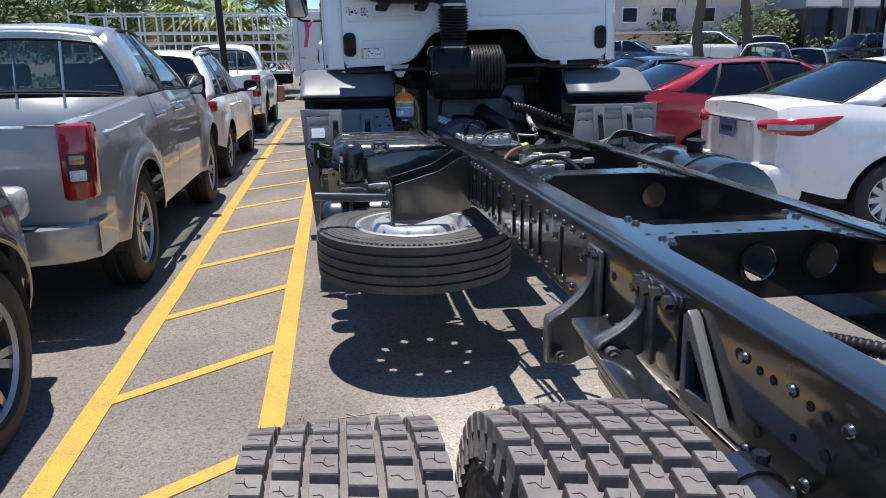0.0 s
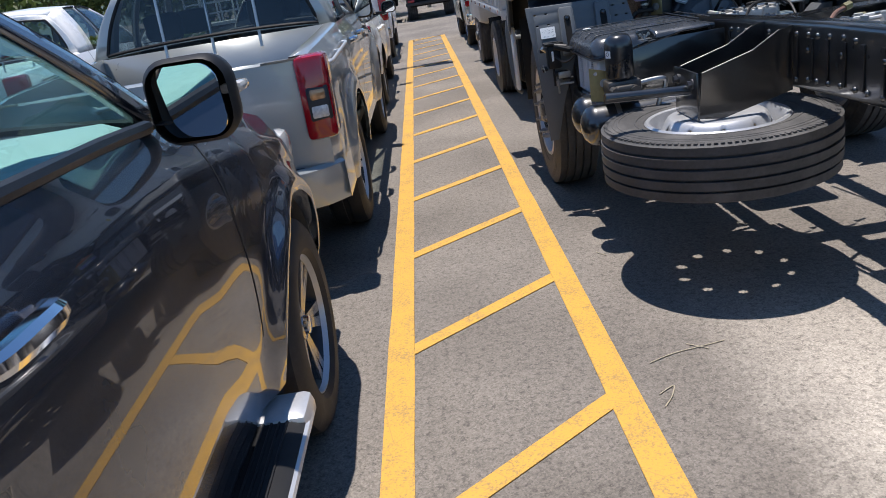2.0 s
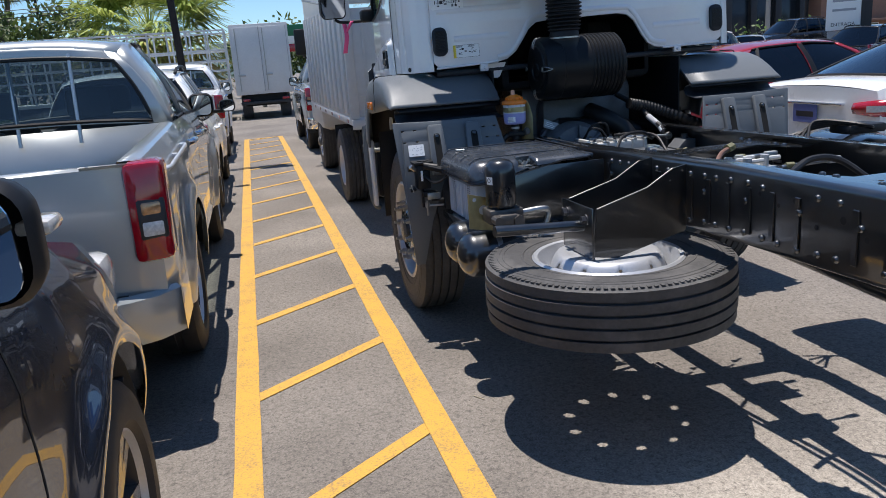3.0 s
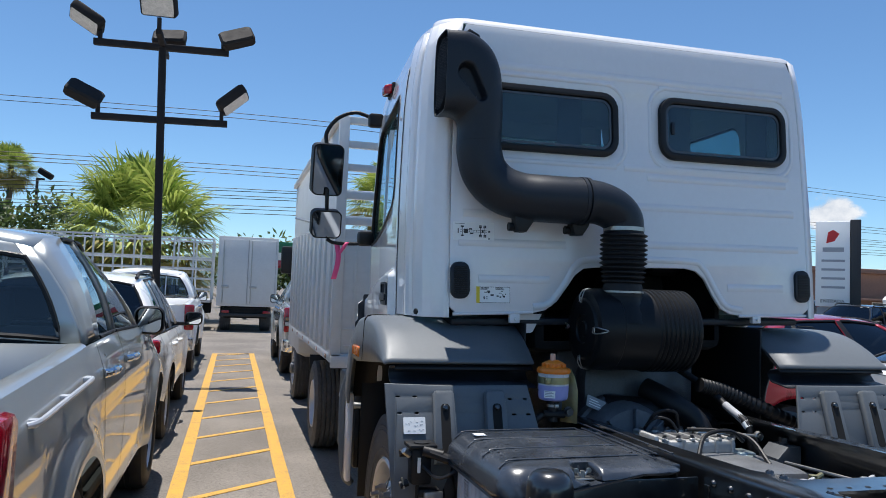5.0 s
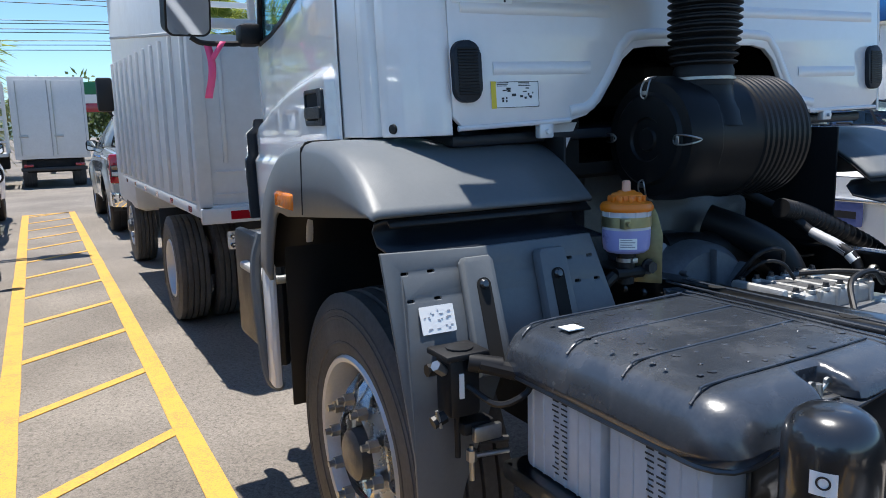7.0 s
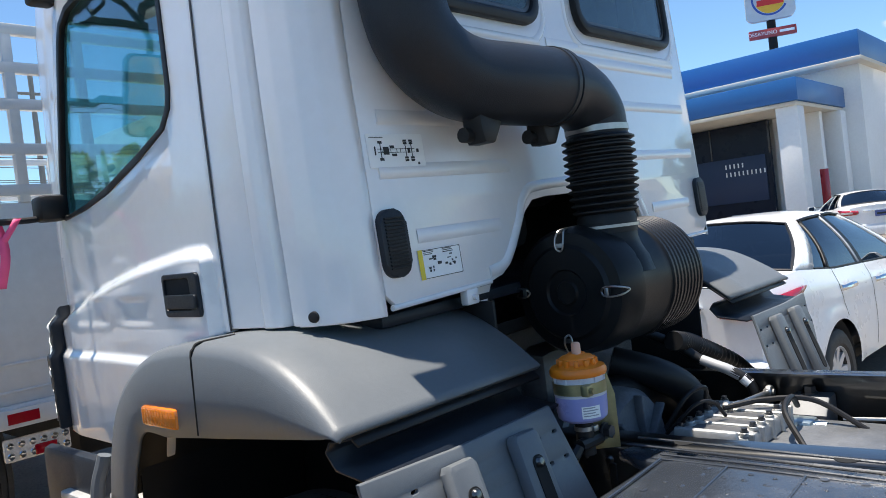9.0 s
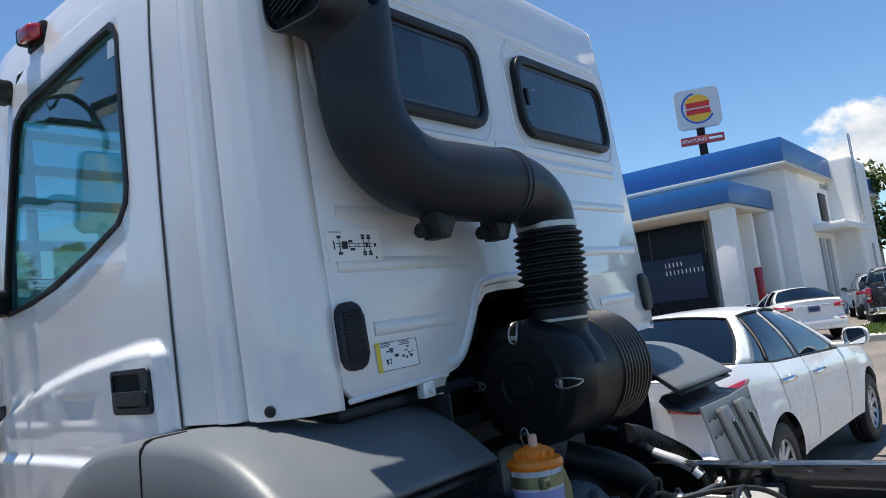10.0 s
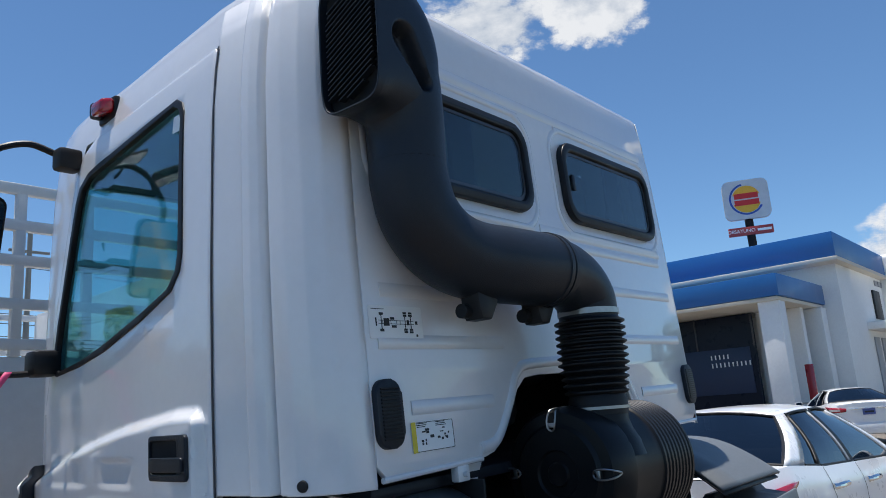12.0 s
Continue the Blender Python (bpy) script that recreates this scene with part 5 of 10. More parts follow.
# vents, stickers, brackets on the back wall
for x, z in ((0.105, 1.612), (1.868, 1.612)):
    bm = bmesh.new()
    prism(bm, rounded(0.083, 0.155, 0.033, 6), 0.016, wall_frame(x, z, 0.0), 0.006)
    vent = part("air_vent", bm, PLASTIC, cab, "black oval air vent with fine slats")
    bm = bmesh.new()
    for k in range(15):
        zz = -0.056 + 0.008 * k
        box(bm, (-0.030, zz - 0.0025, 0.014), (0.030, zz + 0.0025, 0.020), 0.001, wall_frame(x, z, 0), 1)
    pieces("slat", bm, BLACKRUBBER, vent)
bm = bmesh.new()
prism(bm, rounded(0.185, 0.078, 0.004, 2), 0.002, wall_frame(0.168, 1.822, 0.001))
st = part("diagram_sticker", bm, LABEL, cab, "white sticker with a chassis drawing and axles")
bm = bmesh.new()
wf = wall_frame(0.168, 1.822, 0.0032)
for z in (-0.004, 0.004):  # the frame's two rails, thin
    box(bm, (-0.062, z - 0.0006, 0), (0.06, z + 0.0006, 0.0006), 0, wf)
for x in (-0.048, -0.02, 0.0, 0.012, 0.030, 0.050):  # cross members
    box(bm, (x - 0.0006, -0.005, 0), (x + 0.0006, 0.005, 0.0006), 0, wf)
for x, w in ((-0.052, 0.013), (0.030, 0.012), (0.050, 0.012)):  # axles and tyres
    box(bm, (x - 0.0012, -0.018, 0), (x + 0.0012, 0.018, 0.0006), 0, wf)
    for q in (-1, 1):
        for e in ((0.0145, 0.0195), (0.0205, 0.0255)) if x > 0 else ((0.0165, 0.0225),):
            box(bm, (x - w / 2, min(q * e[0], q * e[1]), 0), (x + w / 2, max(q * e[0], q * e[1]), 0.0006), 0, wf)
for lo, hi in (((-0.044, -0.009), (-0.026, 0.009)), ((-0.022, 0.006), (-0.008, 0.012)), ((-0.018, -0.013), (-0.002, -0.007)), ((0.036, -0.006), (0.044, 0.006)), ((-0.072, -0.010), (-0.068, 0.010)), ((0.066, -0.004), (0.074, 0.004)), ((0.066, -0.034), (0.072, -0.028)), ((-0.084, 0.030), (-0.04, 0.0315))):
    box(bm, (*lo, 0), (*hi, 0.0006), 0, wf)
part("print", bm, INK, st, "black drawing of a truck frame with four wheel sets", smooth=None)
bm = bmesh.new()
prism(bm, rounded(0.155, 0.07, 0.004, 2), 0.002, wall_frame(0.256, 1.552, 0.001))
st = part("notice_sticker", bm, LABEL, cab, "white notice sticker with a yellow edge and small drawings")
bm = plate(rounded(0.153, 0.068, 0.003, 2), [rounded(0.150, 0.065, 0.003, 2)], 0.0006)
part("border", moved(bm, wall_frame(0.256, 1.552, 0.0036)), INK, st, smooth=None)
part("yellow_edge", boxed((-0.0775, -0.035, 0.0024), (-0.062, 0.035, 0.003), 0, wall_frame(0.256, 1.552, 0.001)), LABELYELLOW, st, smooth=None)
bm = bmesh.new()
wf = wall_frame(0.256, 1.552, 0.0032)
for cx in (-0.03, 0.038):
    rng = random.Random(int(cx * 1000))
    for k in range(9):
        u, v = cx + rng.uniform(-0.024, 0.018), rng.uniform(-0.022, 0.016)
        box(bm, (u, v, 0), (u + rng.uniform(0.004, 0.014), v + rng.uniform(0.002, 0.007), 0.0005), 0, wf)
    for k in range(3):
        box(bm, (cx - 0.028, 0.022 + 0.004 * k, 0), (cx + rng.uniform(0.0, 0.028), 0.0238 + 0.004 * k, 0.0005), 0, wf)
part("print", bm, INK, st, smooth=None)
bm = bmesh.new()
for x in (0.355, 1.60):
    box(bm, (x - 0.024, 5.775, 1.432), (x + 0.024, 5.80, 1.472), 0.005)
    rod(bm, (x, 5.777, 1.450), (x, 5.764, 1.450), 0.007, 8)
pieces("mount_bracket", bm, CABWHITE, cab)
bm = bmesh.new()
prism(bm, [(0.372, 1.470), (0.507, 1.470), (0.462, 1.392), (0.450, 1.386), (0.430, 1.386), (0.418, 1.394)], 0.004, Matrix.Translation((0, 5.835, 0)) @ XZ, 0.001)
part("floor_flap", bm, CABWHITE, cab, "white sheet flap below the cab's back edge", smooth=None)
bm = bmesh.new()
lathe(bm, [(0, 0.016), (0.012, 0.013), (0.015, 0)], 14, frame_of((CX - 1.030, 5.900, 1.476), (0.35, -0.93, 0), (0, 0, 1)))
part("rubber_plug", bm, BLACKRUBBER, cab)

# red marker lamp on the roof's side
lamp = thing("marker_lamp", "red marker lamp on a black foot at the roof edge", "")
lamp.parent = cab
bm = boxed((0.012, 6.925, 2.690), (0.066, 7.005, 2.744), 0.016, None, 3)
for v in bm.verts:
    v.co.z -= 0.012 * max(0.0, (0.05 - v.co.x) / 0.04)
part("lens", bm, REDLENS, lamp)
part("end_cap", boxed((0.020, 6.990, 2.684), (0.062, 7.030, 2.742), 0.012), BLACKRUBBER, lamp)
part("foot", boxed((0.058, 6.918, 2.668), (0.082, 7.034, 2.752), 0.008), BLACKRUBBER, lamp)
part("bracket", boxed((0.076, 6.915, 2.672), (0.125, 7.02, 2.738), 0.012), CABWHITE, lamp)

# door mirrors
for s in (-1,):
    mir = thing("wing_mirror", "tall black truck mirror with a smaller wide-angle mirror below", "")
    mir.parent = cab
    X = lambda x: x if s < 0 else 2 * CX - x
    bm = bmesh.new()
    tube(bm, [(X(-0.01), 7.20, 2.60), (X(-0.10), 7.22, 2.625), (X(-0.20), 7.24, 2.585), (X(-0.262), 7.25, 2.50), (X(-0.262), 7.25, 2.42)], 0.012, 10)
    tube(bm, [(X(-0.250), 7.26, 2.16), (X(-0.250), 7.27, 2.02)], 0.012, 8, 2)
    tube(bm, [(X(-0.245), 7.28, 1.86), (X(-0.20), 7.28, 1.838), (X(-0.09), 7.29, 1.836), (X(-0.02), 7.29, 1.84)], 0.011, 10)
    pieces("arm", bm, BLACKRUBBER, mir)
    bm = bmesh.new()
    box(bm, (min(X(-0.025), X(0.06)), 7.14, 2.535), (max(X(-0.025), X(0.06)), 7.21, 2.615), 0.015)
    box(bm, (min(X(-0.055), X(0.04)), 7.24, 1.825), (max(X(-0.055), X(0.04)), 7.33, 1.915), 0.02)
    pieces("hinge", bm, BLACKRUBBER, mir)
    for cx, cy, cz, w, h, yaw in ((-0.250, 7.25, 2.270, 0.185, 0.310, -5), (-0.248, 7.27, 1.945, 0.180, 0.170, -3)):
        place = frame_of((X(cx), cy, cz), (math.cos(radians(yaw)), s * math.sin(radians(yaw)), 0), (0, -0.30, 1))
        bm = bmesh.new()
        prism(bm, rounded(w, h, 0.035, 5), -0.07, place)
        case = part("case", bm, BLACKRUBBER, mir, smooth=40)
        bm = bmesh.new()
        prism(bm, rounded(w - 0.016, h - 0.016, 0.03, 5), 0.002, place @ Matrix.Translation((0, 0, 0.001)))
        part("glass", bm, DULLMIRROR, case, "mirror glass", smooth=None)
bm = bmesh.new()
rows = []
for k in range(14):
    t = k / 13
    rows.append([(-0.228 + 0.012 * math.sin(4 * t) + d, 7.262 + 0.012 * math.cos(5 * t) + 0.3 * d, 1.838 - 0.225 * t) for d in (-0.016, 0.016)])
grid(bm, rows)
grid(bm, [[(-0.165 - 0.050 * t + d, 7.262, 1.838 - 0.075 * t) for d in (-0.012, 0.012)] for t in np.linspace(0, 1, 5)])
ribbon = part("ribbon", bm, PINK, None, "bright pink ribbon tied to the lower mirror arm")
tagged(ribbon, category="ribbon")
solid(ribbon, 0.0015, 0)

# ---------- fenders, guards, step ----------
FEND = [(6.64, 1.03), (6.61, 1.14), (6.55, 1.26), (6.46, 1.345), (6.34, 1.405), (6.20, 1.429), (6.05, 1.434), (5.92, 1.424), (5.82, 1.396), (5.72, 1.342), (5.63, 1.275)]
for s in (-1, 1):
    X = lambda x: x if s < 0 else 2 * CX - x
    bm = bmesh.new()
    line = spline(FEND, 5)
    rows = []
    for i, (y, z) in enumerate(line):
        a, b = line[max(i - 1, 0)], line[min(i + 1, len(line) - 1)]
        d = np.array(b) - np.array(a)
        n = np.array([d[1], -d[0]]) / np.linalg.norm(d)
        if n[1] < 0 and abs(n[1]) > 0.2:
            n = -n
        n = n if n[0] * (y - 6.1) + n[1] * (z - 0.9) > 0 else -n
        row = [(X(0.385), y, z)]
        fade = max(0.08, min(1.0, (z - 1.268) / 0.11)) if y < 6.2 else 1.0  # the rolled edge runs out at the rear corner
        for x, q in ((0.2, 0), (-0.12, 0), (-0.200, -0.0015), (-0.217, -0.008), (-0.2245, -0.022)):
            row.append((X(x), y + n[0] * q * fade, z + n[1] * q * fade))
        w = max(0.0, min(1.0, (y - 6.26) / 0.28))  # straight lower edge behind the wheel's middle
        low = row[-1][2]
        for x, k in ((-0.227, 0.5), (-0.229, 1.0)):
            q = -0.028 - 0.125 * k
            za = low - k * max(0.004, low - (1.281 - 0.084 * (y - 5.59)))
            row.append((X(x), row[5][1] * (1 - w) + (y + n[0] * q) * w, za * (1 - w) + (z + n[1] * q) * w))
        rows.append(row)
    grid(bm, rows)
    fen = solid(part("fender", bm, GREYPLASTIC, truck, "grey plastic front fender with a rounded edge", smooth=50), 0.012, 1.0 if s < 0 else -1.0)
    bm = boxed((min(X(-0.249), X(-0.216)), 6.192, 1.246), (max(X(-0.249), X(-0.216)), 6.362, 1.296), 0.010)
    al = part("side_lamp", bm, AMBER, fen, "amber side lamp")
    bm = bmesh.new()
    for k in range(11):
        box(bm, (min(X(-0.2498), X(-0.247)), 6.204 + 0.0142 * k, 1.253), (max(X(-0.2498), X(-0.247)), 6.207 + 0.0142 * k, 1.289), 0.0005, None, 1)
    pieces("lens_rib", bm, AMBER, al)
    near = min(range(len(rows)), key=lambda i: abs(line[i][0] - 6.10))
    bm = bmesh.new()
    tube(bm, [(px + s * (0.0 if k == 0 else 0.0105), py, pz + (0.0115 if k < 2 else 0.006)) for k, (px, py, pz) in enumerate(rows[near][2:])], 0.0035, 6, 3)
    part("seam", bm, SHADEBLACK, fen)
    # the far-side guard is added to keep the view past the engine dark
    part("splash_guard", boxed((min(X(0.39), X(0.40)), 5.75, 0.55), (max(X(0.39), X(0.40)), 6.95, 1.44), 0.004), BLACKRUBBER, truck)
    part("splash_guard", boxed((min(X(-0.15), X(0.39)), 6.62, 0.50), (max(X(-0.15), X(0.39)), 6.63, 1.30), 0.004), BLACKRUBBER, truck)
    # dark sheet added below the fender, in place of shade on its underside
    bm = bmesh.new()
    grid(bm, [[(X(x), y, z - 0.022) for x in (0.385, 0.2, 0.0, -0.19)] for y, z in line])
    solid(part("fender_shade", bm, BLACKRUBBER, truck, smooth=60), 0.006, 0.0)
    # wheel guard behind the wheel, leaning so that its face looks a little upwards
    out = [(-0.240, 1.205), (0.007, 1.197), (0.340, 1.200), (0.395, 0.93), (0.02, 0.93), (-0.07, 0.66), (-0.125, 0.42), (-0.175, 0.42), (-0.205, 0.75)]
    slots = [rounded(0.018, 0.007, 0.003, 2, x, z) for x, z in ((-0.19, 1.157), (-0.124, 1.157), (-0.185, 1.098), (-0.118, 1.098), (0.261, 1.147), (0.325, 1.147), (0.275, 1.090), (0.335, 1.090))]
    bm = plate([(X(x), z) for x, z in out], [[(X(x), z) for x, z in q] for q in slots], 0.010, 0.002)
    g_y = lambda z: 5.49 + 0.33 * max(0.0, z - 0.93) + 0.10 * max(0, 0.93 - z)
    for v in bm.verts:
        v.co = Vector((v.co.x, g_y(v.co.y) - v.co.z, v.co.y))
    guard = part("wheel_guard", bm, GREYPLASTIC, truck, "grey plastic guard behind the front wheel", smooth=35)
    for x in (-0.015, 0.193):
        bm = bmesh.new()
        pl = frame_of((X(x), g_y(1.07) - 0.004, 1.07), (1, 0, 0), (0, 0.31, 0.95))
        prism(bm, [(-0.046, -0.16), (0.046, -0.16), (0.041, 0.10), (0.032, 0.112), (-0.032, 0.112), (-0.041, 0.10)], 0.030, pl, 0.012)
        rib = part("rib", bm, GREYPLASTIC, guard)
        bm = bmesh.new()
        prism(bm, rounded(0.036, 0.20, 0.016, 4), 0.004, pl @ Matrix.Translation((0, -0.04, 0.0285)))
        part("slot", bm, SHADEBLACK, rib, smooth=None)
        piece("bolt", RIVET, rib, pl @ Matrix.Translation((0, 0.045, 0.032)))
    if s < 0:
        bm = bmesh.new()
        pl = frame_of((-0.130, g_y(1.055) - 0.004, 1.055), (1, 0, 0), (0, 0.31, 0.95))
        prism(bm, rounded(0.085, 0.062, 0.003, 2), 0.002, pl)
        stk = part("sticker", bm, LABEL, guard, "white sticker with faint print")
        bm = bmesh.new()
        rng = random.Random(4)
        for k in range(22):
            u, v = rng.uniform(-0.038, 0.03), rng.uniform(-0.026, 0.024)
            box(bm, (u, v, 0.0024), (u + rng.uniform(0.003, 0.010), v + 0.002, 0.0028), 0, pl)
        part("print", bm, INKGREY, stk, smooth=None)
    # inner liner under the fender, step
    bm = bmesh.new()
    grid(bm, [[(X(x), y, z) for x in np.linspace(-0.20, 0.385, 6)] for y, z in ((5.645, 1.268), (5.70, 1.255), (5.715, 1.235), (5.69, 1.205), (5.585, 1.190))])
    solid(part("inner_guard", bm, PLASTIC, truck, smooth=60), 0.006, 0.0)
    bm = bmesh.new()
    tube(bm, [(X(-0.20), 6.72, 1.12), (X(-0.225), 6.74, 1.0), (X(-0.225), 6.72, 0.78), (X(-0.21), 6.70, 0.60), (X(-0.17), 6.70, 0.55)], 0.02, 10)
    step = part("step_rail", bm, GREYPLASTIC, truck, "grey step hoop below the door")
    part("tread", boxed((min(X(-0.20), X(0.15)), 6.68, 0.935), (max(X(-0.20), X(0.15)), 7.1, 0.965), 0.01), ALUMINIUM, step)
    part("step_panel", boxed((min(X(-0.222), X(-0.190)), 6.59, 0.58), (max(X(-0.222), X(-0.190)), 6.68, 1.03), 0.014), CABWHITE, step, "white side panel of the step")
    part("lower_panel", boxed((min(X(-0.17), X(-0.12)), 6.70, 0.62), (max(X(-0.17), X(-0.12)), 7.3, 1.08), 0.03), PLASTIC, truck)

# ---------- air intake ----------
snorkel = thing("air_intake", "black plastic air intake pipe up the cab's back", "")
snorkel.parent = truck
line = [(0.1446, 5.71, 2.200), (0.1487, 5.71, 2.144), (0.173, 5.707, 2.066), (0.235, 5.698, 2.003), (0.322, 5.683, 1.972), (0.435, 5.658, 1.965), (0.585, 5.64, 1.964)]
bm = bmesh.new()
tube(bm, line, lambda t: 0.0937 + 0.006 * min(1.0, t / 0.6), 32, 10, True)
part("pipe", bm, PLASTIC, snorkel, smooth=60)
# head: the pipe bends towards the cab's side and opens into a tall rounded mouth, with a dent in its back
inner = spline([(0.0305, 2.17), (0.031, 2.225), (0.018, 2.258), (-0.010, 2.271), (-0.032, 2.272), (-0.050, 2.272)], 36)
outer = spline([(0.2135, 2.17), (0.2138, 2.34), (0.200, 2.455), (0.150, 2.550), (0.060, 2.604), (-0.050, 2.606)], 36)
bm = bmesh.new()
rows, n = [], 200
for i, (p, q) in enumerate(zip(inner, outer)):
    u = i / (len(inner) - 1)
    c, r = (p + q) / 2, (q - p) / 2
    power = 2.0 + 3.2 * min(1.0, max(0.0, (u - 0.35) / 0.5))
    row = []
    for k in range(n):
        a = 2 * math.pi * k / n
        ca, sa = math.cos(a), math.sin(a)
        g = (abs(ca) ** power + abs(sa) ** power) ** (-1 / power)
        x, z, y = c[0] + r[0] * ca * g, c[1] + r[1] * ca * g, 5.64 - (0.0915 + 0.0045 * min(1.0, 2 * u)) * sa * g
        v = min(1.0, max(0.0, ((x - 0.036) * 0.064 + (z - 2.432) * -0.090) / 0.0122))
        deep = (0.036 - 0.018 * v - math.hypot(x - 0.036 - 0.064 * v, z - 2.432 + 0.090 * v)) / 0.016
        if sa > 0:
            deep = min(1.0, max(0.0, deep + 0.35))
            y += 0.042 * deep * deep * (3 - 2 * deep)
        row.append((x, y, z))
    rows.append(row + row[:1])
grid(bm, rows)
bmesh.ops.remove_doubles(bm, verts=bm.verts, dist=1e-5)
head = part("head", bm, PLASTIC, snorkel, "intake head with a slatted mouth and a dent", smooth=60, at=Matrix.Translation((0.020, -0.067, -0.038)) @ Matrix.Scale(1.0243, 4))
solid(head, 0.004)
# black sheet across the mouth, drawn for the shade inside the head
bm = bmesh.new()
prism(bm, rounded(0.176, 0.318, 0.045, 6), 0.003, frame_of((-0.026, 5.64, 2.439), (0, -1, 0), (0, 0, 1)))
part("mouth_shade", bm, SHADEBLACK, head, smooth=None)
bm = bmesh.new()
for k in range(21):
    z = 2.306 + 0.0133 * k
    w = 0.082 if 2 < k < 18 else 0.060 if 0 < k < 20 else 0.03
    off = 0.0 if 2 < k < 18 else (-0.016 if k < 9 else 0.016)
    box(bm, (-0.048, 5.64 + off - w, z - 0.0016), (-0.030, 5.64 + off + w, z + 0.0016), 0.0008, Matrix.Translation((0, 5.64, z)) @ Matrix.Rotation(radians(-24), 4, "X") @ Matrix.Translation((0, -5.64, -z)), 1)
pieces("grille_slat", bm, PLASTIC, head)
bm = bmesh.new()
prism(bm, [(0.021, 2.600), (0.061, 2.632), (0.103, 2.612), (0.110, 2.572), (0.085, 2.570), (0.05, 2.585)], 0.05, Matrix.Translation((0, 5.665, 0)) @ XZ, 0.006)
part("head_clip", bm, BLACKRUBBER, head)
bm = bmesh.new()
elbow = [(0.575, 5.64, 1.964), (0.66, 5.64, 1.962), (0.73, 5.638, 1.940), (0.775, 5.635, 1.90), (0.785, 5.633, 1.85)]
tube(bm, elbow, lambda t: 0.094 - 0.009 * t, 28, 7)
part("elbow", bm, PLASTIC, snorkel, smooth=60)
bm = bmesh.new()
for x in (0.578, 0.600):
    lathe(bm, [(0.096, -0.009), (0.102, -0.007), (0.102, 0.007), (0.096, 0.009)], 32, Matrix.Translation((x, 5.64, 1.964)) @ AX["x"])
pieces("collar", bm, PLASTIC, snorkel)
bm = bmesh.new()
prof = []
for k in range(11):
    z = 1.835 - 0.0195 * k
    w = 0.100 - 0.010 * max(0.0, (k - 6) / 4)
    prof += [(w - 0.013, z), (w, z - 0.006), (w, z - 0.010), (w - 0.013, z - 0.0165)]
prof = [(0.084, 1.865), (0.084, 1.84)] + prof + [(0.082, 1.61), (0.082, 1.57)]
lathe(bm, prof, 32, Matrix.Translation((0.785, 5.633, 0)))
part("bellows", bm, BLACKRUBBER, snorkel, "ribbed black rubber bellows", smooth=25)
for z in (1.858, 1.850, 1.588):
    bm = bmesh.new()
    lathe(bm, [(0.0845, -0.004), (0.0875, -0.004), (0.0875, 0.004), (0.0845, 0.004)], 32, Matrix.Translation((0.785, 5.633, z)))
    part("hose_clamp", bm, STEEL, snorkel, "bright steel hose clamp")
for x in (0.335, 0.59):
    bm = bmesh.new()
    prism(bm, [(-0.04, 0.03), (0.045, 0.03), (0.04, 0.0), (0.012, -0.042), (-0.026, -0.042), (-0.036, -0.015)], 0.055, Matrix.Translation((x, 5.70, 1.862)) @ XZ, 0.008)
    hold = part("holder", bm, BLACKRUBBER, snorkel)
    bm = bmesh.new()
    rod(bm, (x - 0.03, 5.69, 1.842), (x - 0.055, 5.69, 1.842), 0.018, 14)
    part("rubber_foot", bm, BLACKRUBBER, hold)
# filter housing
CYL = Matrix.Translation((0.14, 5.69, 1.425)) @ AX["x"]
filt = thing("air_filter", "big black ribbed air filter drum across the frame", "")
filt.parent = truck
bm = bmesh.new()
prof = [(0.0, 0.492), (0.03, 0.49), (0.035, 0.497), (0.06, 0.497), (0.065, 0.49), (0.125, 0.488), (0.135, 0.497), (0.165, 0.50), (0.178, 0.52), (0.182, 0.60), (0.178, 0.605), (0.178, 0.76)]
for k in range(9):
    prof += [(0.179, 0.765 + 0.022 * k), (0.1845, 0.770 + 0.022 * k), (0.1845, 0.780 + 0.022 * k), (0.179, 0.785 + 0.022 * k)]
prof += [(0.178, 0.965), (0.15, 0.985), (0.0, 0.99)]
prof = [(r * 0.97, h) for r, h in prof]
lathe(bm, prof, 48, CYL)
part("drum", bm, BLACKPLASTIC, filt, smooth=30)
bm = bmesh.new()
lathe(bm, [(0.085, 1.60), (0.086, 1.555), (0.094, 1.53), (0.112, 1.50), (0.125, 1.46)], 32, Matrix.Translation((0.785, 5.640, 0)))
part("inlet", bm, BLACKPLASTIC, filt)
for a in (2, 91, 180, 271):
    bm = bmesh.new()
    c, s_ = math.cos(radians(a)), math.sin(radians(a))
    at = lambda x, r, w: Vector((x, 5.69 + r * c - w * s_, 1.425 + r * s_ + w * c))
    tube(bm, [at(0.622, 0.112, 0.0), at(0.618, 0.120, 0.010), at(0.620, 0.142, 0.013), at(0.634, 0.166, 0.009), at(0.664, 0.171, 0.0), at(0.634, 0.166, -0.009), at(0.620, 0.142, -0.013), at(0.618, 0.120, -0.010), at(0.622, 0.112, 0.0)], 0.0026, 6, 5)
    box(bm, (-0.010, -0.006, -0.002), (0.010, 0.006, 0.003), 0.001, frame_of(at(0.620, 0.128, 0.0), (0, -s_, c), (0, c, s_)))
    part("clip", bm, STEEL, filt, "bright wire clip")
bm = bmesh.new()
tube(bm, [(0.80, 5.80, 1.07), (0.95, 5.77, 1.065), (1.12, 5.76, 1.055), (1.24, 5.75, 1.02), (1.305, 5.75, 0.95), (1.31, 5.75, 0.8)], 0.062, 18)
part("charge_hose", bm, BLACKRUBBER, truck, "thick black air hose bending down")
bm = bmesh.new()  # ribbed hose running to the far side
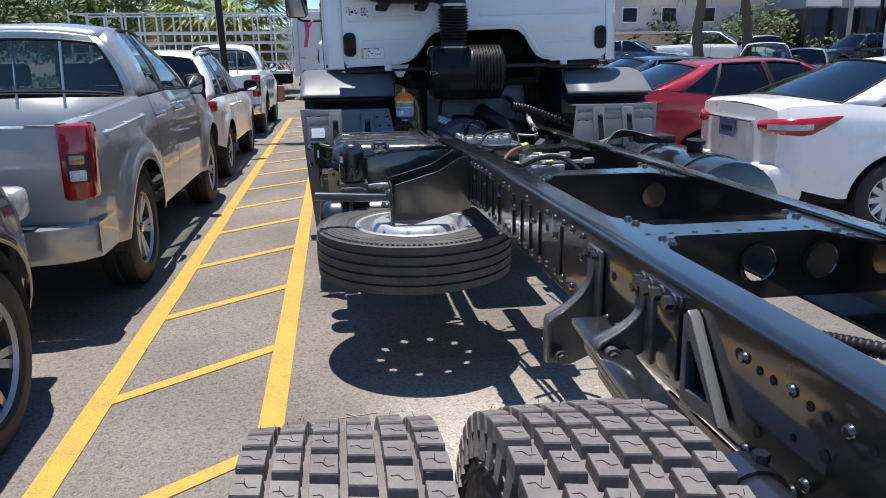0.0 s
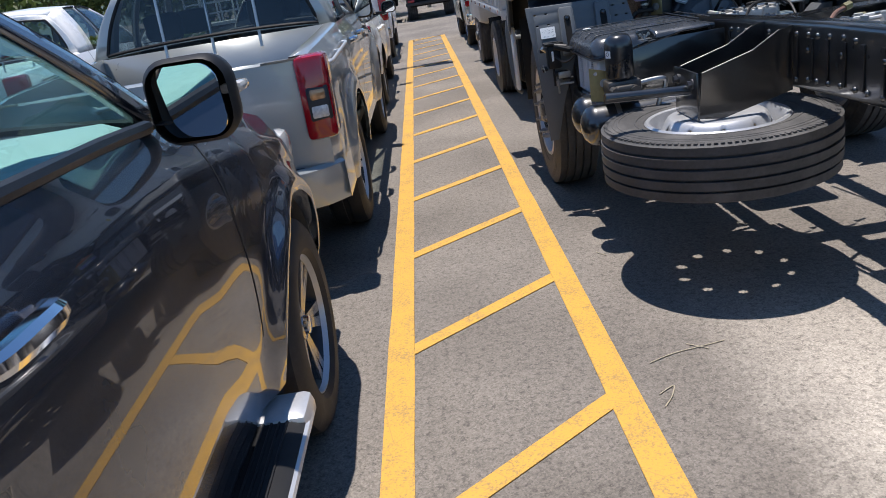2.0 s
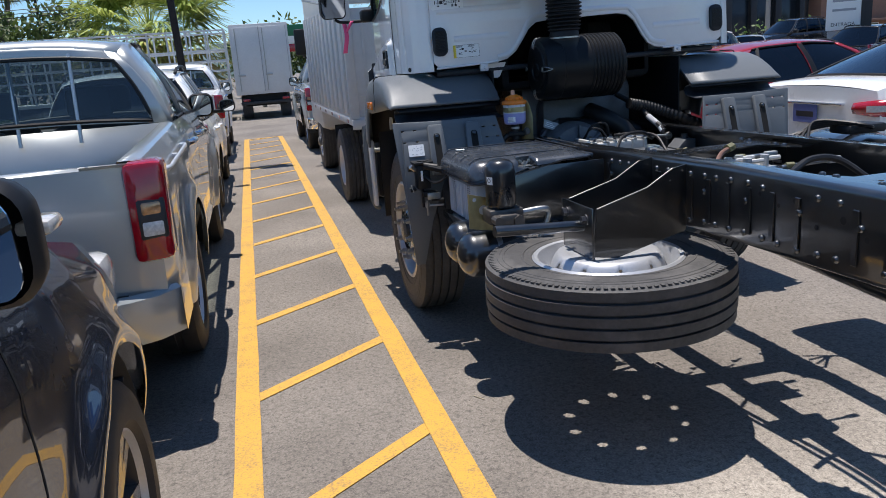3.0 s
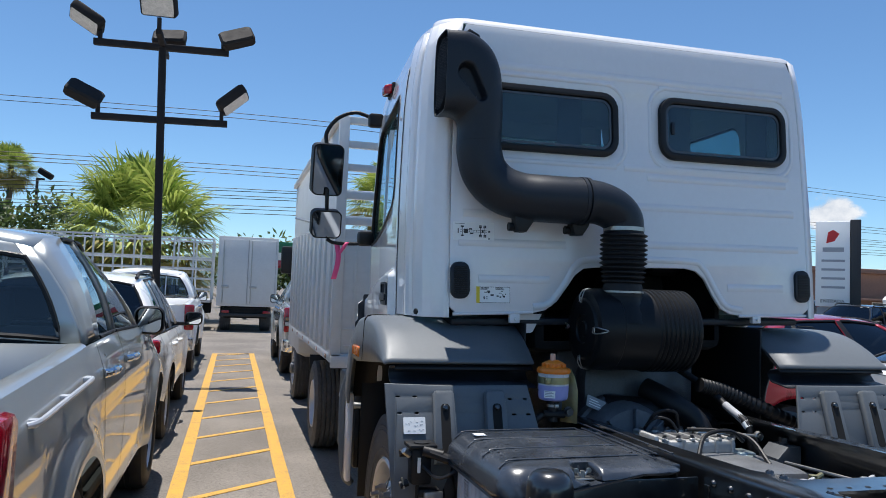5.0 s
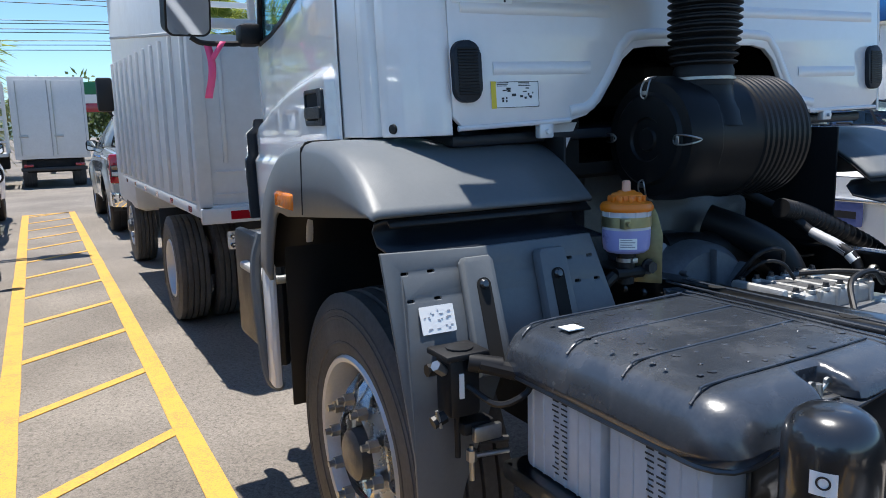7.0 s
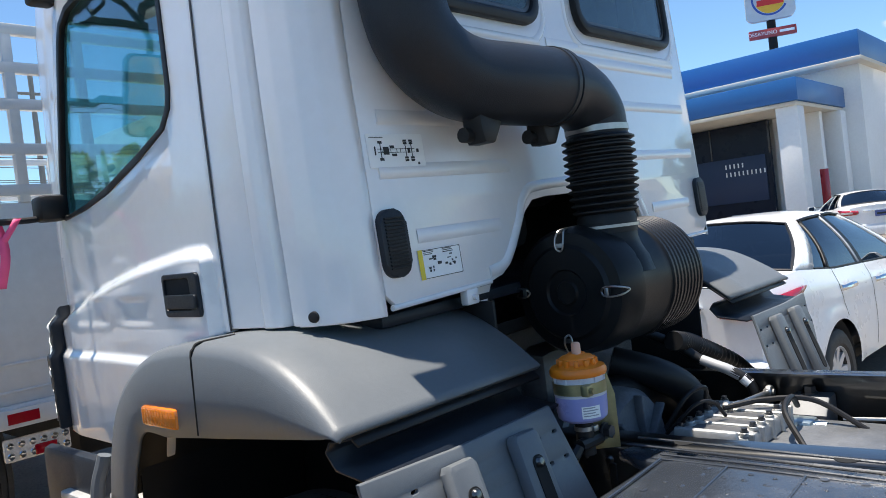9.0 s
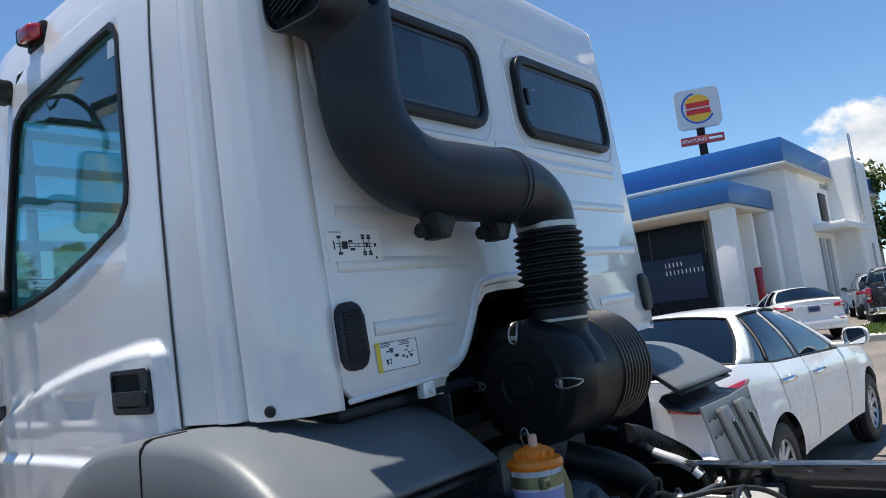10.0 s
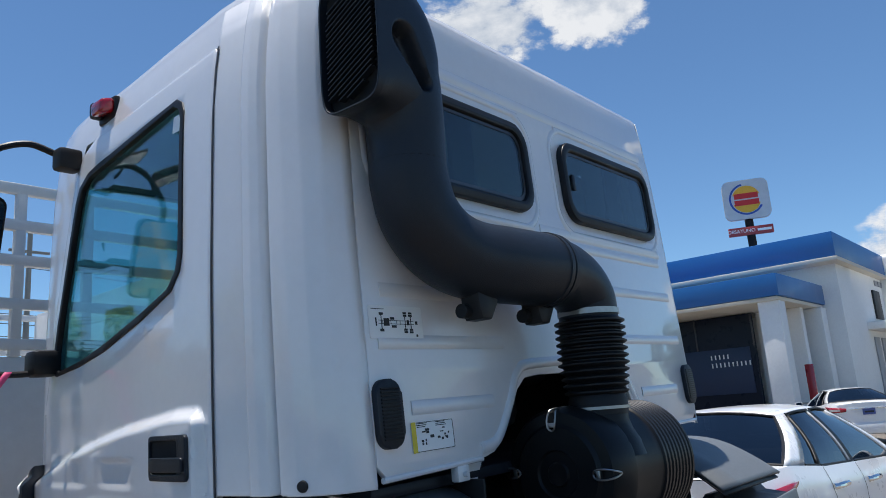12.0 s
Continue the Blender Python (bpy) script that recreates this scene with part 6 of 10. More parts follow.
tube(bm, [(1.20, 5.68, 1.19), (1.34, 5.70, 1.16), (1.49, 5.70, 1.105), (1.70, 5.70, 1.02), (1.86, 5.70, 0.93)], lambda t: 0.031 + 0.003 * math.sin(t * 170), 14, 28)
part("outlet_hose", bm, BLACKRUBBER, truck, "ribbed black hose")

# ---------- fluid reservoir ----------
res = thing("fluid_reservoir", "lilac fluid reservoir with an orange screw cap", "")
res.parent = truck
RC = Matrix.Translation((0.445, 5.56, 0)) @ Matrix.Diagonal((0.67, 0.67, 1.0, 1.0))
bm = bmesh.new()
lathe(bm, [(0, 1.145), (0.074, 1.145), (0.086, 1.152), (0.090, 1.165), (0.092, 1.205)], 32, RC)
part("tank", bm, LILAC, res, "lilac see-through lower tank")
bm = bmesh.new()
lathe(bm, [(0.092, 1.205), (0.088, 1.252), (0.080, 1.258), (0, 1.258)], 32, RC)
for k in range(10):
    a = 2 * math.pi * k / 10
    box(bm, (0.080, -0.006, 1.235), (0.093, 0.006, 1.256), 0.002, RC @ Matrix.Rotation(a, 4, "Z"))
part("upper_tank", bm, PALEPLASTIC, res)
bm = bmesh.new()
lathe(bm, [(0.0, 1.252), (0.098, 1.252), (0.101, 1.256), (0.101, 1.264), (0.094, 1.272), (0.070, 1.276), (0.062, 1.280), (0.060, 1.292), (0.054, 1.296), (0.036, 1.299), (0.030, 1.303), (0, 1.304)], 36, RC)
for k in range(12):
    a = 2 * math.pi * k / 12
    box(bm, (0.052, -0.008, 1.274), (0.073, 0.008, 1.290), 0.003, RC @ Matrix.Rotation(a, 4, "Z"))
part("cap", bm, ORANGE, res, "orange stepped screw cap")
bm = bmesh.new()
lathe(bm, [(0, 1.330), (0.012, 1.329), (0.016, 1.325), (0.017, 1.300)], 14, RC @ Matrix.Translation((-0.012, -0.01, 0)))
part("breather", bm, surface("pale_orange", (0.75, 0.38, 0.25), 0.4), res)
bm = bmesh.new()
lathe(bm, [(0.0905, 1.212), (0.0945, 1.212), (0.0945, 1.238), (0.0905, 1.238)], 32, RC)
box(bm, (0.385, 5.500, 1.212), (0.408, 5.520, 1.238), 0.003)
rod(bm, (0.394, 5.49, 1.225), (0.394, 5.51, 1.225), 0.007, 6)
strap = part("strap", bm, ZINC, res, "yellow zinc strap")
bm = plate([(-0.03, -0.13), (0.045, -0.13), (0.045, 0.0), (0.03, 0.055), (0.012, 0.085), (-0.018, 0.085), (-0.018, -0.02)], [rounded(0.022, 0.016, 0.004, 2, 0.008, -0.085), rounded(0.012, 0.03, 0.004, 2, 0.0, 0.04)], 0.004, 0.001)
part("bracket", moved(bm, Matrix.Translation((0.505, 5.555, 1.185)) @ Matrix.Rotation(radians(-52), 4, "Z") @ XZ), ZINC, res, "yellow zinc bracket plate")
piece("bolt", HEX, strap, Matrix.Translation((0.505, 5.545, 1.10)) @ Matrix.Rotation(radians(90), 4, "X"))
bm = bmesh.new()
lathe(bm, [(0.0920, 1.158), (0.0924, 1.186)], 8, RC @ Matrix.Rotation(radians(212), 4, "Z"), arc=radians(42))
lab = part("label", bm, LABEL, res, "white label with small print", smooth=50)
bm = bmesh.new()
for k in range(4):
    lathe(bm, [(0.0931, 1.163 + 0.006 * k), (0.0931, 1.1655 + 0.006 * k)], 6, RC @ Matrix.Rotation(radians(215), 4, "Z"), arc=radians(34 - 7 * (k % 2)))
part("print", bm, INKGREY, lab, smooth=50)
bm = bmesh.new()
rod(bm, (0.445, 5.56, 1.147), (0.445, 5.56, 1.06), 0.022, 14)
rod(bm, (0.40, 5.55, 1.090), (0.49, 5.55, 1.088), 0.016, 10)
tube(bm, [(0.40, 5.55, 1.090), (0.37, 5.56, 1.05), (0.40, 5.60, 0.95), (0.5, 5.65, 0.9)], 0.014, 8)
hose = part("hose", bm, BLACKRUBBER, res)
bm = bmesh.new()
lathe(bm, [(0.0225, 1.118), (0.0245, 1.118), (0.0245, 1.128), (0.0225, 1.128)], 16, Matrix.Translation((0.445, 5.56, 0)))
box(bm, (0.440, 5.528, 1.116), (0.458, 5.540, 1.130), 0.003)
part("hose_clamp", bm, STEEL, hose, "bright steel hose clamp")

# ---------- engine, gearbox, lines between the rails ----------
bm = boxed((0.62, 5.95, 0.62), (1.38, 7.3, 1.36), 0.08)
box(bm, (0.72, 5.85, 0.70), (1.28, 6.0, 1.25), 0.06)
part("engine", bm, IRON, truck, "black engine block under the cab")
bm = bmesh.new()
lathe(bm, [(0, 0.0), (0.06, 0.0), (0.10, 0.012), (0.19, 0.02), (0.215, 0.05), (0.225, 0.16), (0.24, 0.17), (0.24, 0.22)], 40, Matrix.Translation((0.866, 5.64, 0.915)) @ AX["y"] @ Matrix.Scale(0.90, 4))
bell = part("bell_housing", bm, surface("dull_cast_grey", (0.13, 0.137, 0.15), 0.5, 0.2, 0, 0.2, 60, 6, 0.3, 120), truck, "dull grey bell housing")
bm = bmesh.new()
for k in range(8):
    a = 2 * math.pi * k / 8
    box(bm, (0.06, -0.006, -0.012), (0.20, 0.006, 0.02), 0.004, Matrix.Translation((0.866, 5.64, 0.915)) @ AX["y"] @ Matrix.Scale(0.90, 4) @ Matrix.Rotation(a, 4, "Z"))
pieces("housing_rib", bm, bell.data.materials[0], bell)
gb = thing("gearbox", "cast aluminium gearbox with bolts, rods and hoses", "")
gb.parent = truck
gb.matrix_basis = Matrix.Translation((-0.03, 0.0, 0.05))
part("case", boxed((0.78, 5.00, 0.68), (1.24, 5.62, 0.925), 0.04), surface("dark_alloy", (0.20, 0.205, 0.21), 0.45, 0.5, 0, 0.2, 60, 8, 0.3, 120), gb)
part("end_plate", boxed((0.797, 5.33, 0.90), (0.822, 5.50, 0.990), 0.010), ALUMINIUM, gb, "pale end plate")
bm = boxed((0.822, 5.31, 0.915), (1.150, 5.51, 0.972), 0.014)
for k in range(5):  # ribs of the casting
    box(bm, (0.835 + 0.072 * k, 5.300, 0.925), (0.845 + 0.072 * k, 5.515, 0.980), 0.003, None, 1)
cover = part("top_cover", bm, ALUMINIUM, gb, "bright aluminium top cover with ribs and round bosses")
# thin dark plates on the cover, coloured as the shade of sunk panels
for k in range(4):
    part("recess_shade", boxed((0.853 + 0.072 * k, 5.345, 0.9735), (0.899 + 0.072 * k, 5.475, 0.9755), 0.0), RECESSGREY, cover, "dark flat plate for the shade of a sunk panel", smooth=None)
for k in range(6):
    for y in (5.325, 5.495):
        bm = bmesh.new()
        lathe(bm, [(0, 0.012), (0.009, 0.0115), (0.012, 0.008), (0.012, 0.0)], 14)
        part("boss", bm, ALUMINIUM, cover, at=Matrix.Translation((0.838 + 0.060 * k, y, 0.972)))
        piece("bolt", HEX, cover, Matrix.Translation((0.838 + 0.060 * k, y, 0.982)) @ Matrix.Scale(0.5, 4))
bm = bmesh.new()
rod(bm, (1.053, 5.454, 0.978), (1.349, 5.438, 0.959), 0.0085, 12)
rod(bm, (1.053, 5.454, 0.978), (1.13, 5.45, 0.973), 0.012, 8)
part("shift_rod", bm, STEEL, gb, "bright shift rod with an eye at each end")
for p in ((1.053, 5.454, 0.978), (1.349, 5.438, 0.959)):
    eye = bmesh.new()
    lathe(eye, [(0.012 + 0.010 * (1 + math.cos(a)) / 2, 0.010 * math.sin(a)) for a in np.linspace(0, 2 * math.pi, 9)[:-1]], 20, Matrix.Translation(p) @ AX["y"], close=True)
    rod(eye, (p[0], p[1] - 0.016, p[2]), (p[0], p[1] + 0.016, p[2]), 0.010, 10)
    part("rod_eye", eye, STEEL, gb)
bm = bmesh.new()
rod(bm, (1.050, 5.47, 0.94), (1.053, 5.460, 0.978), 0.012, 10)
rod(bm, (1.349, 5.45, 0.85), (1.349, 5.45, 0.955), 0.010, 10)
pieces("lever", bm, DARKSTEEL, gb)
bm = bmesh.new()  # grey actuator block with a sloping shoulder
prism(bm, [(-0.055, -0.055), (0.055, -0.055), (0.055, 0.045), (-0.010, 0.045), (-0.055, 0.0)], 0.11, Matrix.Translation((1.360, 5.375, 0.905)) @ XZ, 0.006)
block = part("actuator", bm, surface("grey_cast", (0.13, 0.135, 0.14), 0.5, 0.2, 0, 0.15), gb, "grey cast actuator block")
piece("bolt", HEX, block, Matrix.Translation((1.383, 5.33, 0.950)) @ Matrix.Scale(1.15, 4))
bm = plate([(0, 0), (0.085, 0.015), (0.095, 0.075), (0.03, 0.095), (0.0, 0.07)], [[(0.025, 0.025), (0.070, 0.032), (0.074, 0.062), (0.030, 0.072)]], 0.05, 0.003)
part("cable_bracket", moved(bm, Matrix.Translation((1.415, 5.31, 0.845)) @ XZ), CHASSIS, gb, "black bent cable bracket")
bm = boxed((1.125, 5.255, 0.885), (1.200, 5.345, 0.935), 0.010)
rod(bm, (1.16, 5.26, 0.91), (1.16, 5.222, 0.91), 0.022, 6)
rod(bm, (1.16, 5.225, 0.91), (1.16, 5.195, 0.912), 0.014, 12)
part("switch", bm, surface("blue_zinc", (0.42, 0.50, 0.52), 0.35, 0.8, 0, 0.15), gb, "bluish zinc pressure switch")
for pts, r in (([(0.88, 5.56, 0.96), (0.91, 5.50, 1.05), (0.98, 5.48, 1.055), (1.01, 5.50, 0.99)], 0.007), ([(0.90, 5.20, 0.93), (0.98, 5.27, 1.00), (1.10, 5.29, 1.012), (1.17, 5.30, 0.97)], 0.008), ([(1.02, 5.45, 0.99), (1.10, 5.36, 1.00), (1.16, 5.25, 0.99), (1.15, 5.12, 0.92)], 0.008), ([(0.86, 5.55, 0.95), (0.88, 5.47, 1.03), (0.93, 5.44, 1.03), (0.96, 5.42, 0.985)], 0.005)):
    bm = bmesh.new()
    tube(bm, pts, r, 8, 8)
    part("cable", bm, BLACKRUBBER, gb)
for dz in (0.0, 0.022):
    bm = bmesh.new()
    tube(bm, [(1.30, 5.22, 0.88 + dz), (1.34, 4.9, 0.885 + dz), (1.36, 4.5, 0.89 + dz)], 0.007, 8, 4)
    part("steel_pipe", bm, STEEL, gb)
bm = bmesh.new()
tube(bm, [(1.20, 5.84, 1.24), (1.28, 5.72, 1.165), (1.308, 5.64, 1.105), (1.305, 5.56, 1.080), (1.318, 5.499, 1.038), (1.32, 5.48, 0.97), (1.32, 5.47, 0.87)], 0.0165, 12)
hose = part("coolant_hose", bm, BLACKRUBBER, truck, "dark hose with a bright band")
bm = bmesh.new()
tube(bm, [(1.314, 5.516, 1.053), (1.319, 5.497, 1.033)], 0.0180, 14, 2)
part("band", bm, LABEL, hose)
bm = bmesh.new()
tube(bm, [(1.308, 5.642, 1.107), (1.306, 5.60, 1.093), (1.305, 5.56, 1.080), (1.313, 5.522, 1.058)], 0.0172, 14, 4)
part("sleeve", bm, INKGREY, hose, "pale grey woven sleeve")
bm = bmesh.new()
tube(bm, [(1.00, 5.80, 1.16), (1.07, 5.68, 1.11), (1.15, 5.63, 1.04), (1.185, 5.60, 0.93), (1.18, 5.58, 0.8)], 0.05, 14)
part("intake_hose", bm, BLACKRUBBER, truck)
pl = frame_of((0.735, 5.752, 1.098), (0.93, 0, -0.36), (0.30, 0.35, 0.88))
bm = bmesh.new()
prism(bm, rounded(0.095, 0.05, 0.004, 2), 0.002, pl)
tag_ = part("engine_tag", bm, INKGREY, truck, "pale printed tag on the engine")
bm = bmesh.new()
for k in range(3):
    box(bm, (-0.036, -0.014 + 0.011 * k, 0.002), (0.034 - 0.012 * k, -0.010 + 0.011 * k, 0.0026), 0, pl)
part("print", bm, LABEL, tag_, smooth=None)
# lines and joints over the second cross member
bm = bmesh.new()
tube(bm, [(0.78, 3.75, 1.06), (0.90, 3.80, 1.09), (1.0, 3.78, 1.08), (1.08, 3.7, 1.0)], 0.012, 8)
tube(bm, [(0.73, 4.8, 1.0), (0.80, 4.2, 1.03), (0.86, 3.6, 1.02), (0.80, 3.0, 0.95), (0.78, 2.5, 0.92)], 0.010, 8)
tube(bm, [(0.76, 4.8, 0.98), (0.83, 4.2, 1.0), (0.90, 3.6, 0.99), (0.84, 3.0, 0.93), (0.80, 1.0, 0.92)], 0.012, 8)
pieces("brake_line", bm, BLACKRUBBER, truck)
bm = bmesh.new()
for x, y in ((0.94, 4.33), (1.02, 4.37), (0.99, 4.27), (1.10, 4.31)):
    rod(bm, (x, y, 0.985), (x, y, 1.035), 0.018, 10)
    rod(bm, (x, y, 1.018), (x + 0.06, y - 0.02, 1.022), 0.010, 8)
box(bm, (0.90, 4.23, 0.95), (1.14, 4.41, 0.99), 0.01)
part("relay_valve", bm, ALUMINIUM, truck, "aluminium relay valve with pipe joints")
bm = bmesh.new()
lathe(bm, [(0.0, -0.07), (0.105, -0.07), (0.128, -0.055), (0.128, 0.045), (0.135, 0.05), (0.135, 0.07), (0.0, 0.07)], 36, Matrix.Translation((0.955, 4.0, 0.895)) @ AX["y"])
drum = part("shaft_brake_drum", bm, CHASSIS, truck, "black brake drum on the propeller shaft")
bm = bmesh.new()
lathe(bm, [(0.1285, -0.03), (0.1305, -0.03), (0.1305, -0.002), (0.1285, -0.002)], 36, Matrix.Translation((0.955, 4.0, 0.895)) @ AX["y"])
part("steel_band", bm, STEEL, drum, "bright steel band")
for a_, b_ in (((0.955, 4.02, 1.030), (1.195, 4.02, 1.038)), ((1.00, 4.38, 1.020), (1.19, 4.38, 1.022))):
    bm = bmesh.new()
    rod(bm, a_, b_, 0.0085, 10)
    bar = part("brake_rod", bm, STEEL, truck, "bright rod with a clevis at its end")
    bm = bmesh.new()
    box(bm, (b_[0] - 0.035, b_[1] - 0.013, b_[2] - 0.013), (b_[0] + 0.02, b_[1] + 0.013, b_[2] + 0.013), 0.004)
    part("clevis", bm, ALUMINIUM, bar)
    bm = bmesh.new()
    rod(bm, (a_[0] + 0.02, a_[1], a_[2] + 0.004), (a_[0] + 0.055, a_[1], a_[2] + 0.004), 0.0125, 6)
    part("lock_nut", bm, ZINC, bar)
bm = bmesh.new()
tube(bm, [(0.80, 4.22, 0.99), (0.835, 4.25, 1.035), (0.88, 4.29, 1.062), (0.945, 4.33, 1.075)], 0.010, 8)
hs = part("air_hose", bm, surface("brown_hose", (0.16, 0.085, 0.06), 0.5), truck, "brown air hose with a brass end")
bm = bmesh.new()
rod(bm, (0.93, 4.325, 1.073), (0.965, 4.34, 1.080), 0.019, 6)
part("brass_end", bm, ZINC, hs)
for k in range(5):
    x, y = 0.80 + 0.075 * k, 4.62 + 0.05 * (k % 3)
    bm = bmesh.new()
    rod(bm, (x, y, 0.97), (x, y, 1.035), 0.013, 8)
    rod(bm, (x, y, 1.02), (x + 0.05, y + 0.02, 1.03), 0.008, 8)
    part("pipe_joint", bm, (STEEL, ALUMINIUM, ZINC)[k % 3], truck)
bm = bmesh.new()
tube(bm, [(1.36, 1.30, 0.93), (1.20, 1.62, 0.945), (1.06, 1.82, 0.95), (0.95, 1.95, 0.945), (0.86, 2.15, 0.92), (0.80, 2.5, 0.90)], lambda t: 0.018 + 0.002 * math.sin(t * 420), 12, 40)
part("conduit", bm, BLACKRUBBER, truck, "ribbed black cable conduit")
bm = bmesh.new()
tube(bm, [(1.36, 1.20, 0.90), (1.20, 1.54, 0.91), (1.06, 1.76, 0.915), (0.95, 1.90, 0.91), (0.86, 2.10, 0.89), (0.80, 2.5, 0.87)], lambda t: 0.015 + 0.002 * math.sin(t * 420), 12, 40)
part("conduit", bm, BLACKRUBBER, truck, "ribbed black cable conduit")
bm = bmesh.new()
rod(bm, (CX + 0.03, AXLE_R + 0.2, 0.56), (CX - 0.02, 4.95, 0.80), 0.055, 20)
rod(bm, (CX, 3.2, 0.70), (CX, 3.3, 0.705), 0.09, 20)
part("prop_shaft", bm, CHASSIS, truck, "black propeller shaft")

# fuel tank on the far side
bm = bmesh.new()
prof = [(0, 0.0), (0.215, 0.004), (0.245, 0.02), (0.25, 0.05), (0.25, 1.02), (0.235, 1.06), (0, 1.07)]
lathe(bm, prof, 48, Matrix.Translation((1.84, 3.80, 0.79)) @ AX["y"])
tank = part("fuel_tank", bm, CHASSIS, truck, "black round fuel tank with straps")
for y in (4.05, 4.6):
    bm = bmesh.new()
    lathe(bm, [(0.252, -0.025), (0.258, -0.025), (0.258, 0.025), (0.252, 0.025)], 40, Matrix.Translation((1.84, y, 0.79)) @ AX["y"])
    part("strap", bm, CHASSIS, tank)
bm = bmesh.new()
rod(bm, (1.83, 4.22, 1.02), (1.83, 4.215, 1.09), 0.04, 18)
rod(bm, (1.83, 4.214, 1.08), (1.83, 4.212, 1.10), 0.048, 18)
part("filler_cap", bm, BLACKRUBBER, tank)
bm = bmesh.new()
for k in range(4):
    tube(bm, [(1.42, 4.6 - 0.05 * k, 1.05), (1.55, 4.55, 1.09 + 0.01 * k), (1.68, 4.5 - 0.04 * k, 1.10), (1.80, 4.5, 1.06)], 0.008, 6)
box(bm, (1.62, 4.42, 1.06), (1.82, 4.55, 1.10), 0.01)
pieces("fuel_line", bm, BLACKRUBBER, truck)


# ---------- cars ----------
GUNMETAL = surface("wheel_gunmetal", (0.035, 0.036, 0.04), 0.4, 0.4)
CARTYRE = surface("car_tyre_rubber", (0.026, 0.025, 0.025), 0.6, 0.0, 0.0, 0.25, 60, 6, 0.15, 220, dirt=((0.09, 0.08, 0.07), 0.35), spec=0.35)
MACHINED = surface("machined_dark_alloy", (0.34, 0.335, 0.33), 0.22, 0.9, 0.3, 0.1, 90, 6)


def car_wheel(parent, m, r, w, rim, spokes, mat, double=False):
    wheel = thing("wheel", "", "", at=m)
    wheel.parent = parent
    h = w / 2
    bm = bmesh.new()
    lathe(bm, [(rim, -h * 0.85), (rim + 0.02, -h * 0.98), (rim + (r - rim) * 0.5, -h), (r - 0.03, -h * 0.92), (r - 0.008, -h * 0.78), (r, -h * 0.5), (r, -0.02), (r - 0.008, -0.016), (r - 0.008, 0.016), (r, 0.02), (r, h * 0.5), (r - 0.008, h * 0.78), (r - 0.03, h * 0.92), (rim + (r - rim) * 0.5, h), (rim + 0.02, h * 0.98), (rim, h * 0.85)], 48)
    part("tyre", bm, CARTYRE, wheel, smooth=30)
    bm = bmesh.new()
    lathe(bm, [(rim - 0.012, h * 0.70), (rim - 0.020, h * 0.55), (rim - 0.03, -h * 0.6), (rim, -h * 0.8)], 40)
    part("barrel", bm, GUNMETAL, wheel)
    bm = bmesh.new()
    lathe(bm, [(rim + 0.006, h * 0.84), (rim - 0.006, h * 0.86), (rim - 0.012, h * 0.70)], 40)
    part("lip", bm, WHEELSILVER, wheel)
    bm = bmesh.new()
    lathe(bm, [(0.0, h * 0.775), (0.026, h * 0.77), (0.034, h * 0.735), (0.036, h * 0.60)], 20)
    part("hub_cap", bm, CHROME, wheel, "bright hub cap")
    bm = bmesh.new()
    lathe(bm, [(0, h * 0.72), (0.022, h * 0.72), (0.03, h * 0.64), (0.055, h * 0.60), (0.06, h * 0.35)], 20)
    for k in range(spokes):
        a = 2 * math.pi * k / spokes
        for da in ((-0.13, 0.13) if double else (0.0,)):
            mm = Matrix.Rotation(a + da, 4, "Z")
            w0, w1 = (0.016, 0.020) if double else (0.028, 0.022)
            pts = [(0.045, -w0), (0.045, w0), (rim - 0.012, w1), (rim - 0.012, -w1)]
            z0, z1 = h * 0.58, h * 0.70
            top = [bm.verts.new(mm @ Vector((x, y, z0 if x < 0.1 else z1))) for x, y in pts]
            low = [bm.verts.new(mm @ Vector((x, y * 1.3, (z0 if x < 0.1 else z1) - 0.04))) for x, y in pts]
            bm.faces.new(top)
            for i in range(4):
                bm.faces.new((low[i], low[(i + 1) % 4], top[(i + 1) % 4], top[i]))
    part("rim", bm, mat, wheel, "alloy rim")
    bm = bmesh.new()
    lathe(bm, [(0, -0.01), (rim - 0.03, -0.012)], 24)
    part("brake_disc", bm, IRON, wheel)
    return wheel


